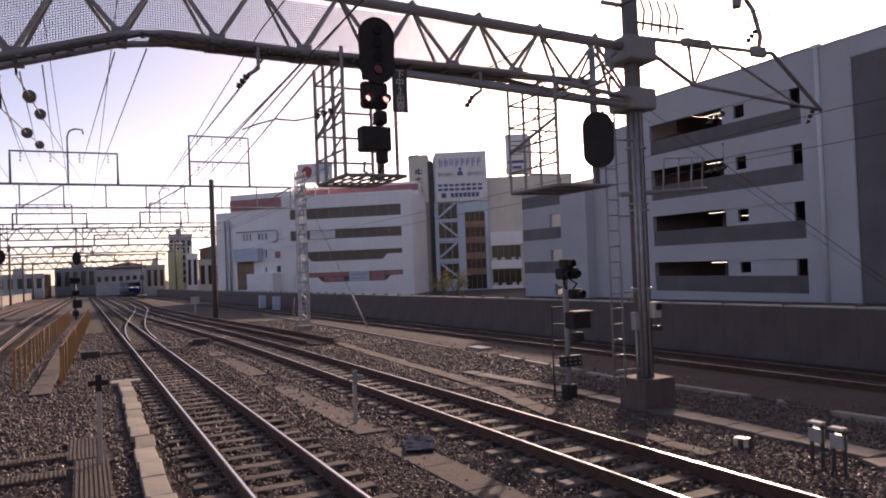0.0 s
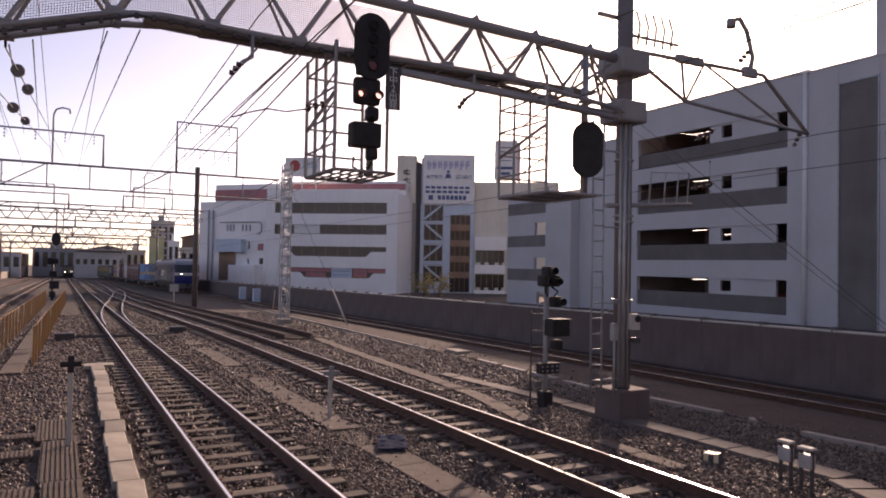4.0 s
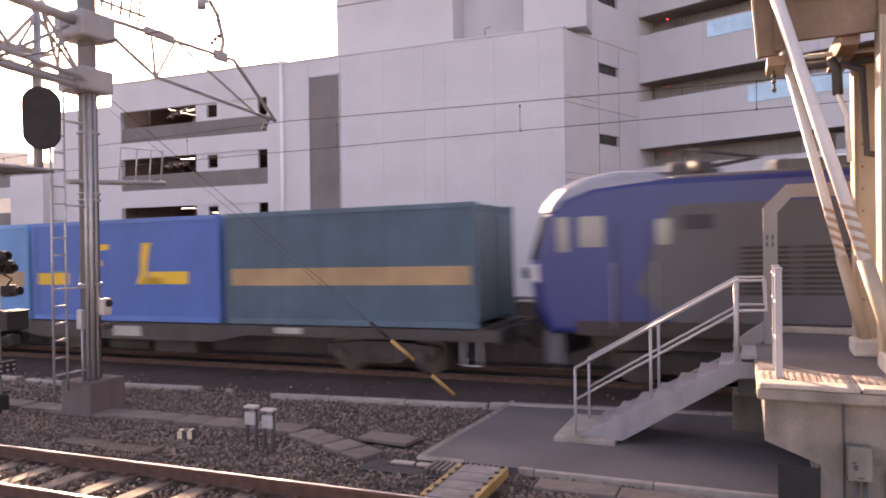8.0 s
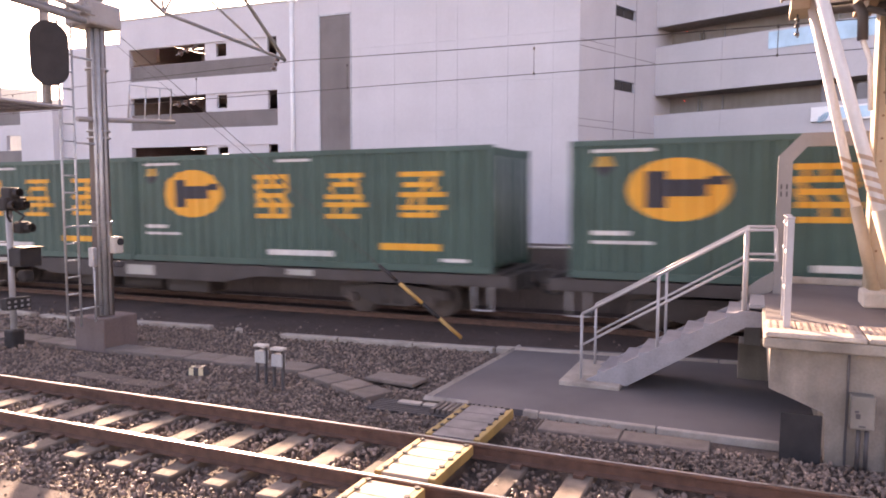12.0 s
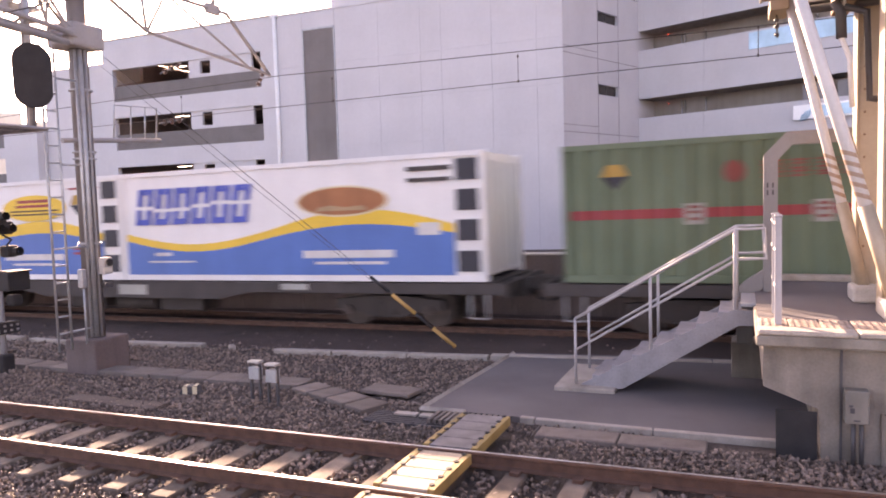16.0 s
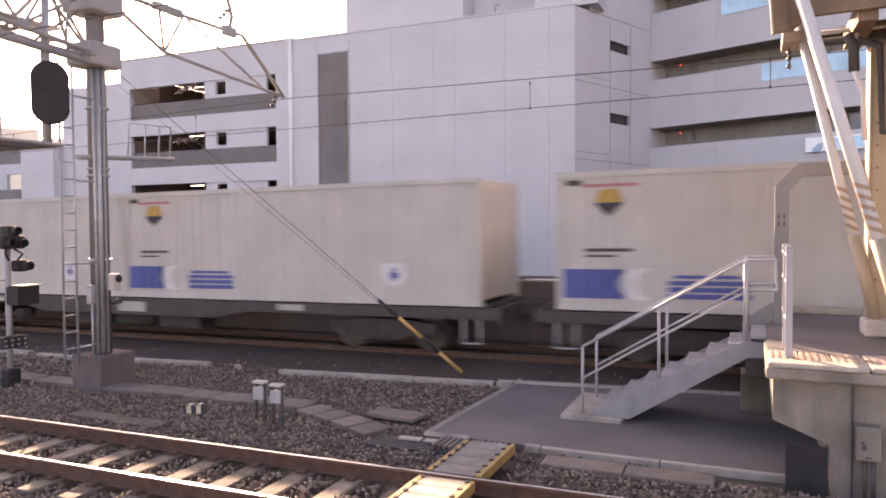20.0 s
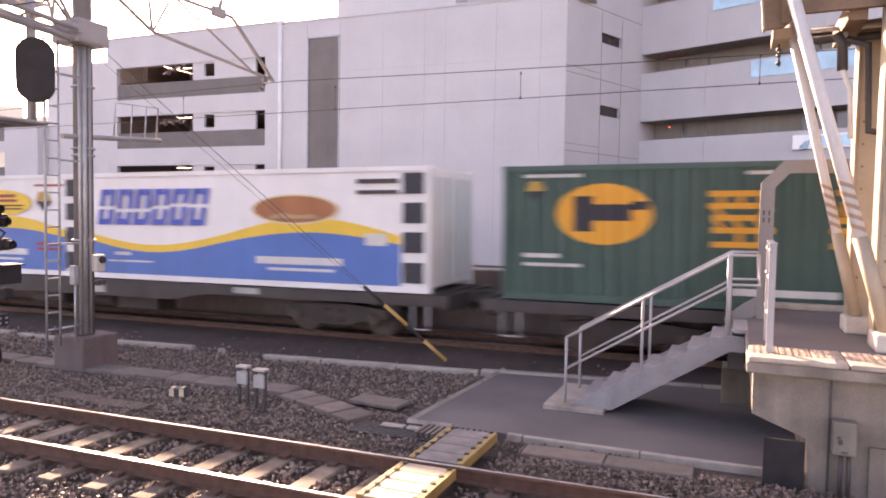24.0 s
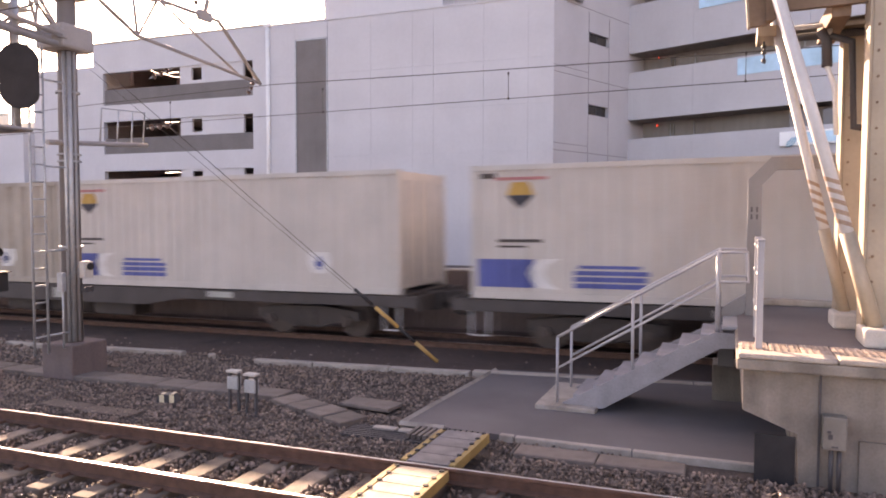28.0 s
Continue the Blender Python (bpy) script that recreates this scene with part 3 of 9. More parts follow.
def return_wing():
    """The angled side of the block with slit windows."""
    root = thing("block_side_wing", frame_of(*P0, 0.927, -0.375), "angled pale wall with small dark slit windows", "building")
    slits = [(3.4, 5.5, z, z + 0.58) for z in (0.0, 4.1, 8.18, 12.25, 16.3, 20.4)]
    b = bmesh.new()
    wall_with_holes(b, 0.0, 11.2, -1.5, 14.05, slits[:4], 0.35)
    part("front_wall", b, WALL_WHITE, root)
    b = bmesh.new()
    wall_with_holes(b, 1.3, 11.2, 14.054, 26, slits[4:], 0.35)
    part("upper_wall", b, WALL_WHITE, root)
    for z in (5.96, 10.15, 14.05, 1.9):
        b = bmesh.new()
        box(b, 0.0, 7.8, -0.012, -0.001, z, z + 0.03)
        part("joint_strip", b, WALL_GREY, root)
    for s in (3.36, 5.54):
        b = bmesh.new()
        box(b, s - 0.012, s + 0.012, -0.012, -0.001, -1.4, 13.9)
        part("joint_strip", b, WALL_GREY, root)
    for z in (6.35, 10.5):
        b = bmesh.new()
        box(b, 0.0, 3.3, -0.012, -0.001, z, z + 0.025)
        part("joint_strip", b, WALL_GREY, root)
    for s0, s1, z0, z1 in slits:
        window_unit(root, s0, s1, z0, z1, 0.2, mullions=1, frame_mat=STEEL_DARK)
    b = bmesh.new()
    box(b, 0.4, 7.8, 0.5, 7, -1.5, 13.9)
    part("core", b, WALL_GREY, root)


return_wing()


SIGN_WHITE = paint("clean_white_sign", (0.86, 0.86, 0.84), 0.4, 0.03)


def balcony_building():
    root = thing("balcony_building", frame_of(*P1, -0.375, -0.927), "pale banded office building with deep shaded galleries", "building")
    for k in range(-1, 5):
        lo, hi = 8.25 + (k - 1) * 4.03, 11.12 + (k - 1) * 4.03
        x = 0.0
        for w in (4.1, 6.2, 6.2, 6.2, 6.2):
            b = bmesh.new()
            box(b, x + 0.006, x + w - 0.006, 0.0, 0.22, lo, hi)
            part("parapet_panel", b, WALL_WHITE, root)
            x += w
        b = bmesh.new()
        box(b, 0, 28.9, 0.23, 1.89, lo, lo + 0.35)
        part("gallery_slab", b, CONCRETE, root)
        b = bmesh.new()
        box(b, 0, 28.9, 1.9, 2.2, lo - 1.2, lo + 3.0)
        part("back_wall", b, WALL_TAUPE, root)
        for s in (1.9, 2.1, 3.4, 9.5, 15):
            b = bmesh.new()
            rod(b, (s, 1.8, hi - 0.4), (s, 1.8, hi + 1.0), 0.05, 6)
            part("pipe", b, GALV, root)
        b = bmesh.new()
        disc(b, (1.75, 0.4, hi + 0.75), (0, -1, 0), 0.022, 0.04, 8)
        part("alarm_lamp", b, RED_LAMP, root, "small lit red lamp")
        if k in (0, 1, 2):
            s0 = {0: 20.0, 1: 6.64, 2: 4.4}[k]
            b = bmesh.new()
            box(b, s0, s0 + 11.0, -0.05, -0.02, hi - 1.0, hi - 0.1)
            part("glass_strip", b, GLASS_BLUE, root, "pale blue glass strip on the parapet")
    # fascia sign with a blue swirl
    sg = thing("fascia_sign", root.matrix_basis @ pose(8.98, -0.12, 6.1), "white rectangular fascia sign with a blue swirl", "sign")
    b = bmesh.new()
    bevelled(b, 0, 2.9, -0.08, 0.1, 0, 0.74, 0.02)
    part("board", b, SIGN_WHITE, sg)
    b = bmesh.new()
    for r in (0.14, 0.25, 0.36):
        pts = [(0.45 + r * math.cos(a), -0.09, 0.34 + r * math.sin(a)) for a in np.linspace(-1.9, 0.3, 8)]
        path_rod(b, pts, 0.035, 5)
    part("swirl", b, paint("sign_blue", (0.10, 0.36, 0.52), 0.5), sg)
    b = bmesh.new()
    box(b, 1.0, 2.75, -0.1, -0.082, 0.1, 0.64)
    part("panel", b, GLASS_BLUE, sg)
    for s in (9.24, 10.9):
        ac = bmesh.new()
        bevelled(ac, s, s + 1.0, 0.4, 0.8, 7.1, 7.96, 0.03)
        part("air_conditioner", ac, DUCT_GREY, root)


balcony_building()


def left_wing():
    root = thing("stair_tower_wing", frame_of(38, 58.6, 0, -1), "white stair tower and low wing with grey window bands", "building")
    holes = [(3.85, 6.27, 5.5, 6.68), (3.83, 6.2, 2.4, 3.42), (4.3, 6.2, -0.8, 0.25)]
    b = bmesh.new()
    wall_with_holes(b, -0.65, 6.36, -1.5, 9.3, holes, 0.3, y=0.6)
    part("front_wall", b, WALL_WHITE, root)
    for s0, s1, z0, z1 in holes:
        b = bmesh.new()
        box(b, s0, s1, 3.0, 3.2, z0 - 0.5, z1 + 0.4)
        part("inner_wall", b, PARK_INSIDE, root)
    for z0, z1 in ((7.5, 8.6), (4.42, 5.48), (1.25, 2.35)):
        b = bmesh.new()
        box(b, -0.6, 6.3, 0.56, 0.596, z0, z1)
        part("grey_band", b, WALL_GREY, root)
    b = bmesh.new()
    box(b, 6.37, 9.95, 0, 5, -1.5, 8.45)
    box(b, 6.3, 9.99, -0.05, 5.05, 8.45, 8.6)
    part("stair_tower", b, WALL_WHITE, root)
    b = bmesh.new()
    box(b, 9.97, 17.0, 0.9, 12, -1.5, 13.0)
    part("link_block", b, WALL_WHITE, root)
    b = bmesh.new()
    box(b, -1.5, 7.0, 6.0, 16, -1.5, 10.2)
    part("rear_block", b, WALL_BEIGE, root, "beige rear block")


left_wing()


def sign_bars(parent, rows, mat, y, name="lettering"):
    """Unreadable or withheld writing as plain bars: rows of (s0, s1, z0, z1)."""
    b = bmesh.new()
    for s0, s1, z0, z1 in rows:
        box(b, s0, s1, y - 0.03, y, z0, z1)
    return part(name, b, mat, parent)


def rounded_building():
    root = thing("white_store_building", frame_of(23.84, 95.2, 0.777, -0.629), "white store building with dark window bands and red roof stripe", "building")
    holes = [(3.3, 16.55, lo, hi) for lo, hi in ((9.05, 10.5), (6.35, 7.6), (3.43, 4.75), (0.65, 1.95))]
    holes += [(1.14, 2.1, 9.13, 10.5), (1.13, 2.05, 6.29, 7.62)]
    b = bmesh.new()
    wall_with_holes(b, 0.0, 18.0, -2.5, 11.9, holes, 0.35)
    prism(b, [(-0.06, 11.9), (-0.06, 12.1), (0.04, 12.25), (0.4, 12.25), (0.4, 11.9)], "x", -0.03, 18.03)
    part("front_wall", b, WALL_WHITE_B, root)
    for i, (s0, s1, z0, z1) in enumerate(holes):
        window_unit(root, s0, s1, z0, z1, 0.25, glass=GLASS_WARM, frame_mat=WALL_BROWN, mullions=7 if s1 - s0 > 5 else 0)
        if i in (2, 3):
            for e, sgn, w in ((s0, 1, 0.95 if i == 2 else 2.4), (s1, -1, 2.9 if i == 2 else 2.5)):
                b = bmesh.new()
                prism(b, [(e, z0), (e + sgn * w, z0), (e + sgn * (w - 0.35), z0 + 0.12), (e + sgn * (w - 0.7), z0 + 0.5), (e + sgn * (w - 0.95), z0 + 0.68), (e, z0 + 0.68)], "y", -0.01, 0.2)
                part("corner_panel", b, WALL_WHITE_B, root)
    sign_bars(root, [(3.85, 7.45, 6.43, 7.54)], WHITE, 0.16, "banner")
    for row in ((3.4, 9.1, 1.4, 1.9), (5.7, 8.4, 0.75, 1.32), (12.1, 14.0, 0.75, 1.9), (14.1, 16.5, 1.4, 1.9)):
        sign_bars(root, [row], STRIPE_RED, 0.18, "banner")
    sign_bars(root, [(9.17, 11.96, 0.68, 1.93)], WALL_BLUE, 0.18, "banner")
    for row in ((9.4, 11.7, 1.5, 1.62), (9.4, 11.5, 1.0, 1.1)):
        sign_bars(root, [row], GREY_PAINT, 0.148, "banner_text")
    b = bmesh.new()
    box(b, 0.0, 17.98, 0.41, 14, -2.5, 11.85)
    part("body", b, WALL_WHITE_B, root)
    b = bmesh.new()
    box(b, -1, 17.5, 6, 20, 11.8, 14.0)
    part("roof_storey", b, WALL_WHITE_B, root)
    b = bmesh.new()
    box(b, -1.05, 17.55, 5.9, 5.99, 12.75, 13.65)
    part("roof_stripe", b, STRIPE_RED, root, "faded red stripe round the roof")
    # rooftop billboard
    bb = thing("rooftop_billboard", root.matrix_basis @ pose(1.6, 2.0, 12.8), "white rooftop billboard with red and blue shapes", "billboard")
    b = bmesh.new()
    box(b, 0, 5.0, 0, 0.3, 1.4, 4.0)
    for s in (0.4, 2.4, 4.4):
        rod(b, (s, 0.15, -0.5), (s, 0.15, 1.4), 0.1, 6)
    part("board", b, WHITE, bb)
    b = bmesh.new()
    disc(b, (1.4, -0.01, 2.9), (0, -1, 0), 0.75, 0.03, 16)
    part("emblem", b, RED, bb)
    sign_bars(bb, [(2.5, 4.7, 2.5, 3.4)], WALL_BLUE, -0.01)
    # long left wing
    w = thing("store_side_wing", frame_of(16.6, 103.0, 7.24, -7.8), "long white side wing with pipes and small windows", "building")
    b = bmesh.new()
    holes = [(s, s + 0.26, 6.66, 7.55) for s in (4.35, 4.85, 5.35, 6.8, 7.35, 7.95)]
    holes += [(7.85, 8.13, 4.28, 5.31), (7.75, 8.05, 2.3, 2.95), (9.55, 10.26, 2.2, 3.09)]
    wall_with_holes(b, 0, 10.62, -2.5, 10.7, holes, 0.3)
    part("front_wall", b, WALL_WHITE_B, w)
    for s0, s1, z0, z1 in holes:
        window_unit(w, s0, s1, z0, z1, 0.2, mullions=0)
    b = bmesh.new()
    path_rod(b, [(3.4, -0.15, 7.85), (9.6, -0.15, 7.9), (9.95, -0.15, 7.6), (9.95, -0.15, 6.6), (9.6, -0.15, 6.3), (9.2, -0.15, 6.3)], 0.09)
    for s in (1.6, 2.3):
        rod(b, (s, -0.2, -2), (s, -0.2, 9.5), 0.12, 6)
    part("pipes", b, GALV, w)
    b = bmesh.new()
    box(b, 0.02, 10.6, 0.31, 12, -2.5, 10.6)
    part("body", b, WALL_FAR, w)
    b = bmesh.new()
    bevelled(b, 3.5, 7.5, -1.2, -0.005, 3.8, 5.55, 0.05)
    part("canopy_box", b, WALL_BLUE, w, "pale blue-grey box canopy on the wall")
    b = bmesh.new()
    box(b, 3.3, 5.95, -0.08, -0.005, 0.0, 3.8)
    part("roller_door", b, WALL_BROWN, w, "brown roller door under the canopy")
    b = bmesh.new()
    box(b, 6.2, 10.2, -2.0, -0.005, -2.5, 2.1)
    part("annexe", b, WALL_WHITE_B, w)
    b = bmesh.new()
    box(b, 9.45, 10.25, -0.1, -0.005, 4.1, 5.0)
    part("sign_panel", b, STRIPE_RED, w, "small faded red sign panel")
    b = bmesh.new()
    box(b, -0.5, 10.0, 4, 16, 10.58, 13.5)
    part("roof_storey", b, WALL_WHITE_B, w)
    b = bmesh.new()
    box(b, -0.55, 10.05, 3.9, 3.99, 11.2, 12.75)
    part("roof_stripe", b, STRIPE_RED, w)


rounded_building()


def sign_tower():
    root = thing("billboard_tower", frame_of(40.99, 91.32, 0.87, -0.49), "narrow tower block carrying a large white travel-agency billboard", "building")
    # slim grey tower with a vertical sign
    b = bmesh.new()
    box(b, 0, 2.75, 0, 5, -3, 17.8)
    part("slim_tower", b, WALL_TAUPE, root)
    b = bmesh.new()
    box(b, 0.1, 2.65, -0.2, -0.004, 11.2, 17.8)
    part("vertical_board", b, WALL_BEIGE, root)
    rows = []
    for z in (15.2, 14.0, 12.8):
        rows += [(0.9, 1.9, z, z + 0.12), (0.9, 1.9, z + 0.4, z + 0.52), (1.32, 1.48, z - 0.15, z + 0.75), (1.0, 1.2, z + 0.12, z + 0.4), (1.6, 1.8, z - 0.1, z + 0.1)]
    for row in rows:
        sign_bars(root, [row], BLACK, -0.2, "lettering_bar")
    b = bmesh.new()
    box(b, 2.76, 3.3, 0.5, 5, -3, 17.0)
    part("dark_side", b, ROOF_DARK, root)
    # main tower
    b = bmesh.new()
    holes = [(3.9, 6.6, z, z + 2.5) for z in (0.2, 3.1, 6.0, 8.7)]
    wall_with_holes(b, 3.4, 10.9, -3, 11.2, holes + [(7.6, 10.4, -1.2, 9.6)], 0.3)
    part("front_wall", b, WALL_BLUE, root)
    for s0, s1, z0, z1 in holes:
        window_unit(root, s0, s1, z0, min(z1, 11.1), 0.12, mullions=2)
    for k, (s0, s1, z0, z1) in enumerate(holes):
        b = bmesh.new()
        a, c = ((3.95, z0 + 0.1), (6.4, z0 + 2.2)) if k % 2 else ((6.5, z0 + 0.1), (4.1, z0 + 2.2))
        prism(b, [a, (a[0], a[1] + 0.35), (c[0], c[1] + 0.25), (c[0], c[1] - 0.1)], "y", 0.06, 0.115)
        part("stair_flight", b, WALL_BLUE, root)
        b = bmesh.new()
        box(b, 3.95, 6.55, 0.05, 0.117, z0 + 2.25, z0 + 2.42)
        part("landing", b, WALL_BLUE, root)
    window_unit(root, 7.6, 10.4, -1.2, 9.6, 0.15, glass=GLASS, frame_mat=WALL_BROWN, mullions=3)
    for z in (0.8, 3.0, 5.2, 7.4):
        b = bmesh.new()
        box(b, 7.65, 10.35, 0.1, 0.2, z, z + 0.9)
        part("spandrel", b, WALL_BROWN, root)
    b = bmesh.new()
    box(b, 3.42, 10.88, 0.31, 8, -3, 17.6)
    part("body", b, WALL_FAR, root)
    # billboard
    bb = thing("billboard", root.matrix_basis @ pose(3.7, -0.25, 11.1), "white billboard with blue lettering on the tower", "billboard")
    b = bmesh.new()
    bevelled(b, 0, 7.2, -0.1, 0.2, 0, 6.9, 0.04)
    part("board", b, WHITE, bb)
    navy = paint("sign_navy", (0.06, 0.09, 0.22), 0.6)
    lilac = paint("sign_lilac", (0.36, 0.34, 0.55), 0.6)
    rows = []
    rnd = random.Random(5)
    for k in range(8):   # withheld company name: one blocky mark each
        x = 0.36 + k * 0.79
        rows += [(x, x + 0.6, 2.12, 2.45), (x, x + 0.6, 1.5, 1.86)]
    rows += [(0.8, 1.45, 0.55, 1.2)] + [(2.1 + k * 0.58, 2.55 + k * 0.58, 0.58, 1.18) for k in range(7)]
    for row in rows:
        sign_bars(bb, [row], navy, -0.104, "lettering_bar")
    rows = []
    for base, word in ((0.35, "\u6d77\u5916\u65c5\u884c"), (4.5, "\u56fd\u5185\u65c5\u884c")):
        for k, ch in enumerate(word):
            cu = bpy.data.curves.new("character", "FONT")
            cu.body, cu.size, cu.extrude = ch, 0.62, 0.01
            tmp = bpy.data.objects.new("character", cu)
            bpy.context.scene.collection.objects.link(tmp)
            bpy.context.view_layer.update()
            me = bpy.data.meshes.new_from_object(tmp.evaluated_get(bpy.context.evaluated_depsgraph_get()))
            bpy.data.objects.remove(tmp)
            me.materials.clear()
            me.materials.append(navy)
            shared("character", me, bb, pose(base + k * 0.58, -0.112, 3.55, 90))
    for k in range(8):
        x = 0.5 + k * 0.76
        rows += [(x, x + 0.6, 5.4, 5.56), (x + 0.1, x + 0.3, 4.75 + 0.1 * (k % 3), 6.0), (x + 0.4, x + 0.56, 4.9 + 0.05 * k, 5.8 + 0.05 * k)]
    sign_bars(bb, rows, lilac, -0.103)
    b = bmesh.new()
    disc(b, (3.5, -0.1, 4.5), (0, -1, 0), 0.22, 0.02, 12)
    prism(b, [(3.05, 3.6), (3.95, 3.6), (3.75, 4.2), (3.25, 4.2)], "y", -0.125, -0.1)
    part("emblem", b, navy, bb)
    # beige neighbour
    n = thing("beige_building", frame_of(50.4, 86.4, 0.82, -0.57), "beige low building with dark windows and a roof rail", "building")
    holes = [(0.6, 4.6, 2.6, 4.7), (0.6, 4.6, -0.9, 1.4)]
    b = bmesh.new()
    wall_with_holes(b, 0, 12, -3, 14.3, holes, 0.3)
    part("front_wall", b, WALL_BEIGE, n)
    for s0, s1, z0, z1 in holes:
        window_unit(n, s0, s1, z0, z1, 0.25, frame_mat=WALL_BROWN, mullions=4)
        balcony = bmesh.new()
        box(balcony, 0.5, 4.75, -0.9, -0.75, z0 - 1.1, z0 + 0.1)
        box(balcony, 0.5, 4.75, -0.75, -0.005, z0 - 1.1, z0 - 0.95)
        balcony = part("balcony", balcony, WALL_WHITE_B, n, "white balcony parapet")
        for s in (0.75, 1.9, 3.3, 4.3):
            b = bmesh.new()
            box(b, s, s + 0.55, -0.7, -0.3, z0 - 0.94, z0 + 0.45)
            part("air_conditioner", b, WALL_BEIGE, balcony)
    b = bmesh.new()
    box(b, 0.5, 4.9, -0.9, -0.005, 4.75, 6.6)
    part("ledge", b, WALL_WHITE_B, n, "deep white ledge over the balconies")
    b = bmesh.new()
    for k in range(14):
        rod(b, (k * 0.5, 0.2, 14.3), (k * 0.5, 0.2, 15.4), 0.03, 5)
    rod(b, (0, 0.2, 15.4), (6.5, 0.2, 15.4), 0.03, 5)
    part("roof_rail", b, GALV, n)
    b = bmesh.new()
    box(b, 0.02, 12, 0.31, 8, -3, 14.2)
    part("body", b, WALL_BEIGE, n)
    bb = thing("roof_sign", n.matrix_basis @ pose(3.0, 1.0, 14.3), "white rooftop sign with dark writing and a pink side", "billboard")
    b = bmesh.new()
    box(b, 0, 3.2, -0.1, 3.0, 0.6, 6.0)
    for s in (0.3, 2.9):
        rod(b, (s, 1, -0.2), (s, 1, 0.6), 0.1, 6)
    part("board", b, WHITE, bb)
    sign_bars(bb, [(0.7, 2.4, 4.9, 5.05), (0.8, 2.3, 4.3, 4.45), (0.7, 2.4, 3.7, 3.85), (0.8, 2.3, 3.1, 3.2), (0.3, 2.9, 1.9, 2.3), (0.9, 2.2, 1.1, 1.5)], navy, -0.104)
    b = bmesh.new()
    box(b, 3.21, 3.6, 0.2, 6.0, 0.6, 5.8)
    part("side_board", b, paint("sign_pink", (0.55, 0.38, 0.42), 0.6), bb)


sign_tower()


def far_block(x, y, w, d, h, mat, label, windows=(0, 0), roof=None, base=-3.0):
    root = thing("far_building", frame_of(x, y, 0.98, -0.12), label, "building", "distant buildings")
    b = bmesh.new()
    holes = []
    nx, nz = windows
    for i in range(nx):
        for k in range(nz):
            s = w * (i + 0.5) / nx
            z = (h - 1) * (k + 0.5) / nz
            holes.append((s - w / nx * 0.28, s + w / nx * 0.28, z - 0.8, z + 0.7))
    wall_with_holes(b, 0, w, base, h, holes, 0.3)
    part("wall", b, mat, root)
    b = bmesh.new()
    box(b, 0.02, w - 0.02, 0.31, d, base, h - 0.05)
    part("body", b, GLASS if holes else mat, root)
    b = bmesh.new()
    if roof == "gable":
        prism(b, [(-0.5, h), (w + 0.5, h), (w / 2, h + w * 0.12)], "y", -0.5, d)
    else:
        box(b, -0.1, w + 0.1, -0.1, d + 0.1, h, h + 0.35)
        box(b, w * 0.3, w * 0.55, d * 0.3, d * 0.6, h + 0.35, h + 2.0)
    part("roof", b, ROOF_DARK if roof else mat, root)


far_block(16.8, 169.3, 3.1, 10, 7.4, WALL_GREEN, "yellow-green distant block beside the line", (0, 0))
far_block(20.7, 169.0, 2.4, 10, 6.6, WALL_WHITE_B, "white distant block with small windows", (2, 4))
far_block(23.2, 168.6, 5.0, 12, 5.2, WALL_BEIGE, "beige distant house with windows", (3, 3))
far_block(24.2, 172.0, 7.0, 12, 8.0, WALL_BROWN, "brown distant building with a dark gable roof", (0, 0), roof="gable")
far_block(13.4, 185.0, 4.2, 10, 4.6, WALL_FAR, "small grey distant house beside the line", (3, 3))
far_block(20.2, 200.0, 5.8, 10, 12.6, WALL_FAR, "grey hazy distant tower block", (4, 6))
far_block(3.2, 232.0, 17.3, 20, 4.6, WALL_FAR, "large grey shed with a dark low roof across the tracks", (9, 1), roof="gable")
far_block(-8.0, 255.0, 14.0, 12, 5.5, WALL_FAR, "pale far building behind the gantries", (6, 3))
far_block(-22.0, 235.0, 12.0, 12, 3.8, WALL_FAR, "low far building at the yard's edge", (5, 2))
far_block(-38.0, 240.0, 13.0, 12, 6.5, WALL_FAR, "hazy far building beyond the railway yard", (5, 3))
far_block(-60.0, 250.0, 18.0, 12, 5.0, WALL_FAR, "pale far low-rise building at the skyline", (6, 2))
far_block(29.0, 150.0, 5.5, 14, 6.0, WALL_WHITE_B, "white narrow building behind the wall", (2, 3))
far_block(26.0, 128.0, 4.5, 10, 4.0, WALL_WHITE_B, "white low building behind the wall", (3, 2))

low = thing("wall_west", pose(0, 0, 0), "pale low concrete wall at the far side of the yard", "wall", kind="structure")
for k in range(24):
    y0 = 60 + k * 8
    b = bmesh.new()
    box(b, -13.3, -13.1, y0, y0 + 7.98, gz(y0) - 1.5, gz(y0) + 1.5)
    part("wall_panel", b, CONCRETE, low)

# plain unseen wall added behind the camera to cut sky light, open over the tracks
b = bmesh.new()
wall_with_holes(b, -60, 42, -3, 26, [(-9, 19, -3.1, 7.2)], 1.0)
tagged(part("wall_south", b, CONCRETE, at=pose(0, -66, 0)), "plain concrete wall added out of view to block sky light", "wall", kind="structure")

# ---- far platform with stairs, struts and canopy ----


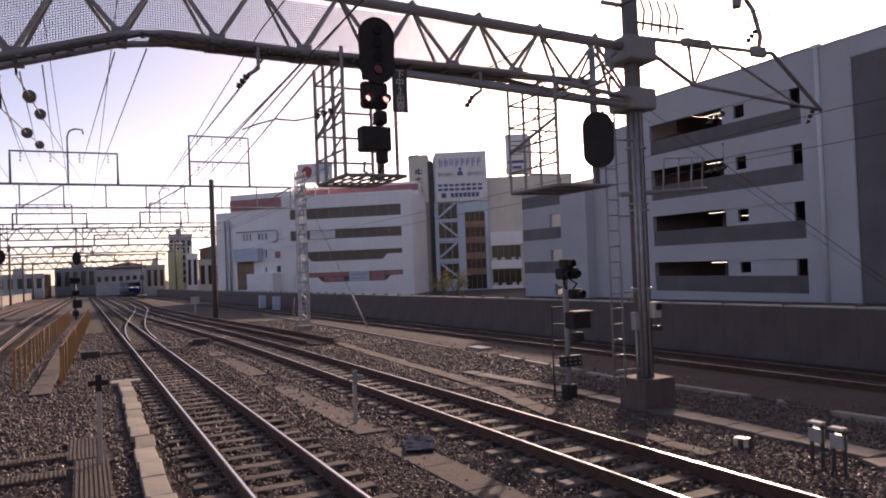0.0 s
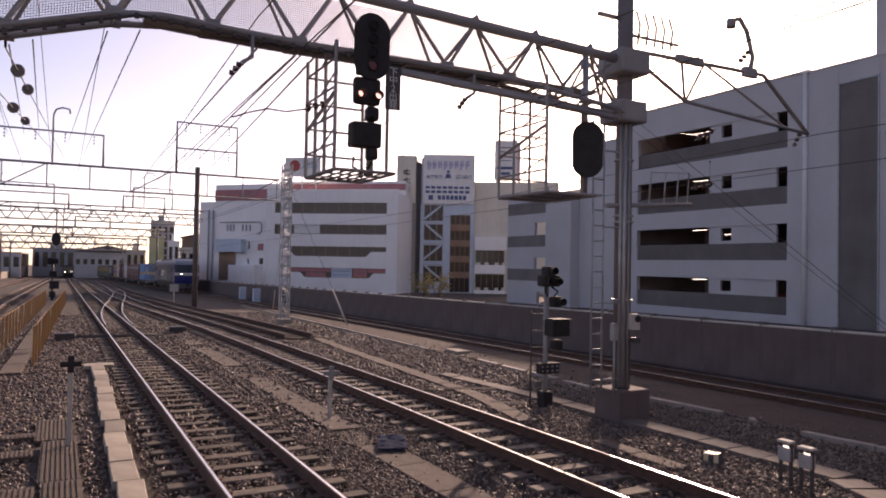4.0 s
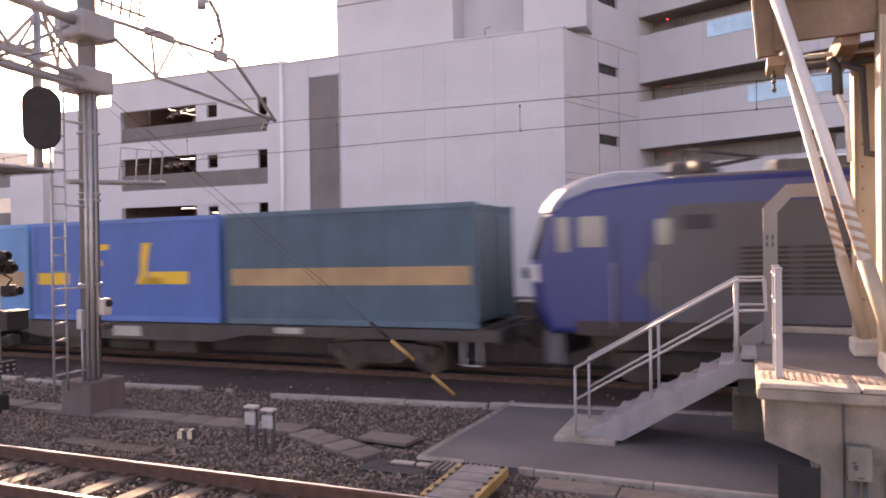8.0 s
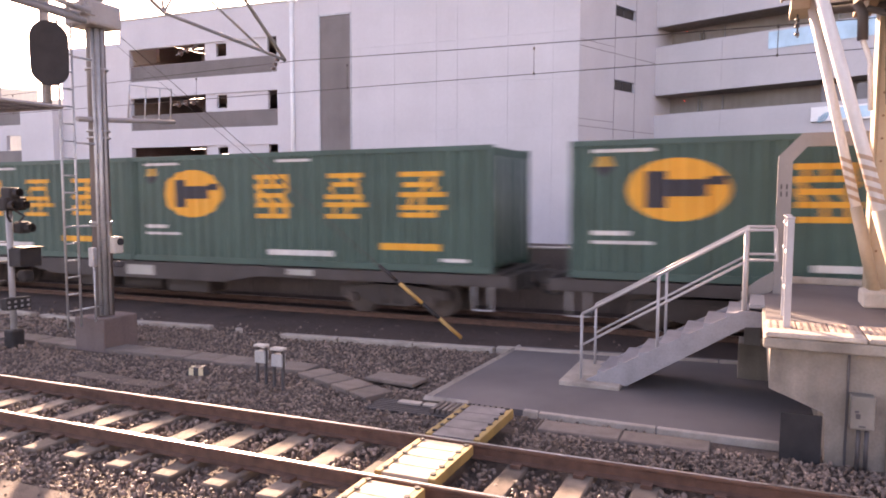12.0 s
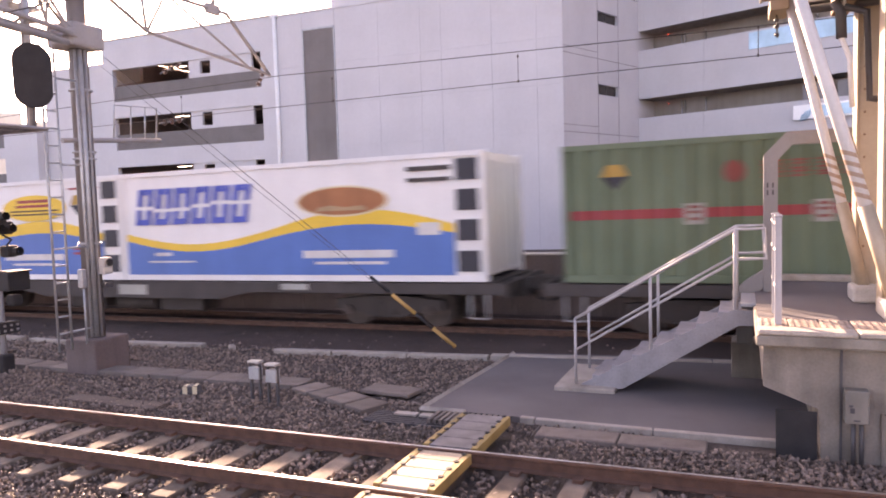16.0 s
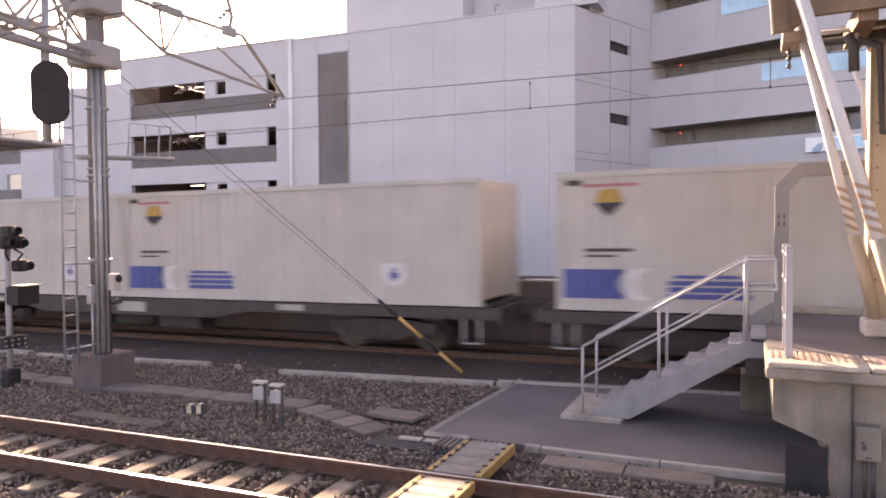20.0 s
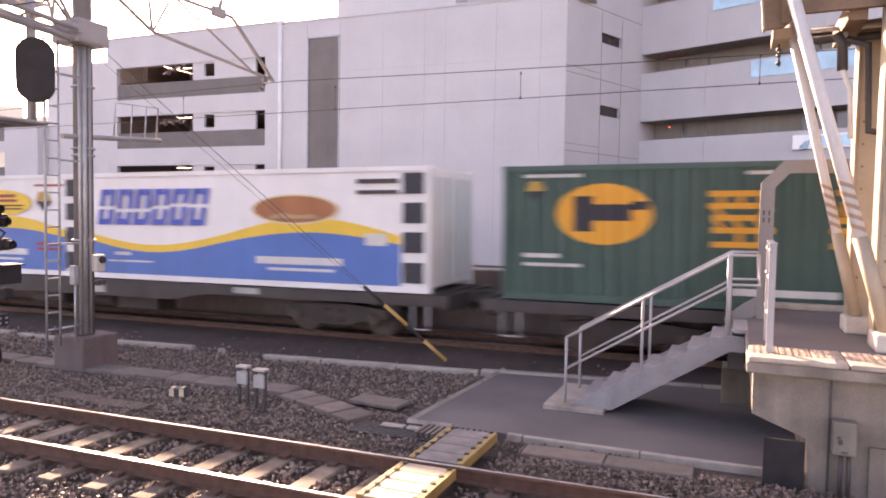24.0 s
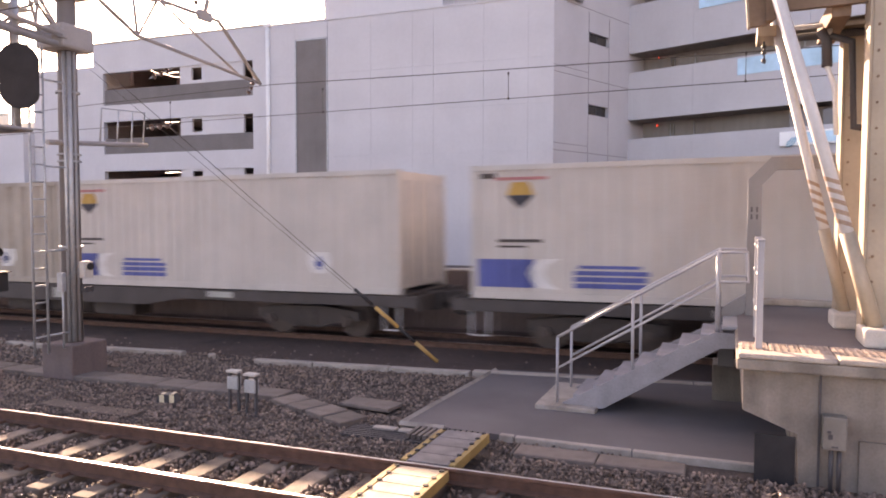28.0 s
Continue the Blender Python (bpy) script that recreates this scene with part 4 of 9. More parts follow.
def platform_right():
    root = thing("platform_far", pose(0, 0, 0), "weathered concrete island platform end with sunlit tile edge", "platform", kind="structure")
    b = bmesh.new()
    prism(b, [(-0.24, 0.94), (-0.24, 0.5), (-0.75, 0.3), (-0.79, -0.5), (-60, -0.5), (-60, 0.94)], "x", 8.02, 12.3)
    part("platform_wall", b, PLATFORM_CONCRETE, root)
    b = bmesh.new()
    bevelled(b, 7.86, 12.5, -60, -0.17, 0.945, 1.06, 0.02)
    part("platform_slab", b, PLATFORM_CONCRETE, root)
    for k in range(30):
        b = bmesh.new()
        bevelled(b, 7.85, 8.10, -0.185 - (k + 1) * 0.9 + 0.006, -0.185 - k * 0.9 - 0.006, 1.063, 1.115, 0.012, segments=1)
        part("edge_stone", b, PLATFORM_TILE, root)
    b = bmesh.new()
    bevelled(b, -0.144, 0.144, -0.144, 0.144, 0, 0.035, 0.006, segments=1)
    for i in range(4):
        for j in range(4):
            rod(b, (-0.1 + i * 0.067, -0.1 + j * 0.067, 0.035), (-0.1 + i * 0.067, -0.1 + j * 0.067, 0.042), 0.02, 6, r2=0.013)
    tile = bpy.data.meshes.new("paving_tile")
    b.normal_update()
    b.to_mesh(tile)
    b.free()
    tile.materials.append(PAVING_RED)
    for i in range(2):
        for k in range(40):
            shared("paving_tile", tile, root, pose(8.252 + i * 0.3, -0.34 - k * 0.3, 1.066))
    b = bmesh.new()
    box(b, 8.71, 12.48, -60, -0.2, 1.062, 1.1)
    box(b, 8.10, 8.708, -60, -12.36, 1.062, 1.1)
    part("platform_top", b, ASPHALT, root)
    b = bmesh.new()
    bevelled(b, 12.28, 12.44, -59, -0.3, 1.1, 1.2, 0.02)
    part("back_kerb", b, CONCRETE, root)
    # Black plate on the wall face, painting the dark of a shaded opening.
    b = bmesh.new()
    box(b, 8.0, 8.018, -0.74, -0.36, -0.5, 0.27)
    part("hollow", b, BLACK, root)
    b = bmesh.new()
    box(b, 7.98, 8.02, -2.6, -1.3, -0.3, 0.3)
    part("recessed_panel", b, PLATFORM_CONCRETE, root)
    for y0 in (-0.95, -3.1, -5.2):
        b = bmesh.new()
        box(b, 8.006, 8.019, y0 - 0.012, y0 + 0.012, -0.3, 0.93)
        part("wall_joint", b, STEEL_DARK, root)


platform_right()


def junction_box():
    root = thing("junction_box", pose(7.9, -1.07, 0.38, 0, 0, 0), "grey steel junction box on the platform wall with conduits", "junction box")
    b = bmesh.new()
    bevelled(b, -0.05, 0.11, -0.105, 0.105, -0.16, 0.17, 0.015)
    part("box", b, BOX_GREY, root)
    for y0, y1, z0, z1 in ((0.02, 0.06, -0.05, 0.0), (0.035, 0.07, 0.01, 0.03), (-0.03, 0.03, -0.13, -0.115)):
        b = bmesh.new()
        box(b, -0.058, -0.051, y0, y1, z0, z1)
        part("plate", b, STEEL_DARK, root)
    for d in (-0.05, 0.02):
        b = bmesh.new()
        rod(b, (0.03, d, -0.18), (0.03, d, -0.62), 0.022, 8)
        part("conduit", b, STEEL_DARK, root)


junction_box()


def end_fence():
    root = thing("platform_end_fence", pose(8.3, -0.39, 1.1), "galvanised railing across the platform end", "railing")
    for x in (0.0, 0.75):
        b = bmesh.new()
        bevelled(b, x - 0.03, x + 0.03, -0.035, 0.035, 0.0, 1.14, 0.008)
        bevelled(b, x - 0.038, x + 0.038, -0.042, 0.042, 1.13, 1.16, 0.012)
        part("post", b, RAIL_GREY, root)
    for z in (0.35, 0.75, 1.05):
        b = bmesh.new()
        rod(b, (0, 0, z), (1.5, 0, z), 0.024, 8)
        part("rail", b, RAIL_GREY, root)


end_fence()


def stairs():
    root = thing("platform_stairs", pose(0, 0, 0), "grey steel stairs with tube handrails down from the platform end", "stairs")
    b = bmesh.new()
    bevelled(b, 9.68, 11.1, 1.55, 2.39, -0.3, -0.12, 0.02)
    part("base_slab", b, CONCRETE, root)
    for x in (9.86, 10.82):
        b = bmesh.new()
        prism(b, [(2.07, -0.14), (1.48, -0.14), (0.0, 0.80), (-0.40, 0.80), (-0.40, 1.0), (0.08, 1.0), (2.02, -0.1)], "x", x - 0.03, x + 0.03)
        part("stringer", b, STAIR_GREY, root)
    for i in range(7):
        y0 = 1.885 - i * 0.273
        z = 0.02 + i * 0.156
        b = bmesh.new()
        bevelled(b, 9.838, 10.842, y0 - 0.273, y0, z - 0.05, z + 0.012, 0.006, segments=1)
        box(b, 9.895, 10.785, y0 - 0.02, y0 - 0.008, z - 0.14, z - 0.05)
        part("tread", b, STAIR_GREY, root)
    b = bmesh.new()
    bevelled(b, 9.84, 10.85, -0.41, -0.02, 1.04, 1.09, 0.008, segments=1)
    part("landing", b, GREY_PAINT, root)
    for x in (9.88, 10.84):
        for y, z0, z1 in ((2.12, -0.12, 0.80), (1.1, 0.28, 1.41), (0.04, 0.92, 2.03)):
            b = bmesh.new()
            rod(b, (x, y, z0), (x, y, z1), 0.021 if y > 0.5 else 0.03, 8)
            part("handrail_post", b, RAIL_GREY, root)
        b = bmesh.new()
        path_rod(b, [(x, 2.12, 0.80), (x, 0.04, 2.03), (x, -0.3, 2.04), (x, -0.32, 1.66), (x, 0.04, 1.65)], 0.021, 8)
        part("handrail", b, RAIL_GREY, root)
        b = bmesh.new()
        rod(b, (x, 2.12, 0.36), (x, 0.04, 1.63), 0.017, 8)
        part("mid_rail", b, RAIL_GREY, root)


stairs()


def duct_post():
    root = thing("cable_duct_post", pose(11.0, -0.40, 1.1), "grey square steel cable duct bent over the stairs", "cable duct")
    b = bmesh.new()
    prism(b, [(0.09, -0.1), (0.09, 1.90), (-0.20, 2.21), (-2.4, 2.23), (-2.4, 2.05), (-0.27, 2.03), (-0.09, 1.83), (-0.09, -0.1)], "x", -0.06, 0.06)
    part("duct", b, DUCT_GREY, root)
    b = bmesh.new()
    prism(b, [(0.094, 0.30), (0.30, 0.16), (0.50, -0.02), (0.50, -0.08), (0.24, -0.08), (0.094, 0.05)], "x", -0.05, 0.05)
    part("lower_elbow", b, DUCT_GREY, root)
    b = bmesh.new()
    bevelled(b, 0.0, 0.5, -0.03, 0.51, -1.45, -0.74, 0.02)
    part("plinth", b, PLATFORM_CONCRETE, root, "squat concrete plinth below the duct")
    b = bmesh.new()
    bevelled(b, -0.06, 0.06, 0.22, 0.44, -0.75, -0.06, 0.008, segments=1)
    part("lower_duct", b, DUCT_GREY, root)
    for z in (1.35, 1.45):
        for d in (-0.03, 0.04):
            b = bmesh.new()
            box(b, -0.066, -0.061, d - 0.012, d + 0.012, z, z + 0.07)
            part("clip", b, STEEL_DARK, root)


duct_post()


def strut(x, y0, z0, y1, z1, r):
    root = thing("canopy_strut", pose(x, y0, 1.1), "leaning white steel canopy strut with hazard stripes and a concrete foot", "strut", "canopy struts")
    a, c = Vector((0, 0, z0 - 1.1)), Vector((0, y1 - y0, z1 - 1.1))
    b = bmesh.new()
    rod(b, a, c, r, 14)
    part("pole", b, STRUT_WHITE, root)
    d = (c - a).normalized()
    length = (c - a).length
    s0 = 1.3
    for k in range(5):
        yel = bmesh.new()
        p = a + d * (s0 + k * 0.12)
        q = d.to_track_quat("Z", "Y")
        rr = r + 0.004
        ring = [q @ Vector((math.cos(2 * math.pi * i / 14), math.sin(2 * math.pi * i / 14), 0)) for i in range(15)]
        for u0, u1 in zip(ring, ring[1:]):
            v = [p + u * rr + d * (0.05 * u.y / 1.0 + h) for u, h in ((u0, 0), (u1, 0), (u1, 0.055), (u0, 0.055))]
            yel.faces.new([yel.verts.new(w) for w in v])
        bmesh.ops.remove_doubles(yel, verts=yel.verts[:], dist=0.001)
        part("hazard_stripe", yel, STRIPE_BROWN, root)
    b = bmesh.new()
    rod(b, a, a + d * 1.22, r * 1.2, 14)
    part("sleeve", b, COLUMN_BEIGE, root)
    b = bmesh.new()
    bevelled(b, -0.26, 0.26, -0.32, 0.18, 0.0, 0.2, 0.03)
    part("foot", b, CONCRETE_PALE, root)


STRIPE_BROWN = paint("faded_hazard_brown", (0.40, 0.27, 0.19), 0.6, 0.2)
strut(10.3, -1.475, 1.15, -0.557, 5.02, 0.058)
strut(9.0, -1.61, 1.15, -0.37, 5.5, 0.068)


def canopy():
    root = thing("platform_canopy", pose(0, 0, 0), "wooden station canopy end with brown boards and cream columns", "canopy")
    b = bmesh.new()
    prism(b, [(-0.25, 4.70), (-0.44, 4.71), (-0.6, 4.85), (-6.0, 4.95), (-6.0, 6.6), (-0.10, 6.6), (-0.19, 5.47)], "x", 9.25, 9.33)
    part("side_board", b, EAVE_BROWN, root, "brown stained side board")
    b = bmesh.new()
    prism(b, [(-0.225, 4.69), (-0.248, 4.69), (-0.187, 5.47), (-0.097, 6.6), (-0.07, 6.6), (-0.163, 5.47)], "x", 9.22, 9.36)
    part("end_trim", b, COLUMN_BEIGE, root, "sunlit pale end trim")
    for y in (-0.46, -1.5, -2.6):
        b = bmesh.new()
        bevelled(b, 9.2, 9.247, y - 0.05, y + 0.05, 4.9 if y < -0.5 else 4.74, 6.5, 0.01, segments=1)
        part("batten", b, EAVE_BROWN, root)
    b = bmesh.new()
    bevelled(b, 9.18, 9.247, -6.0, -0.7, 5.3, 5.42, 0.01, segments=1)
    part("rail_board", b, EAVE_BROWN, root)
    b = bmesh.new()
    bevelled(b, 8.9, 9.248, -0.46, -0.28, 5.4, 5.75, 0.02)
    part("bracket", b, EAVE_BROWN, root)
    b = bmesh.new()
    prism(b, [(9.34, 5.02), (13.0, 5.85), (13.0, 5.95), (9.34, 5.12)], "y", -60, -0.32)
    part("soffit", b, EAVE_BROWN, root)
    b = bmesh.new()
    prism(b, [(9.1, 6.61), (13.2, 6.9), (13.2, 7.0), (9.1, 6.71)], "y", -60, -0.05)
    part("roof_sheet", b, ROOF_DARK, root)
    b = bmesh.new()
    bevelled(b, 10.2, 10.8, -0.58, -0.36, 4.79, 4.93, 0.01)
    part("end_plank", b, COLUMN_BEIGE, root)
    b = bmesh.new()
    bevelled(b, 9.34, 10.8, -1.3, -1.1, 4.75, 5.0, 0.01)
    part("cross_beam", b, EAVE_BROWN, root)
    b = bmesh.new()
    rod(b, (10.2, -0.66, 4.86), (10.2, -3.0, 4.90), 0.03, 8)
    part("pipe", b, WHITE, root)
    b = bmesh.new()
    rod(b, (10.3, -0.6, 4.76), (10.3, -3.0, 4.8), 0.05, 8)
    part("pipe", b, STEEL_DARK, root)
    for x0, y0, y1 in ((10.42, -1.36, -1.74), (9.12, -1.45, -2.05)):
        b = bmesh.new()
        bevelled(b, x0, x0 + 0.3, y1, y0 - 0.03, 1.1, 5.0, 0.012)
        part("column", b, COLUMN_BEIGE, root, "cream painted riveted column")
        b = bmesh.new()
        bevelled(b, x0 - 0.025, x0 + 0.325, y0 - 0.028, y0, 1.1, 5.0, 0.006, segments=1)
        part("column_flange", b, COLUMN_BEIGE, root)
        for z in np.arange(1.5, 4.7, 0.28):
            b = bmesh.new()
            disc(b, (x0, y0 - 0.09, z), (-1, 0, 0), 0.016, 0.02, 6)
            part("rivet", b, EAVE_BROWN, root)
    for pts, r, mt in (([(9.9, -1.15, 4.78), (9.9, -1.13, 4.3), (9.9, -1.22, 4.06), (9.9, -1.25, 3.48)], 0.03, WHITE),
                       ([(9.9, -1.1, 4.60), (9.9, -1.18, 4.66), (9.9, -1.39, 4.58), (9.9, -1.43, 3.57), (9.9, -1.60, 3.54)], 0.045, STEEL_DARK),
                       ([(9.9, -1.05, 4.74), (9.9, -1.12, 4.62), (9.9, -1.13, 4.3)], 0.06, STEEL_DARK)):
        b = bmesh.new()
        path_rod(b, pts, r, 8)
        part("conduit", b, mt, root)
    b = bmesh.new()
    rod(b, (10.5, -0.45, 4.79), (10.5, -0.46, 4.5), 0.012, 6)
    for z in (4.7, 4.62, 4.52):
        disc(b, (10.5, -0.45, z), (0, 0, 1), 0.03, 0.04, 8)
    part("hanging_chain", b, STEEL_DARK, root)


canopy()

# the near platform under the eye
near_pf = thing("platform_near", pose(0, 0, 0), "concrete platform end on which the view stands", "platform", kind="structure")
b = bmesh.new()
bevelled(b, -3.2, 0.6, -70, 1.2, -0.5, 1.05, 0.03)
part("platform_slab", b, CONCRETE, near_pf)

# ---- signal gantry ----
GY = 10.75


def insulator_string(bm, a, c, n=4, r=0.07, mat=1):
    a, c = Vector(a), Vector(c)
    rod(bm, a, c, 0.014, 5, 0)
    d = (c - a)
    for k in range(n):
        p = a + d * ((k + 0.7) / (n + 0.4))
        rod(bm, p, p + d.normalized() * 0.05, r, 10, mat, r * 0.5)


def signal_gantry():
    root = thing("signal_gantry", pose(0, 0, 0), "grey steel lattice signal gantry with meshed walkway over the tracks", "gantry")
    top = lambda x: 6.8 - 0.034 * max(0, x - 1.0) - 0.0 * x
    low_z = lambda x: (5.83 - 0.31 * (0.6 - x) if x < 0.6 else 5.83 - 0.07 * min(1.0, (x - 0.6) / 1.8)) - (0.1 * (x - 6.5) if x > 6.5 else 0)
    xs = np.arange(-3.4, 9.2, 0.62)
    ty = GY - 0.14
    b = bmesh.new()
    path_rod(b, [(x, ty, top(x) if x > 0.7 else top(0.7) - 0.25 * (0.7 - x)) for x in xs], 0.09, 10)
    part("top_chord", b, MAST_GREY, root)
    for x in xs[1::2]:
        b = bmesh.new()
        prism(b, [(x - 0.1, top(max(x, 0.7)) - 0.25 * max(0, 0.7 - x) + 0.07), (x + 0.1, top(max(x, 0.7)) - 0.25 * max(0, 0.7 - x) + 0.07), (x + 0.03, top(max(x, 0.7)) - 0.25 * max(0, 0.7 - x) + 0.17)], "y", ty - 0.015, ty + 0.015)
        part("fin", b, MAST_GREY, root)
    for y in (GY - 0.32, GY + 0.16):
        b = bmesh.new()
        path_rod(b, [(x, y, low_z(x)) for x in xs], 0.048, 8)
        part("bottom_chord", b, MAST_GREY, root)
        for i in range(len(xs) - 1):
            a, c = xs[i], xs[i + 1]
            za, zc = (top(a) if a > 0.7 else top(0.7) - 0.25 * (0.7 - a)), (top(c) if c > 0.7 else top(0.7) - 0.25 * (0.7 - c))
            b = bmesh.new()
            if i % 2 == 0:
                angle(b, (a, y, low_z(a)), (c, ty, zc), 0.055)
            else:
                angle(b, (a, ty, za), (c, y, low_z(c)), 0.055)
            part("diagonal", b, MAST_GREY, root)
            if i % 2 == 1:
                b = bmesh.new()
                bevelled(b, c - 0.11, c + 0.11, y - 0.035, y + 0.035, low_z(c) - 0.05, low_z(c) + 0.09, 0.01, segments=1)
                part("gusset", b, MAST_GREY, root)
    for i, x in enumerate(xs):
        b = bmesh.new()
        rod(b, (x, GY - 0.32, low_z(x)), (x, GY + 0.16, low_z(x)), 0.03, 4)
        part("cross_bar", b, MAST_GREY, root)
    # wire mesh screen behind the lattice
    b = bmesh.new()
    for x in np.arange(-3.3, 7.2, 0.034):
        rod(b, (x, GY + 0.24, 5.86 - 0.31 * max(0, 0.6 - x)), (x, GY + 0.24, 6.7 - 0.25 * max(0, 0.7 - x)), 0.0055, 3, caps=False)
    for k in range(25):
        rod(b, (0.6, GY + 0.24, 5.87 + k * 0.034), (7.2, GY + 0.24, 5.87 + k * 0.034), 0.0055, 3, caps=False)
        rod(b, (-3.3, GY + 0.24, 4.66 + k * 0.036), (0.6, GY + 0.24, 5.87 + k * 0.034), 0.0055, 3, caps=False)
    ob = part("mesh_screen", b, GALV, root, "fine galvanised wire mesh")
    ob["kind"] = "stuff"
    b = bmesh.new()
    box(b, 0.7, 8.6, GY - 0.2, GY + 0.2, 5.80, 5.82)
    part("walkway", b, GALV, root)
    for x in np.arange(-2.8, 4.2, 0.21):
        b = bmesh.new()
        box(b, x, x + 0.05, GY - 0.42, GY - 0.36, low_z(x) - 0.12, low_z(x) - 0.05)
        part("cable_hook", b, STEEL_DARK, root)
    b = bmesh.new()
    path_rod(b, [(x, GY - 0.39, low_z(x) - 0.085) for x in (-3.0, -1.2, 0.6, 1.5, 2.4, 4.4)], 0.02, 6)
    part("cable", b, STEEL_DARK, root)
    for y, z0, z1, r in ((GY - 0.45, 5.52, 5.30, 0.055), (GY - 0.3, 5.60, 5.42, 0.04)):
        b = bmesh.new()
        rod(b, (4.4, y, z0), (8.8, y, z1), r, 8)
        part("cable_pipe", b, MAST_GREY, root)
    # mast with collars
    b = bmesh.new()
    rod(b, (9.38, GY, 0.2), (9.38, GY, 10.5), 0.165, 18, 0, 0.15)
    part("mast", b, MAST_BROWN, root, "round weathered grey steel mast")
    for z0, z1, w in ((5.32, 5.74, 0.33), (6.25, 6.72, 0.36)):
        b = bmesh.new()
        bevelled(b, 9.35 - w, 9.35 + w, GY - w, GY + w, z0, z1, 0.05)
        part("collar", b, MAST_GREY, root, "pale steel mast collar")
    for a, c, rr in (((8.2, ty, 6.5), (9.2, GY, 5.62), 0.03), ((7.7, GY - 0.32, 5.64), (8.9, GY - 0.1, 6.4), 0.03), ((8.3, GY + 0.16, 5.58), (9.1, GY, 6.3), 0.026), ((8.55, GY - 0.3, 5.55), (8.75, ty, 6.52), 0.024)):
        b = bmesh.new()
        rod(b, a, c, rr, 6)
        part("knee_brace", b, MAST_GREY, root)
    for dx, dy, r in ((-0.155, -0.1, 0.03), (-0.10, -0.15, 0.042), (-0.02, -0.18, 0.026)):
        b = bmesh.new()
        rod(b, (9.38 + dx, GY + dy, 0.25), (9.38 + dx, GY + dy, 5.3), r, 8)
        part("conduit", b, GALV if r > 0.028 else MAST_GREY, root)
    for z in (1.9, 3.4, 3.52, 4.6):
        b = bmesh.new()
        rod(b, (9.38, GY, z), (9.38, GY, z + 0.035), 0.20, 14)
        part("strap", b, GALV, root)
    # access ladder
    for x in (8.54, 8.80):
        b = bmesh.new()
        rod(b, (x, GY - 0.1, 0.12), (x, GY - 0.1, 5.3), 0.022, 6)
        part("ladder_rail", b, GALV, root)
    for k in range(17):
        b = bmesh.new()
        rod(b, (8.54, GY - 0.1, 0.42 + k * 0.29), (8.80, GY - 0.1, 0.42 + k * 0.29), 0.016, 6)
        part("rung", b, GALV, root)
    for z in (0.42, 1.87, 3.3, 4.75):
        b = bmesh.new()
        rod(b, (8.80, GY - 0.1, z), (9.3, GY - 0.1, z), 0.02, 6)
        part("ladder_stay", b, GALV, root)
    b = bmesh.new()
    bevelled(b, 8.88, 8.98, GY - 0.34, GY - 0.22, 1.17, 1.5, 0.02)
    rod(b, (8.95, GY - 0.28, 0.2), (8.95, GY - 0.28, 1.17), 0.018, 6)
    part("cable_box", b, GALV, root)
    # bracket over the freight side with a guard frame
    b = bmesh.new()
    rod(b, (8.95, GY, 3.72), (11.2, GY, 3.86), 0.05, 6)
    part("bracket", b, MAST_GREY, root)
    b = bmesh.new()
    fr = [(10.05, 3.82), (10.1, 4.45), (11.15, 4.5), (11.1, 3.88)]
    path_rod(b, [(x, GY, z) for x, z in fr], 0.018, 6)
    for x in (10.45, 10.8):
        rod(b, (x, GY, 3.84), (x + 0.05, GY, 4.48), 0.014, 6)
    part("guard_frame", b, GALV, root)
    # cantilever towards the freight track
    b = bmesh.new()
    path_rod(b, [(9.5, GY, 6.8), (11.4, GY, 6.83), (13.4, GY, 6.86), (14.95, GY, 5.7)], 0.045, 8)
    path_rod(b, [(9.5, GY, 6.72), (11.0, GY, 5.98), (14.85, GY, 5.72)], 0.04, 8)
    rod(b, (11.0, GY, 5.98), (10.9, GY, 6.82), 0.032, 6)
    rod(b, (11.02, GY, 5.98), (11.55, GY, 6.82), 0.028, 6)
    rod(b, (11.6, GY, 6.82), (14.2, GY, 5.75), 0.028, 6)
    bevelled(b, 10.75, 11.5, GY - 0.06, GY + 0.06, 6.76, 6.92, 0.02)
    bevelled(b, 12.75, 13.15, GY - 0.06, GY + 0.06, 6.74, 6.96, 0.02)
    part("cantilever", b, MAST_GREY, root)
    b = bmesh.new()
    path_rod(b, [(12.95, GY, 6.86), (13.05, GY, 7.2), (12.85, GY, 7.75), (12.62, GY, 7.98), (12.4, GY, 7.9)], 0.05, 8)
    disc(b, (12.36, GY, 7.74), (0, 0, 1), 0.1, 0.18, 10)
    part("hook_arm", b, MAST_GREY, root)
    b = bmesh.new()
    for k in range(5):
        x = 9.7 + k * 0.22
        path_rod(b, [(x, GY, 6.95), (x + 0.06, GY, 7.35), (x - 0.04, GY, 7.6)], 0.025, 6)
    rod(b, (9.4, GY, 7.1), (10.8, GY, 7.1), 0.03, 6)
    rod(b, (8.7, GY, 7.38), (9.4, GY, 7.38), 0.045, 6)
    part("insulator_rack", b, MAST_GREY, root)
    b = bmesh.new()
    for a, c in (((12.6, GY, 7.0), (12.95, GY, 7.35)), ((14.7, GY, 5.75), (14.42, GY, 5.35)), ((11.3, GY, 5.2), (11.9, GY, 5.5)), ((11.2, GY, 4.2), (11.9, GY, 4.35))):
        insulator_string(b, a, c, 3, 0.06)
        part("insulator", b, [MAST_GREY, PORCELAIN], root)
        b = bmesh.new()
    b.free()
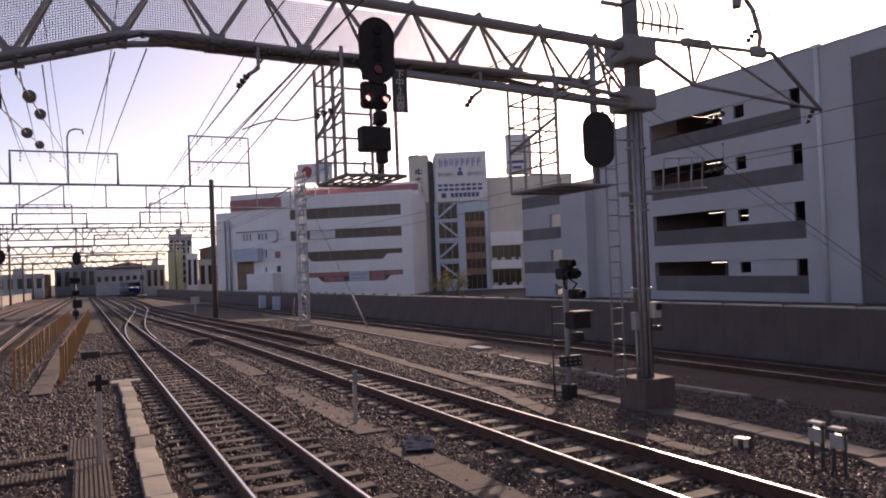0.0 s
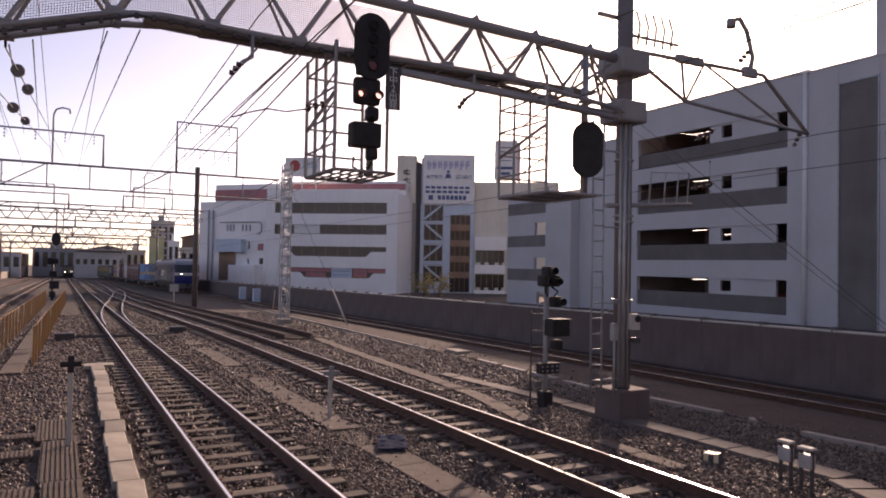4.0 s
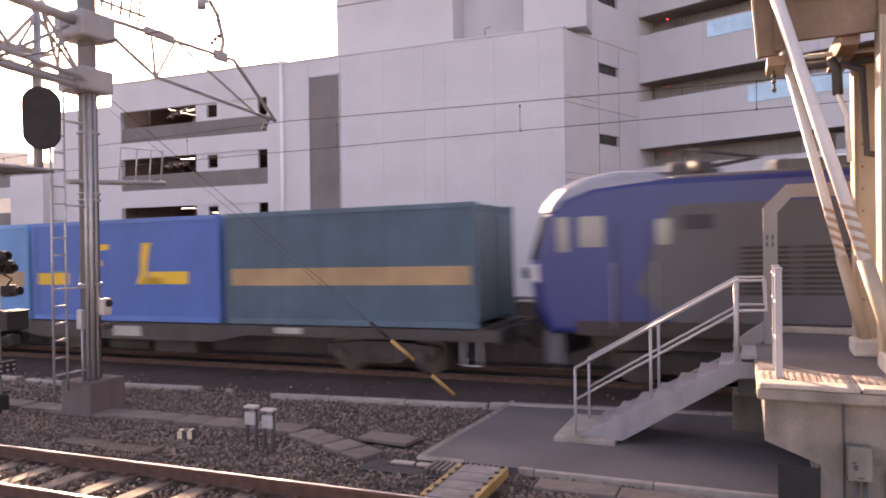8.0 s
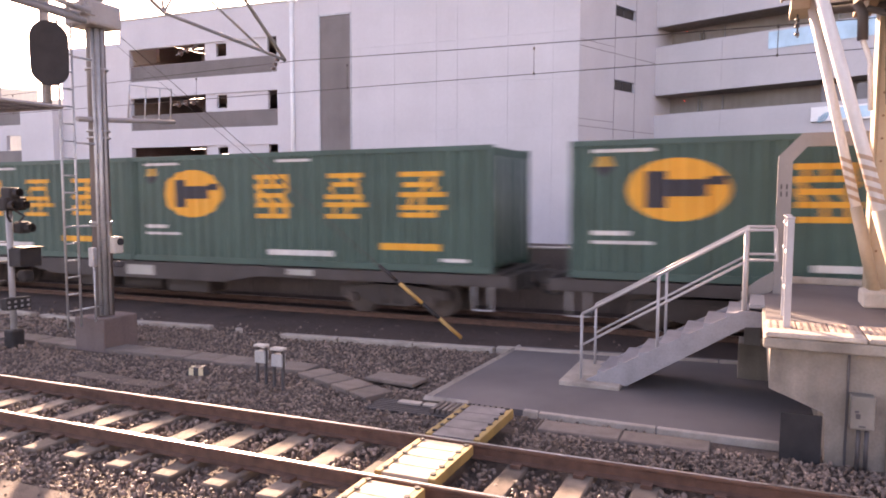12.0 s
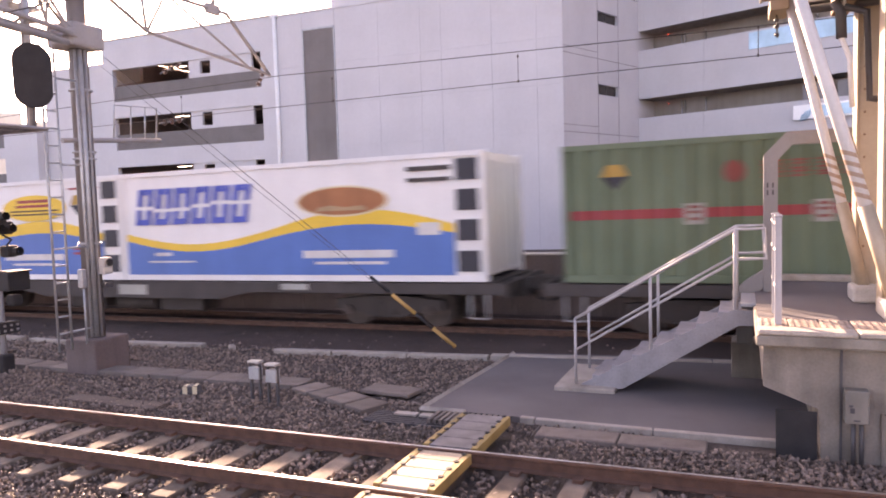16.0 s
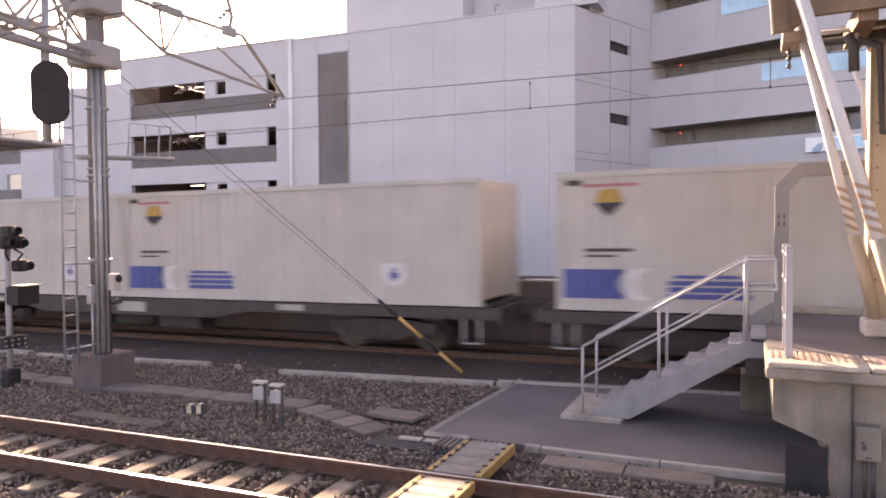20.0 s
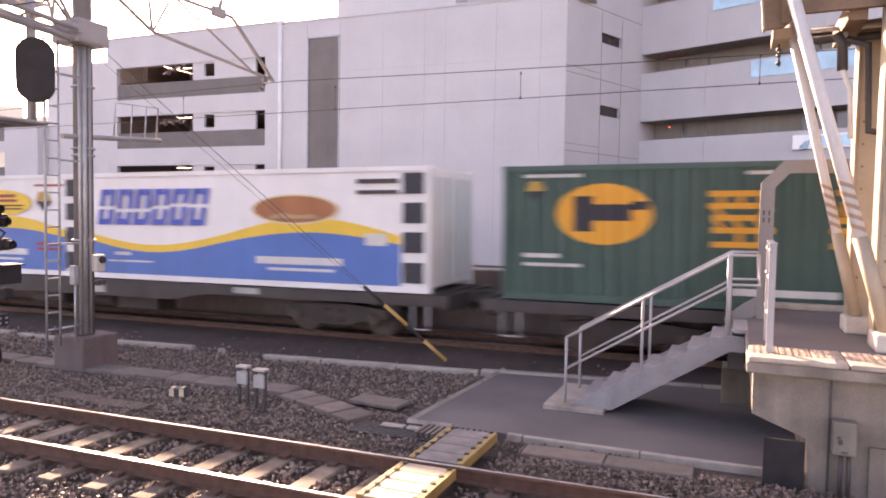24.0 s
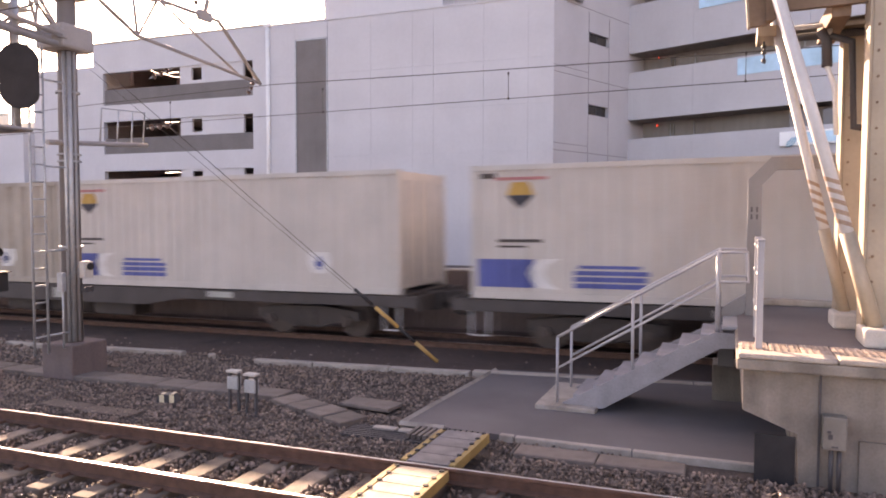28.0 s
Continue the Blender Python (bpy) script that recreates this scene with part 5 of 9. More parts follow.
    # drop brackets for the near wires
    for x0, z0 in ((2.1, 5.72), (5.75, 5.68)):
        b = bmesh.new()
        path_rod(b, [(x0, GY - 0.4, z0), (x0, GY - 0.4, z0 - 0.3), (x0 - 0.14, GY - 0.4, z0 - 0.4)], 0.028, 6)
        insulator_string(b, (x0 - 0.14, GY - 0.4, z0 - 0.38), (x0 - 0.3, GY - 0.4, z0 - 0.6), 3, 0.05)
        part("drop_bracket", b, [MAST_GREY, PORCELAIN], root)
    # foundation
    f = thing("mast_foundation", pose(9.55, GY, gz(GY)), "square concrete mast foundation block", "foundation")
    b = bmesh.new()
    bevelled(b, -0.52, 0.24, -0.36, 0.36, -0.4, 0.36, 0.03)
    part("block", b, CONCRETE_DARK, f)
    part_b = bmesh.new()
    bevelled(part_b, 9.36, 9.56, GY - 0.32, GY - 0.16, 1.36, 1.66, 0.02)
    ob = part("switch_box", part_b, CONCRETE_PALE, root, "pale switch box with a dark dial")
    b = bmesh.new()
    disc(b, (9.48, GY - 0.32, 1.57), (0, -1, 0), 0.065, 0.03, 12)
    part("dial", b, BLACK, ob)
    b = bmesh.new()
    for d in (0, 0.1):
        disc(b, (9.42 + d, GY - 0.22, 1.16), (0, -1, 0), 0.05, 0.1, 10)
    part("small_lamp", b, STEEL_DARK, root)


signal_gantry()

arm = thing("insulated_arm", pose(0, 0, 0), "curved wire arm with an insulator fixed to the hanging cage", "wire arm")
b = bmesh.new()
path_rod(b, [(2.94, GY - 0.4, 4.78), (2.6, GY - 0.4, 4.70), (2.33, GY - 0.4, 4.71), (2.05, GY - 0.4, 4.62), (1.84, GY - 0.4, 4.53)], 0.012, 6)
part("wire", b, WIRE, arm)
b = bmesh.new()
insulator_string(b, (2.85, GY - 0.4, 4.76), (3.22, GY - 0.38, 4.90), 3, 0.06)
part("insulator", b, [MAST_GREY, PORCELAIN], arm)


def oval_signal(name, x, z, w, h, label, turn=0):
    root = thing(name, pose(x, GY - 0.45, z, 0, 0, turn), label, "railway signal")
    b = bmesh.new()
    pts = []
    r = w / 2
    for k in range(24):
        a = 2 * math.pi * k / 24
        pts.append((r * math.cos(a), (h / 2 - r) * (1 if math.sin(a) >= 0 else -1) + r * math.sin(a)))
    prism(b, pts, "y", 0.0, 0.05)
    part("backboard", b, BLACK, root)
    b = bmesh.new()
    bevelled(b, -w * 0.3, w * 0.3, 0.05, 0.28, -h * 0.4, h * 0.4, 0.03)
    part("lamp_housing", b, BLACK, root)
    for k, zz in enumerate(np.linspace(h * 0.3, -h * 0.3, 4) if not turn else ()):
        b = bmesh.new()
        rod(b, (0, 0, zz), (0, -0.04, zz + 0.01), 0.08, 14, caps=False)
        part("visor", b, BLACK, root)
        b = bmesh.new()
        disc(b, (0, -0.004, zz), (0, -1, 0), 0.075, 0.01, 14)
        part("lens", b, RED_DULL if k == 3 else LENS_DARK, root)
    return root


LENS_DARK = glassy("unlit_lens", (0.012, 0.011, 0.012), 0.8)
RED_DULL = glassy("dull_red_lens", (0.16, 0.02, 0.02), 0.15)
oval_signal("colour_light_signal", 3.91, 5.85, 0.58, 1.02, "black oval colour-light signal hung from the gantry")
oval_signal("colour_light_signal", 8.12, 4.66, 0.56, 1.02, "black oval colour-light signal beside the mast", -28)


def hanging_cage(x0, x1, y0, y1, z0, label, sig_x, pitch):
    """An open steel cage under the gantry: uprights on its left side, hoops, raking braces and a grated floor."""
    root = thing("signal_cage", pose(0, 0, 0), label, "signal cage", "hanging signal cages")
    ztop = 5.8
    sides = [(x0, y) for y in np.linspace(y0, y1, 4)] + [(x1, GY - 0.3), (x1, y1)]
    for x, y in sides:
        b = bmesh.new()
        angle(b, (x, y, z0), (x, y, ztop), 0.05)
        part("upright", b, MAST_GREY, root)
    for k, z in enumerate(np.arange(z0 + 0.38, ztop, 0.42)):
        b = bmesh.new()
        rod(b, (x0, y0, z), (x0, y1, z), 0.02, 5)
        part("hoop", b, MAST_GREY, root)
        b = bmesh.new()
        rod(b, (x0, y1, z), (x1, y1, z), 0.02, 5)
        part("hoop", b, MAST_GREY, root)
        if k < 4:
            b = bmesh.new()
            rod(b, (x0, y0 + 0.02, z + 0.22), (x0, (y0 + y1) / 2, z), 0.016, 5)
            part("brace", b, MAST_GREY, root)
    b = bmesh.new()
    angle(b, (x0, y0, z0 + 1.15), (x0, y1, z0 + 0.75), 0.06)
    part("stay", b, MAST_GREY, root)
    for a, c in (((x0, y0), (x1, y0)), ((x0, y1), (x1, y1)), ((x0, y0), (x0, y1)), ((x1, y0), (x1, y1))):
        b = bmesh.new()
        rod(b, (*a, z0), (*c, z0), 0.028, 4)
        part("floor_beam", b, MAST_GREY, root)
    for x in np.arange(x0 + 0.06, x1 - 0.03, pitch):
        b = bmesh.new()
        box(b, x, x + 0.035, y0 + 0.04, y1 - 0.04, z0 - 0.006, z0 + 0.012)
        part("grating_bar", b, STEEL_DARK, root)
    for y in np.linspace(y0 + 0.45, y1 - 0.45, 2):
        b = bmesh.new()
        rod(b, (x0, y, z0 - 0.01), (x1, y, z0 - 0.01), 0.014, 4)
        part("floor_joist", b, MAST_GREY, root)
    b = bmesh.new()
    rod(b, (sig_x, GY - 0.2, z0), (sig_x, GY - 0.2, 6.4), 0.06, 10)
    part("signal_pole", b, GALV, root)


hanging_cage(3.27, 4.24, GY - 0.62, GY + 0.75, 3.9, "galvanised hanging cage below the gantry for a signal", 4.0, 0.15)
hanging_cage(7.0, 8.1, GY - 0.72, GY + 0.75, 3.8, "galvanised hanging cage beside the mast for a signal", 8.25, 0.08)


def lower_heads():
    root = thing("route_indicator", pose(3.87, GY - 0.42, 4.1), "black lower signal heads with two lit pinkish lamps", "railway signal")
    b = bmesh.new()
    bevelled(b, -0.22, 0.22, 0, 0.16, 0.86, 1.28, 0.06)
    part("twin_head", b, BLACK, root)
    for x in (-0.14, 0.14):
        b = bmesh.new()
        rod(b, (x, -0.0, 1.0), (x, -0.12, 1.0), 0.07, 12, caps=False)
        part("visor", b, BLACK, root)
        b = bmesh.new()
        disc(b, (x, -0.004, 1.0), (0, -1, 0), 0.045, 0.01, 12)
        part("lens", b, LAMP_PINK, root, "lit pinkish lamp")
    b = bmesh.new()
    bevelled(b, 0.0, 0.2, 0.0, 0.2, 0.62, 0.84, 0.05)
    part("horn", b, BLACK, root)
    b = bmesh.new()
    bevelled(b, -0.26, 0.22, -0.05, 0.2, 0.2, 0.58, 0.03)
    part("relay_box", b, BLACK, root)
    b = bmesh.new()
    bevelled(b, 0.0, 0.18, -0.02, 0.14, 0.02, 0.22, 0.04)
    part("connector", b, BLACK, root)
    b = bmesh.new()
    path_rod(b, [(-0.18, 0.1, 0.05), (-0.2, 0.1, -0.1), (0.0, 0.1, -0.2), (0.12, 0.1, 0.0)], 0.02, 6)
    part("cable", b, BLACK, root)
    b = bmesh.new()
    path_rod(b, [(-0.06, 0.0, 0.6), (0.04, -0.05, 0.7), (0.14, 0.0, 0.62)], 0.02, 6)
    part("cable", b, BLACK, root)
    pl_ = thing("signal_name_plate", pose(4.27, GY - 0.44, 5.26), "dark vertical name plate with pale characters beside the signal", "sign")
    b = bmesh.new()
    box(b, -0.125, 0.125, 0, 0.02, -0.34, 0.34)
    part("plate", b, STEEL_DARK, pl_)
    for k, ch in enumerate("\u4e0b\u4e2d2\u51fa\u767a"):
        cu = bpy.data.curves.new("character", "FONT")
        cu.body, cu.size, cu.align_x, cu.extrude = ch, 0.15, "CENTER", 0.003
        tmp = bpy.data.objects.new("character", cu)
        bpy.context.scene.collection.objects.link(tmp)
        bpy.context.view_layer.update()
        me = bpy.data.meshes.new_from_object(tmp.evaluated_get(bpy.context.evaluated_depsgraph_get()))
        bpy.data.objects.remove(tmp)
        me.materials.clear()
        me.materials.append(WHITE)
        shared("character", me, pl_, pose(0, -0.003, 0.20 - k * 0.13, 90))


LAMP_PINK = glowing("pink_lamp", (1.0, 0.55, 0.5), 1.2)
lower_heads()


def dwarf_signal():
    root = thing("post_signal", pose(8.76, 12.35, gz(12.35) - 0.25), "dark ground signal post with several lamp heads beside the track", "railway signal")
    b = bmesh.new()
    rod(b, (0, 0, -0.1), (0, 0, 2.7), 0.055, 10)
    part("post", b, GREY_PAINT, root)
    b = bmesh.new()
    bevelled(b, -0.13, 0.13, -0.13, 0.13, -0.15, 0.35, 0.05)
    part("foot", b, BLACK, root)
    up = 0.22   # the heads' lift on the post
    for x, z in ((-0.1, 2.42 + up), (0.12, 2.42 + up), (0.0, 2.6 + up)):
        b = bmesh.new()
        bevelled(b, x - 0.11, x + 0.11, -0.2, 0.06, z - 0.12, z + 0.12, 0.04)
        part("lamp_head", b, BLACK, root)
    for x, z in ((-0.1, 2.4 + up), (0.12, 2.4 + up), (0.0, 2.62 + up)):
        b = bmesh.new()
        rod(b, (x, -0.2, z), (x, -0.32, z + 0.01), 0.075, 12, caps=False)
        part("visor", b, BLACK, root)
        b = bmesh.new()
        disc(b, (x, -0.202, z), (0, -1, 0), 0.06, 0.01, 12)
        part("lens", b, GLASS, root)
    b = bmesh.new()
    bevelled(b, 0.05, 0.3, -0.2, 0.02, 1.88 + up, 2.1 + up, 0.05)
    part("head", b, BLACK, root)
    b = bmesh.new()
    rod(b, (0.2, -0.2, 1.98 + up), (0.2, -0.34, 1.99 + up), 0.08, 12, caps=False)
    part("visor", b, BLACK, root)
    b = bmesh.new()
    bevelled(b, -0.05, 0.38, -0.32, 0.04, 1.28 + up, 1.62 + up, 0.02)
    part("hooded_box", b, BLACK, root)
    b = bmesh.new()
    box(b, -0.02, 0.38, -0.4, -0.02, 1.622 + up, 1.64 + up)
    part("hood", b, BLACK, root)
    b = bmesh.new()
    bevelled(b, 0.1, 0.32, -0.2, 0.02, 0.98 + up, 1.2 + up, 0.06)
    part("head", b, BLACK, root)
    b = bmesh.new()
    bevelled(b, -0.22, 0.26, -0.14, 0.02, 0.5 + up, 0.72 + up, 0.02)
    part("number_box", b, BLACK, root)
    for x in np.linspace(-0.17, 0.2, 4):
        for z in (0.56 + up, 0.65 + up):
            b = bmesh.new()
            box(b, x - 0.025, x + 0.025, -0.146, -0.14, z - 0.02, z + 0.02)
            part("mark", b, GREY_PAINT, root)
    b = bmesh.new()
    rod(b, (-0.3, 0.1, -0.1), (-0.3, 0.1, 2.0), 0.02, 6)
    for z in np.arange(0.2, 2.0, 0.35):
        rod(b, (-0.3, 0.1, z), (0, 0, z), 0.012, 5)
    part("step_ladder", b, STEEL_DARK, root)
    b = bmesh.new()
    path_rod(b, [(0.05, -0.1, 2.3 + up), (0.18, -0.16, 2.2 + up), (0.1, -0.12, 2.08 + up)], 0.022, 6)
    path_rod(b, [(-0.1, -0.1, 2.3 + up), (-0.14, -0.16, 2.2 + up), (-0.04, -0.1, 2.1 + up)], 0.022, 6)
    part("wiring_loom", b, BLACK, root)


dwarf_signal()

# ---- other gantries and masts up the line ----


def lattice_mast(x, y, h, w, mat=GALV):
    root = thing("lattice_mast", pose(x, y, gz(y) - 0.2), "pale lattice steel catenary mast", "catenary mast", "catenary masts")
    b = bmesh.new()
    bevelled(b, -w * 0.8, w * 0.8, -w * 0.8, w * 0.8, -0.3, 0.25, 0.03)
    part("footing", b, CONCRETE, root)
    for sx in (-1, 1):
        for sy in (-1, 1):
            b = bmesh.new()
            angle(b, (sx * w / 2, sy * w / 2, 0), (sx * w / 2, sy * w / 2, h), 0.07)
            part("leg", b, mat, root)
    for sy in (-1, 1):
        for k in range(int(h / 0.5)):
            b = bmesh.new()
            z = k * 0.5
            s = 1 if k % 2 else -1
            rod(b, (s * w / 2, sy * w / 2, z), (-s * w / 2, sy * w / 2, z + 0.5), 0.028, 4)
            part("lacing_bar", b, mat, root)
            b = bmesh.new()
            box(b, -w / 2, w / 2, sy * w / 2 - 0.02, sy * w / 2 + 0.02, z + 0.46, z + 0.54)
            part("batten", b, mat, root)
    return root


lattice_mast(10.1, 36.9, 8.3, 0.42)
lattice_mast(19.5, 122, 11.5, 0.5)
lattice_mast(-11, 122, 11.5, 0.5)


def beam_gantry(y, x0, x1, z_top, z_low, step, label, frames=(), posts=(), r=0.07, heavy=False):
    root = thing("catenary_gantry", pose(0, y, gz(y)), label, "catenary gantry", "catenary gantries")
    b = bmesh.new()
    rod(b, (x0, 0, z_top), (x1, 0, z_top), r, 6)
    part("top_chord", b, MAST_GREY, root)
    b = bmesh.new()
    rod(b, (x0, 0, z_low), (x1, 0, z_low), r * 0.8, 6)
    part("bottom_chord", b, MAST_GREY, root)
    xs = np.arange(x0, x1, step)
    for i, x in enumerate(xs):
        b = bmesh.new()
        if heavy:
            rod(b, (x, 0, z_low if i % 2 else z_top), (min(x + step, x1), 0, z_top if i % 2 else z_low), r * 0.55, 4)
        else:
            rod(b, (x, 0, z_low), (x, 0, z_top), r * 0.5, 4)
            if i % 3 == 1:
                rod(b, (x, 0, z_low), (x + step, 0, z_top), r * 0.5, 4)
        part("web", b, MAST_GREY, root)
    for a, c, h in frames:
        b = bmesh.new()
        path_rod(b, [(a, 0, z_top), (a, 0, z_top + h), (c, 0, z_top + h), (c, 0, z_top)], r * 0.95, 6)
        part("wire_frame", b, MAST_GREY, root)
        for q in np.linspace(a + 0.6, c - 0.6, 4):
            b = bmesh.new()
            insulator_string(b, (q, 0, z_top + h), (q, 0, z_top + h - 0.75), 3, 0.09)
            part("insulator", b, [MAST_GREY, PORCELAIN], root)
    for x in posts:
        b = bmesh.new()
        rod(b, (x, 0, -0.3), (x, 0, z_top + 0.5), 0.19, 8)
        part("post", b, STEEL_BROWN, root, "rust-brown steel post")
    return root


STEEL_BROWN = paint("rust_brown_paint", (0.17, 0.138, 0.122), 0.6, 0.25)
beam_gantry(55, -22, 14.6, 9.6, 8.0, 2.6, "slim steel catenary gantry across the yard",
            [(-4.3, 2.2, 2.2), (7.0, 11.3, 3.7), (7.0, 11.3, 1.8)], (8.5, -14), 0.09)
beam_gantry(84, -24, 13.8, 9.2, 8.3, 2.4, "slim catenary gantry further up the yard", [(-6, -1.0, 2.0), (6.5, 10.5, 2.2)], (13.0, -15), 0.09)
beam_gantry(120, -26, 19.5, 11.4, 9.7, 1.25, "heavy lattice catenary gantry", [(-9, 0.6, 2.2), (8, 14, 2.4)], (), 0.16, True)
beam_gantry(152, -26, 18, 10.4, 9.0, 1.2, "lattice catenary gantry in the distance", [(2, 8, 2.0)], (16.6, -12), 0.2, True)
beam_gantry(185, -28, 18, 9.8, 8.4, 1.2, "lattice catenary gantry in the distance", [(-6, 2, 2.0)], (16.0, -12), 0.22, True)
beam_gantry(220, -28, 18, 9.4, 7.8, 1.4, "hazy lattice catenary gantry far off", [(1, 8, 2.0)], (15.0, -12), 0.26, True)


def hook_lamp(x, y, z):
    root = thing("hook_bracket", pose(x, y, z), "curved steel hook bracket on the gantry", "bracket")
    b = bmesh.new()
    path_rod(b, [(0, 0, 0), (0, 0, 3.2), (0.15, 0, 3.6), (0.5, 0, 3.75), (0.95, 0, 3.7), (1.0, 0, 3.4)], 0.06, 6)
    part("hook", b, MAST_GREY, root)


hook_lamp(-0.9, 55, 9.0)
hook_lamp(7.6, 84, 8.3)


def far_signal(x, y, z, label):
    root = thing("far_signal", pose(x, y, z), label, "railway signal", "far signals")
    b = bmesh.new()
    pts = [(0.62 * math.cos(a), 1.0 * math.sin(a)) for a in np.linspace(0, 2 * math.pi, 16, endpoint=False)]
    prism(b, pts, "y", -0.05, 0.05)
    part("backboard", b, BLACK, root)
    b = bmesh.new()
    rod(b, (0, 0.15, -0.8), (0, 0.15, 4.4), 0.12, 6)
    rod(b, (0, 0.15, 0.9), (0.9, 0.15, 0.9), 0.07, 6)
    rod(b, (0.9, 0.15, 0.86), (0.9, 0.15, 4.4), 0.08, 6)
    part("hanger", b, MAST_GREY, root)


far_signal(-0.9, 119.85, 5.4, "dark oval signal hanging from a far gantry")
far_signal(-10.6, 119.85, 5.9, "dark oval signal hanging at the yard's edge")

# ---- overhead wires ----


def wires():
    def line(name, x, z0, label, y0=-50, y1=250, r=0.008, xf=None):
        b = bmesh.new()
        ys = np.arange(y0, y1 + 1, 8.0)
        pts = [((xf(y) if xf else x), y, gz(y) + z0) for y in ys]
        path_rod(b, pts, r, 5)
        return tagged(part(name, b, WIRE), label, "overhead wire", "overhead wires")

    def messenger(x, zc, zs, label, xf=None, r=0.009):
        b = bmesh.new()
        pts = []
        for y in np.arange(-50, 250, 4.0):
            ph = ((y - GY) % 44.25) / 44.25
            z = zc + (zs - zc) * (4 * (ph - 0.5) ** 2) + 0.35
            pts.append(((xf(y) if xf else x), y, gz(y) + z))
        path_rod(b, pts, r, 5)
        return tagged(part("messenger_wire", b, WIRE), label, "overhead wire", "overhead wires")
    line("contact_wire", TRACK_C, 4.95, "thin contact wire over the freight track", xf=centre_c)
    messenger(TRACK_C, 5.05, 5.35, "sagging messenger wire over the freight track", xf=centre_c)
    line("contact_wire", TRACK_A, 5.0, "thin contact wire over the near track")
    messenger(TRACK_A, 5.1, 5.7, "sagging messenger wire over the near track")
    line("contact_wire", TRACK_B, 5.0, "thin contact wire over the middle track", y1=60)
    messenger(TRACK_B, 5.1, 5.7, "sagging messenger wire over the middle track")
    line("feeder_wire", 12.6, 7.75, "high feeder wire along the line", r=0.013)
    line("feeder_wire", 0.6, 8.6, "high feeder wire along the line", r=0.012)
    line("feeder_wire", -0.9, 9.3, "high feeder wire along the line", r=0.012)
    line("feeder_wire", -2.4, 8.8, "high feeder wire along the line", r=0.012)
    line("feeder_wire", -4.2, 9.6, "high feeder wire along the line", r=0.012)
    for y in (4.22, 8.65, -0.3, -4.8, 13.1, 20.0, 28.0):
        b = bmesh.new()
        rod(b, (centre_c(y), y, gz(y) + 4.95), (centre_c(y), y, gz(y) + 5.48), 0.006, 4)
        disc(b, (centre_c(y), y, gz(y) + 5.44), (0, 0, 1), 0.02, 0.05, 6)
        disc(b, (centre_c(y), y, gz(y) + 4.93), (0, 0, 1), 0.02, 0.05, 6)
        tagged(part("dropper", b, WIRE), "short dropper between the freight track wires", "overhead wire", "wire droppers")
    # slanting stay wires with disc insulators
    spans = [((-0.93, 11.2, 5.29), (-0.1, 54.8, 9.15), (0.0485, 0.104)), ((-1.12, 11.2, 4.83), (-0.74, 54.8, 9.62), (0.1065, 0.199)),
             ((3.94, 11.1, 6.86), (7.77, 55, 9.1), ()), ((3.31, 11.2, 5.85), (9.13, 55, 9.12), ()), ((2.96, 11.2, 5.79), (6.92, 55, 9.09), ()),
             ((2.37, 11.2, 5.82), (5.93, 55, 10.03), ()), ((0.7, 11.2, 5.8), (0.97, 55, 9.68), ()), ((0.28, 11.2, 5.71), (-0.03, 55, 10.34), ()),
             ((-0.62, 11.2, 5.44), (-1.71, 55, 10.74), ()), ((-0.89, 11.2, 5.33), (-2.58, 55, 10.71), ()), ((-1.12, 11.2, 5.05), (-3.53, 55, 10.68), ())]
    for a, c, marks in spans:
        b = bmesh.new()
        a, c = Vector(a), Vector(c)
        rod(b, a, c, 0.02 if a.x > 2 else 0.011, 5)
        if marks:
            path_rod(b, [a, a + Vector((0.0, -0.1, 0.25)), (a.x, GY + 0.32, 5.4)], 0.018, 5)
        for q in marks:
            p = a.lerp(c, q)
            d = (c - a).normalized()
            rod(b, p - d * 0.06, p + d * 0.06, 0.10, 16, 1)
        tagged(part("stay_wire", b, [WIRE, DISC_GREY]), "slanting stay wire with disc insulators" if marks else "slanting overhead cross wire", "overhead wire", "overhead wires")
    # guy wires beside the freight track with striped sleeves
    for a, c, sl in (((9.55, GY, 5.5), (11.87, 4.54, gz(4.54) - 0.24), ((0.803, 0.865), (0.911, 0.972))), ((10.1, 36.9, 6.85), (12.05, 32.5, gz(32.5) - 0.24), ((0.74, 0.97),)), ((10.1, 36.9, 6.5), (11.91, 46.07, gz(46) - 0.24), ((0.78, 0.97),))):
        b = bmesh.new()
        a, c = Vector(a), Vector(c)
        rod(b, a, c, 0.006, 5)
        rod(b, a + Vector((0.25, 0.5, 0)), c, 0.004, 5)
        root = tagged(part("guy_wire", b, WIRE), "steel guy wire with a yellow and black warning sleeve", "guy wire", "guy wires")
        for s0, s1 in sl:
            b = bmesh.new()
            rod(b, a.lerp(c, s0), a.lerp(c, s1), 0.036, 8)
            part("sleeve", b, SLEEVE if len(sl) > 1 else CONCRETE_PALE, root)
        if len(sl) > 1:
            for s0, s1 in ((0.747, 0.796), (0.865, 0.911)):
                b = bmesh.new()
                rod(b, a.lerp(c, s0), a.lerp(c, s1), 0.03, 8)
                part("dark_sleeve", b, BLACK, root)


wires()

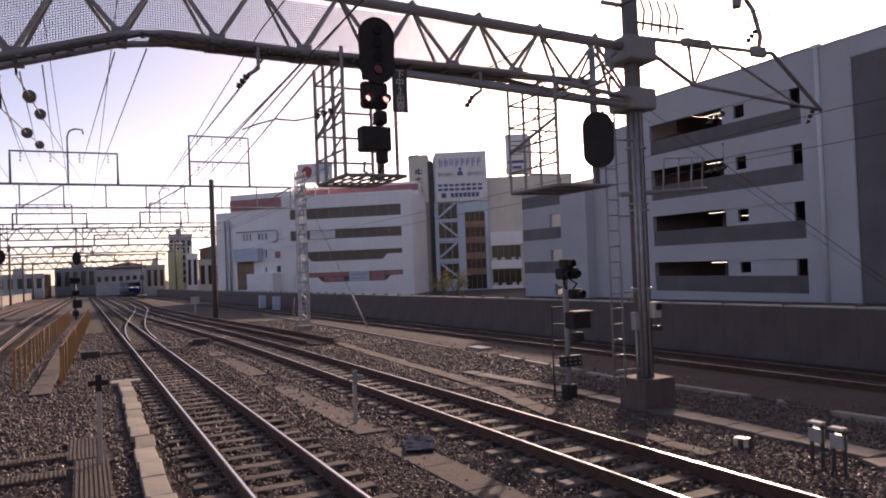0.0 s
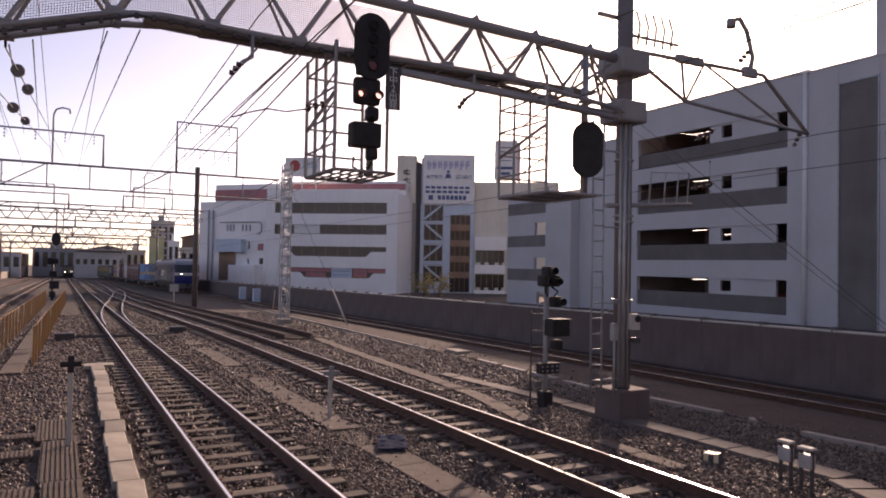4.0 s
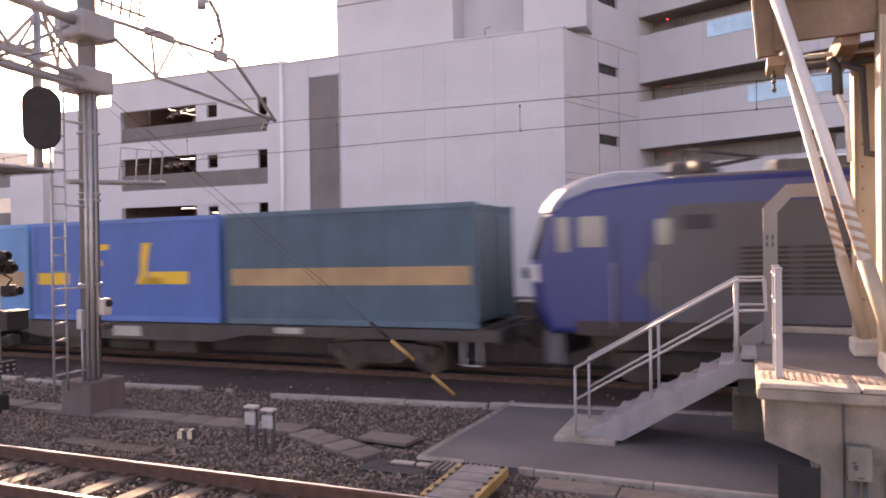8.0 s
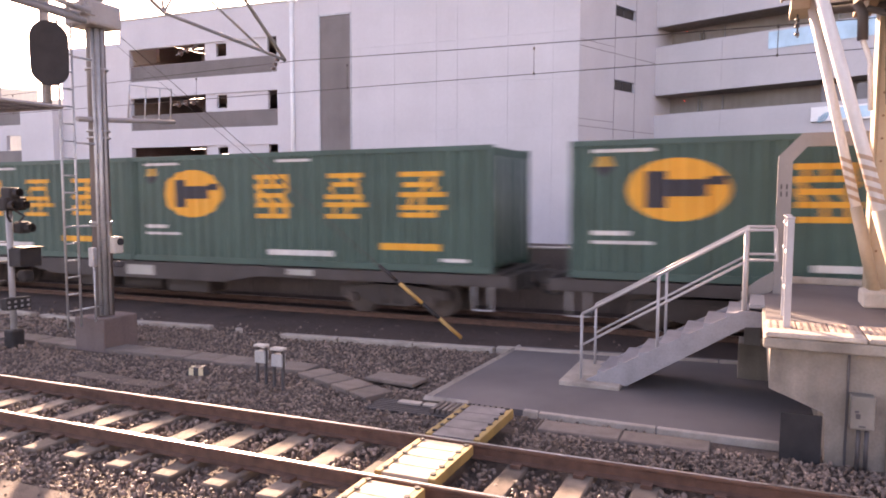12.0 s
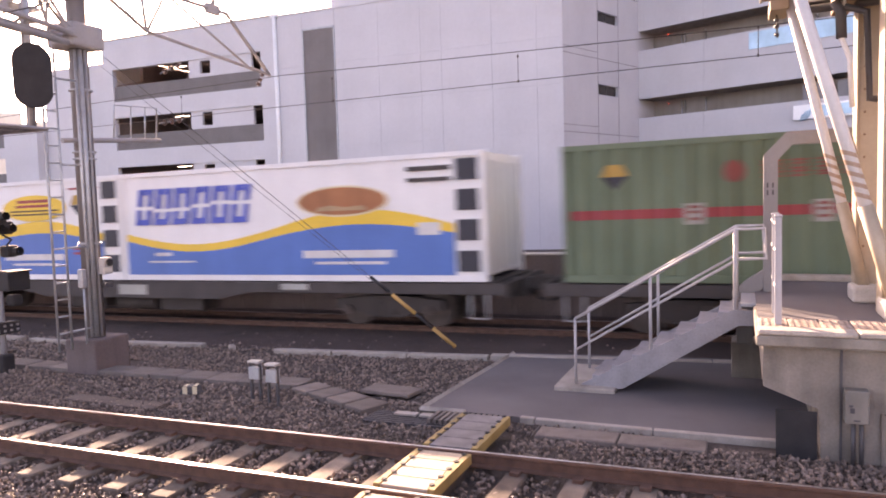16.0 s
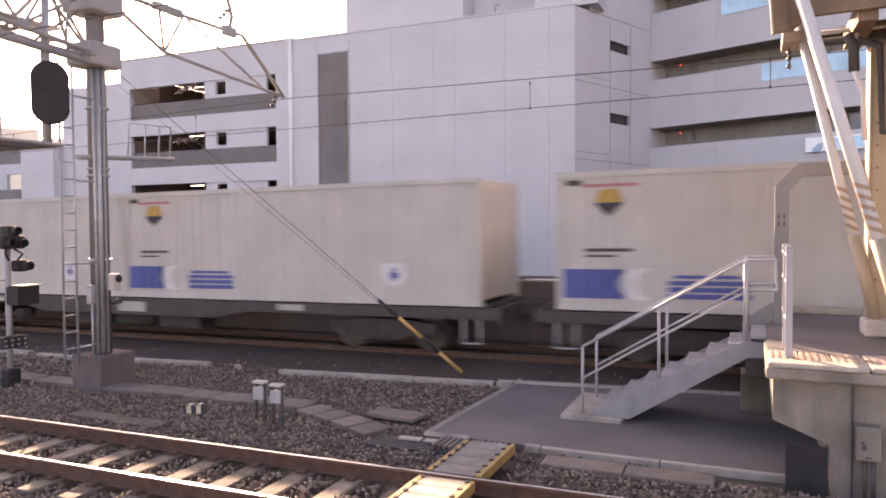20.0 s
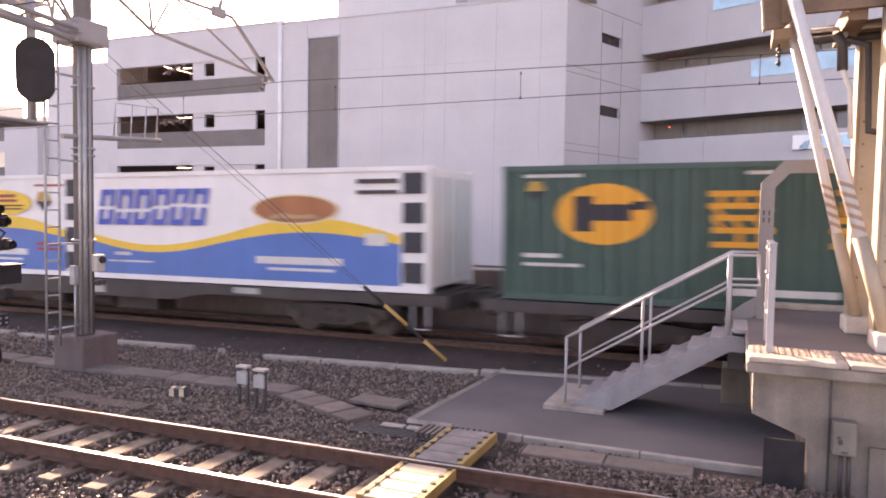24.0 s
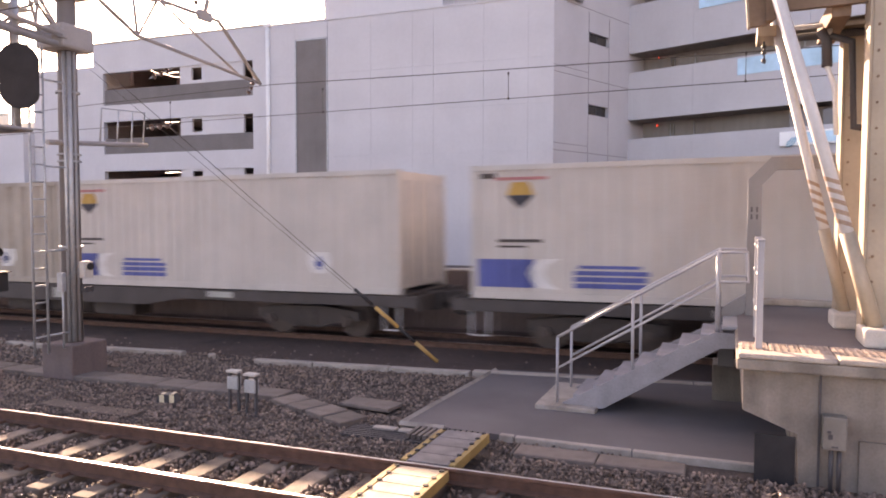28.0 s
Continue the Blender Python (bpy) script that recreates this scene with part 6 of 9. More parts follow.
# ---- the freight train ----
C_GREEN = paint("dark_green_container", (0.035, 0.092, 0.075), 0.5, 0.2)
C_LIME = material("leaf_green_container", ((0.092, 0.132, 0.078), (0.135, 0.185, 0.115)), 0.6, scale=1.1, fine=25, bump=0.05, streak=0.35, grain=0.1)
LETTER_RED = paint("faded_dark_red_lettering", (0.36, 0.09, 0.075), 0.7, 0.3)
C_BEIGE = paint("cream_container", (0.494, 0.452, 0.413), 0.55, 0.13)
C_TAN = material("dusty_tan_container", ((0.265, 0.222, 0.182), (0.40, 0.345, 0.292)), 0.65, scale=1.3, fine=25, bump=0.05, streak=0.45, grain=0.1)
C_SILVER = paint("silver_grey_container", (0.42, 0.40, 0.38), 0.5, 0.18)
C_WHITE = paint("white_container", (0.74, 0.72, 0.71), 0.5, 0.08)
C_BLUE = paint("bright_blue_container", (0.055, 0.165, 0.45), 0.5, 0.14)
C_SKY = paint("sky_blue_container", (0.10, 0.32, 0.60), 0.5, 0.18)
C_ARROW = material("streaked_sky_blue_container", ((0.07, 0.19, 0.36), (0.11, 0.29, 0.52)), 0.55, scale=1.3, fine=25, bump=0.05, streak=1.0, grain=0.1)
M_STREAKED = material("streaked_cream_band", ((0.36, 0.26, 0.14), (0.62, 0.50, 0.32)), 0.6, scale=1.6, fine=25, bump=0.05, streak=0.8, grain=0.1)
C_TEAL = paint("faded_blue_container", (0.07, 0.14, 0.19), 0.55, 0.22)
C_NAVY = paint("indigo_container", (0.042, 0.04, 0.13), 0.5, 0.16)
C_MAROON = paint("maroon_container", (0.135, 0.026, 0.037), 0.55, 0.2)
C_OCHRE = paint("ochre_container", (0.55, 0.33, 0.10), 0.55, 0.2)
C_ROSE = paint("faded_rose_container", (0.38, 0.15, 0.13), 0.55, 0.2)
M_ORANGE = paint("orange_marking", (0.80, 0.36, 0.04), 0.55, 0.1)
M_RUST = paint("rust_orange_emblem", (0.46, 0.17, 0.07), 0.6, 0.25)
M_FADED = paint("faded_orange_band", (0.52, 0.34, 0.19), 0.6, 0.25)
M_YELLOW = paint("yellow_marking", (0.80, 0.50, 0.06), 0.55, 0.08)
M_BLUE = paint("blue_marking", (0.05, 0.09, 0.42), 0.5, 0.08)
M_INK = paint("dull_blue_marking", (0.075, 0.105, 0.33), 0.6, 0.25)
M_FADED_INK = paint("faded_blue_marking", (0.125, 0.135, 0.225), 0.7, 0.3)
M_RED = paint("red_marking", (0.37, 0.045, 0.05), 0.55, 0.2)
M_CREAM = paint("cream_band", (0.70, 0.58, 0.38), 0.55, 0.12)
M_GREEN = paint("green_panel", (0.02, 0.33, 0.22), 0.5, 0.1)
M_PALE = paint("pale_marking", (0.66, 0.64, 0.62), 0.55, 0.2)
M_DUSTY = paint("dusty_pale_marking", (0.43, 0.42, 0.38), 0.6, 0.25)
HAZARD_YELLOW = paint("faded_hazard_yellow", (0.52, 0.30, 0.07), 0.6, 0.2)
M_DARK = paint("dark_marking", (0.03, 0.03, 0.04), 0.6, 0.1)
L_BLUE = paint("loco_blue", (0.018, 0.03, 0.15), 0.35, 0.08)
L_PALE = paint("loco_silver_cab_roof", (0.27, 0.285, 0.33), 0.35, 0.08)
L_GREY = paint("loco_grey", (0.09, 0.085, 0.092), 0.6, 0.1)
L_ROOF = paint("loco_roof_grey", (0.15, 0.135, 0.13), 0.55, 0.2)
UNDER = paint("underframe_grime", (0.062, 0.046, 0.040), 0.8, 0.3)
SLATE = paint("wagon_slate", (0.075, 0.061, 0.057), 0.75, 0.3)
WHEEL = material("wheel_steel", ((0.06, 0.045, 0.04), (0.12, 0.09, 0.08)), 0.6, 0.6, scale=6, fine=40, bump=0.1)
HEADLAMP = glowing("headlamp", (1.0, 0.97, 0.9), 8.0)
WINDSCREEN = glassy("windscreen", (0.03, 0.035, 0.04), 0.06)
# Pale base colour stands for the bright reflection in the cab side windows.
CAB_GLASS = glassy("cab_glass_bright_reflection", (0.22, 0.22, 0.22), 0.05)

HALF = 1.225


FOLDS = {}   # the ribs of each corrugated container: spacing, rise, depth of the troughs


def corrugate(b, L, ribs, depth, trough):
    """Presses flat markings into the folds of a corrugated side."""
    n = int((L - 0.3) / ribs)
    w = (L - 0.3) / n
    lo, hi = min(v.co.y for v in b.verts), max(v.co.y for v in b.verts)
    for k in range(n):
        for q in (0.12, 0.3, 0.7, 0.88):
            y = 0.15 + (k + q) * w
            if lo < y < hi:
                bmesh.ops.bisect_plane(b, geom=b.verts[:] + b.edges[:] + b.faces[:], plane_co=(0, y, 0), plane_no=(0, 1, 0))
    for v in b.verts:
        q = ((v.co.y - 0.15) / w) % 1.0
        rise = min(1.0, max(0.0, (min(q, 1 - q) - 0.12) / 0.18)) if 0.15 < v.co.y < L - 0.15 else 0.0
        lift = -v.co.x - HALF - 0.022
        v.co.x = -(HALF - 0.012 - trough + rise * (depth + 0.012 + trough) + lift)


def flat(parent, name, L, shapes, mat, lift=0.012, label=""):
    """Markings on the side towards the platforms. shapes: outlines of (u, z), u from the rear end."""
    single = len(shapes) <= 12
    one = name[:-1] if name.endswith("s") else name
    folds = FOLDS.get(parent.name)

    def close(b):
        if folds:
            corrugate(b, L, *folds)
        bmesh.ops.recalc_face_normals(b, faces=b.faces[:])
        return part(one, b, mat, parent, label)
    b = bmesh.new()
    for pts in shapes:
        vs = [[b.verts.new((-(HALF + 0.022 + d), L - u, z)) for u, z in pts] for d in (0, lift)]
        b.faces.new(vs[1])
        n = len(pts)
        for i in range(n):
            b.faces.new((vs[0][i], vs[0][(i + 1) % n], vs[1][(i + 1) % n], vs[1][i]))
        if single:
            close(b)
            b = bmesh.new()
    if single:
        b.free()
    else:
        close(b)["kind"] = "stuff"


def rect(u0, u1, z0, z1, lean=0.0):
    return [(u0, z0), (u1, z0), (u1 + lean, z1), (u0 + lean, z1)]


def oval(u, z, a, c, n=28):
    return [(u + a * math.cos(2 * math.pi * k / n), z + c * math.sin(2 * math.pi * k / n)) for k in range(n)]


def glyph(u, z, s, seed):
    """A blocky mark that stands in for one character of withheld writing."""
    r = random.Random(seed * 7 + 1)
    w = s * 0.1
    low = [r.uniform(0.0, 0.05), r.uniform(0.2, 0.26), r.uniform(0.42, 0.48), r.uniform(0.66, 0.7), 0.88]
    out = [rect(u + s * r.choice((0.0, 0.06, 0.14)), u + s * r.choice((0.82, 0.92, 1.0)), z + s * q, z + s * q + w) for q in low]
    left, right = r.uniform(0.08, 0.25), r.uniform(0.65, 0.85)
    for q0, q1 in zip(low, low[1:]):
        for at in r.sample((left, 0.45, right), r.choice((2, 2, 3))):
            out.append(rect(u + s * at, u + s * at + w, z + s * q0 + w, z + s * q1, r.choice((-0.08, 0.0, 0.0, 0.08)) * s))
    return out


def container_body(root, L, H, mat, ribs=0.28, end_mat=None, rib_depth=0.02, frame_mat=None, trough=0.025):
    if ribs:
        FOLDS[root.name] = (ribs, rib_depth, trough)
    b = bmesh.new()
    side = [(0.03, 0.0), (L - 0.03, 0.0)]
    if ribs:
        n = int((L - 0.3) / ribs)
        w = (L - 0.3) / n
        side = [(0.03, 0.0)]
        for k in range(n):
            y = 0.15 + k * w
            side += [(y + w * 0.12, 0.0), (y + w * 0.3, rib_depth + 0.012 + trough), (y + w * 0.7, rib_depth + 0.012 + trough), (y + w * 0.88, 0.0)]
        side.append((L - 0.03, 0.0))
    base = HALF - 0.012 - (trough if ribs else 0)
    outline = [(base + d, q) for q, d in side] + [(-base - d, q) for q, d in side[::-1]]
    prism(b, outline, "z", 0.1, H - 0.03)
    part("body", b, mat, root)
    fm = frame_mat or mat
    for s in (-1, 1):
        for y in (0.0, L - 0.12):
            b = bmesh.new()
            bevelled(b, *sorted((s * HALF - s * 0.12, s * (HALF + 0.03))), y, y + 0.12, 0.0, H, 0.012, segments=1)
            part("corner_post", b, fm, root)
        b = bmesh.new()
        box(b, *sorted((s * (HALF - 0.08), s * (HALF + 0.027))), 0.12, L - 0.12, 0.0, 0.13)
        part("bottom_rail", b, fm, root)
        b = bmesh.new()
        box(b, *sorted((s * (HALF - 0.08), s * (HALF + 0.027))), 0.12, L - 0.12, H - 0.1, H)
        part("top_rail", b, fm, root)
    for y in (-0.004, L - 0.166):
        for x in (-HALF - 0.036, HALF - 0.134):
            for z in (-0.004, H - 0.116):
                b = bmesh.new()
                bevelled(b, x, x + 0.17, y, y + 0.17, z, z + 0.12, 0.012, segments=1)
                part("corner_casting", b, end_mat or fm, root)
    for x0, x1 in ((-HALF + 0.13, -0.006), (0.006, HALF - 0.13)):
        b = bmesh.new()
        box(b, x0, x1, 0.004, 0.028, 0.13, H - 0.11)
        part("end_door", b, end_mat or mat, root)
    for x in (-0.9, -0.35, 0.35, 0.9):
        b = bmesh.new()
        rod(b, (x, -0.012, 0.2), (x, -0.012, H - 0.2), 0.02, 6)
        part("door_bar", b, GALV, root)


def hazard(root, L, u, z, s=0.27):
    flat(root, "hazard_mark_top", L, [[(u - s, z), (u + s, z), (u + s * 0.55, z + s * 0.9), (u - s * 0.55, z + s * 0.9)]], HAZARD_YELLOW)
    flat(root, "hazard_mark_bottom", L, [[(u - s, z - 0.004), (u, z - s), (u + s, z - 0.004)]], M_DARK)


def new_container(label, group, m=None):
    return thing("freight_container", m or pose(0, 0, -50), label, "container", group)


def make_yamato(label, silver=False):
    L, H = 9.41, 2.52
    r = new_container(label, "long containers")
    container_body(r, L, H, C_SILVER if silver else C_GREEN, 0.29)
    if silver:
        flat(r, "panel", L, [rect(4.15, 9.28, 1.27, 2.08)], M_GREEN)
        flat(r, "stripe", L, [rect(4.15, 9.28, 1.07, 1.23)], M_ORANGE)
        flat(r, "emblem", L, [oval(1.9, 1.58, 0.76, 0.52)], M_ORANGE)
        flat(r, "emblem_mark", L, [rect(1.45, 1.75, 1.35, 1.85), rect(1.75, 2.3, 1.5, 1.75)], M_DARK, 0.018)
        flat(r, "lettering", L, [q for k, u in enumerate((5.1, 6.45, 7.8)) for q in glyph(u, 1.36, 0.62, k)], M_ORANGE, 0.018)
        flat(r, "label_bars", L, [rect(4.0, 5.5, 0.24, 0.34), rect(0.9, 1.7, 0.62, 0.68)], M_PALE)
        hazard(r, L, 0.65, 1.98, 0.24)
    else:
        flat(r, "emblem", L, [oval(1.9, 1.62, 0.88, 0.56)], M_ORANGE)
        flat(r, "emblem_mark", L, [rect(1.35, 1.72, 1.3, 1.95), rect(1.72, 2.4, 1.5, 1.8), rect(2.4, 2.7, 1.7, 1.85)], M_DARK, 0.018)
        flat(r, "lettering", L, [q for k, u in enumerate((3.7, 5.6, 7.4)) for q in glyph(u, 1.05, 1.0, k)], M_ORANGE)
        flat(r, "small_lettering", L, [rect(6.9, 8.3, 0.42, 0.56)], M_ORANGE)
        flat(r, "label_bars", L, [rect(4.05, 5.75, 0.24, 0.36), rect(0.4, 1.1, 0.8, 0.88), rect(0.4, 1.5, 0.64, 0.7), rect(0.4, 1.5, 2.3, 2.36), rect(8.3, 8.9, 0.2, 0.27), rect(4.3, 5.2, 2.3, 2.36)], M_PALE)
        hazard(r, L, 0.62, 2.05, 0.2)
    return r


def make_lime(label):
    L, H = 9.41, 2.52
    r = new_container(label, "long containers")
    container_body(r, L, H, C_LIME, 0.36, rib_depth=0.02, trough=0.03)
    flat(r, "red_band", L, [rect(0.12, L - 0.12, 1.15, 1.32)], M_RED)
    flat(r, "band_plate", L, [rect(u, u + 0.32, 1.03, 1.40) for u in (2.15, 4.15, 6.05, 7.9)], M_DUSTY, 0.02)
    flat(r, "plate_mark", L, [rect(u + 0.07, u + 0.25, z, z + 0.05) for u in (2.15, 4.15, 6.05, 7.9) for z in (1.1, 1.22, 1.31)], LETTER_RED, 0.026)
    flat(r, "lettering", L, [q for k in range(9) for q in glyph(3.4 + k * 0.4, 1.78, 0.3, k)], LETTER_RED)
    flat(r, "emblem", L, [oval(2.95, 1.92, 0.17, 0.19)], LETTER_RED)
    flat(r, "label_bars", L, [rect(6.0, 7.05, 0.50, 0.58), rect(7.2, 8.3, 0.50, 0.58), rect(6.2, 7.9, 0.40, 0.44)], M_DUSTY)
    hazard(r, L, 0.95, 1.92, 0.24)
    return r


def make_wave(label, sunset=False):
    """White and blue refrigerated container with a yellow wave and an open machinery end."""
    L, H = 9.41, 2.58
    r = new_container(label, "long containers")
    container_body(r, L, H, C_WHITE, 0, end_mat=C_WHITE)
    us = np.linspace(0.13, 8.75, 24)
    swell = lambda u: math.sin((u - 4.4) / 8.8 * 2 * math.pi)
    wave = lambda u: 1.06 + 0.30 * swell(u)
    half = lambda u: 0.085 + 0.07 * max(0.0, swell(u))
    blue, yel = [], []
    for a, c in zip(us, us[1:]):
        blue.append([(a, 0.13), (c, 0.13), (c, wave(c) - half(c)), (a, wave(a) - half(a))])
        yel.append([(a, wave(a) - half(a)), (c, wave(c) - half(c)), (c, wave(c) + half(c)), (a, wave(a) + half(a))])
    flat(r, "blue_field", L, blue, C_BLUE)
    flat(r, "yellow_wave", L, yel, M_YELLOW)
    # withheld company name: slanted blue strokes
    strokes = []
    for k in range(6):
        u = 0.42 + k * 0.57
        gap = 1.74 - 0.07 * math.sin(k * 1.1)
        strokes += [rect(u, u + 0.15, 1.32, gap - 0.05, 0.07), rect(u + 0.32, u + 0.47, 1.32, gap - 0.05, 0.07), rect(u + 0.15, u + 0.32, 1.32, 1.46, 0.03),
                    rect(u + 0.09, u + 0.24, gap + 0.03, 2.18, 0.07), rect(u + 0.41, u + 0.56, gap + 0.03, 2.18, 0.07), rect(u + 0.26, u + 0.43, 2.04, 2.18, 0.02)]
    flat(r, "brand_shapes", L, strokes, M_BLUE)
    if sunset:
        flat(r, "emblem_rim", L, [oval(6.2, 1.70, 1.12, 0.33)], M_CREAM, 0.018)
        flat(r, "emblem", L, [oval(6.2, 1.70, 1.06, 0.29)], M_RUST, 0.022)
        flat(r, "emblem_ground", L, [[(5.55, 1.50), (6.85, 1.50), (6.7, 1.60), (6.3, 1.57), (5.9, 1.62), (5.65, 1.58)]], M_FADED, 0.026)
        flat(r, "owner_bars", L, [rect(7.75, 8.7, 2.24, 2.33), rect(7.75, 8.7, 2.02, 2.10)], SLATE, 0.018)
        flat(r, "white_label", L, [rect(7.95, 8.45, 0.95, 1.2)], M_PALE, 0.026)
    else:
        flat(r, "emblem", L, [oval(6.4, 1.86, 1.16, 0.34)], M_YELLOW, 0.018)
        flat(r, "emblem_bars", L, [rect(5.8, 7.0, 2.0, 2.08), rect(5.75, 7.05, 1.88, 1.95)], M_RED, 0.024)
        flat(r, "emblem_lines", L, [rect(5.5, 7.3, 1.77, 1.81), rect(5.55, 7.25, 1.68, 1.72)], SLATE, 0.024)
        flat(r, "red_bars", L, [rect(7.75, 8.6, 0.76, 0.84), rect(7.75, 8.6, 0.64, 0.7), rect(7.7, 8.7, 2.28, 2.33)], M_RED, 0.02)
        hazard(r, L, 8.0, 1.9, 0.27)
    flat(r, "label_bars", L, [rect(5.2, 7.4, 0.5, 0.66), rect(5.5, 7.2, 0.36, 0.42), rect(1.0, 1.5, 0.58, 0.66), rect(0.8, 2.2, 0.42, 0.46)], M_PALE, 0.02)
    # open machinery recess at the leading end: dark panels, its shade put into the colour
    for z in (0.2, 0.82, 1.42, 2.02):
        b = bmesh.new()
        box(b, -HALF - 0.03, -HALF - 0.006, 0.14, 0.6, z, z + 0.42)
        part("machinery_recess", b, M_DARK, r, "dark panel painting a shaded machinery recess")
    return r


def make_express(label):
    L, H = 9.41, 2.5
    r = new_container(label, "long containers")
    container_body(r, L, H, C_SILVER, 0.3)
    flat(r, "emblem", L, [oval(1.68, 1.18, 0.38, 0.4)], M_RED)
    flat(r, "emblem_bars", L, [rect(1.43, 1.93, 1.3, 1.36), rect(1.43, 1.93, 1.0, 1.06), rect(1.65, 1.71, 1.0, 1.36)], M_PALE, 0.018)
    grey = paint("slate_blue_lettering", (0.085, 0.10, 0.145), 0.65)
    strokes = []
    for k in range(13):
        if k == 6:
            continue
        u = 2.15 + k * 0.478
        strokes += [rect(u, u + 0.11, 0.84, 1.52), rect(u + 0.11, u + 0.34, 1.38, 1.52), rect(u + 0.23, u + 0.34, 0.84 + 0.3 * (k % 2), 1.38)]
        if k % 3 == 0:
            strokes.append(rect(u + 0.11, u + 0.34, 0.84, 0.97))
    flat(r, "brand_shapes", L, strokes, grey)
    flat(r, "vent_boards", L, [rect(3.0, 4.0, 1.95, 2.3), rect(5.1, 6.1, 1.95, 2.3)], C_SILVER, 0.03)
    flat(r, "label_bars", L, [rect(7.4, 8.9, 0.32, 0.4), rect(0.3, 0.7, 2.1, 2.2)], grey)
    return r


def make_cream(label, mat=C_BEIGE):
    L, H = 9.41, 2.55
    r = new_container(label, "long containers")
    container_body(r, L, H, mat, 0.26 if mat is C_BEIGE else 0.5, rib_depth=0.014 if mat is C_BEIGE else 0.026, trough=0.012 if mat is C_BEIGE else 0.045)
    flat(r, "blue_box", L, [rect(0.12, 1.25, 0.22, 0.76)], M_INK if mat is C_BEIGE else M_FADED_INK)
    flat(r, "blue_line", L, [rect(2.0, 3.35, 0.24, 0.33), rect(2.0, 3.3, 0.36, 0.45), rect(2.0, 3.35, 0.48, 0.56), rect(2.1, 3.2, 0.60, 0.66)], M_INK if mat is C_BEIGE else M_FADED_INK)
    flat(r, "moon_mark", L, [[(1.33, 0.22), (1.72, 0.20), (1.5, 0.34), (1.42, 0.5), (1.5, 0.66), (1.75, 0.78), (1.33, 0.76), (1.16, 0.62), (1.12, 0.5), (1.16, 0.36)]], M_PALE)
    flat(r, "label_bars", L, [rect(0.55, 1.4, 1.08, 1.14), rect(0.55, 1.1, 0.98, 1.02), rect(0.2, 0.5, 2.3, 2.4)], SLATE)
    flat(r, "red_bars", L, [rect(0.5, 1.5, 2.26, 2.32)], STRIPE_RED)
    flat(r, "shield", L, [[(7.35, 0.4), (7.65, 0.4), (7.8, 0.62), (7.75, 0.85), (7.25, 0.85), (7.2, 0.62)]], M_PALE)
    flat(r, "shield_mark", L, [rect(7.4, 7.62, 0.55, 0.66), rect(7.46, 7.56, 0.48, 0.76)], M_INK if mat is C_BEIGE else M_FADED_INK, 0.018)
    hazard(r, L, 0.98, 1.98, 0.27)
    return r


def make_arrow(label):
    L, H = 9.41, 2.5
    r = new_container(label, "long containers")
    container_body(r, L, H, C_ARROW, 0.44, rib_depth=0.026, trough=0.045)
    for k, u in enumerate((2.7, 3.95, 5.0)):
        w = 0.95 if k < 2 else 1.0
        flat(r, "chevron", L, [[(u, 1.34), (u + 0.9, 2.4), (u + 0.9 + w * 0.9, 2.4), (u + w, 1.34)], [(u, 1.34), (u + w, 1.34), (u + 0.5 + w, 0.12), (u + 0.5, 0.12)]], M_STREAKED)
    flat(r, "brand_shapes", L, [rect(7.65, 7.8, 1.6, 2.22, 0.12), rect(7.8, 8.2, 2.1, 2.22, 0.1), rect(7.75, 8.1, 1.85, 1.96), rect(8.3, 8.45, 1.6, 2.22, 0.12), rect(8.4, 8.7, 1.6, 1.72)], M_YELLOW)
    return r


def make_plain31(label, mat):
    L, H = 9.41, 2.52
    r = new_container(label, "long containers")
    container_body(r, L, H, mat, 0.3)
    flat(r, "label_bars", L, [rect(0.5, 1.5, 2.1, 2.18), rect(4.0, 5.4, 0.3, 0.4)], M_PALE)
    flat(r, "lettering", L, [q for k in range(4) for q in glyph(2.6 + k * 1.1, 1.2, 0.7, k + 40)], M_PALE)
    return r


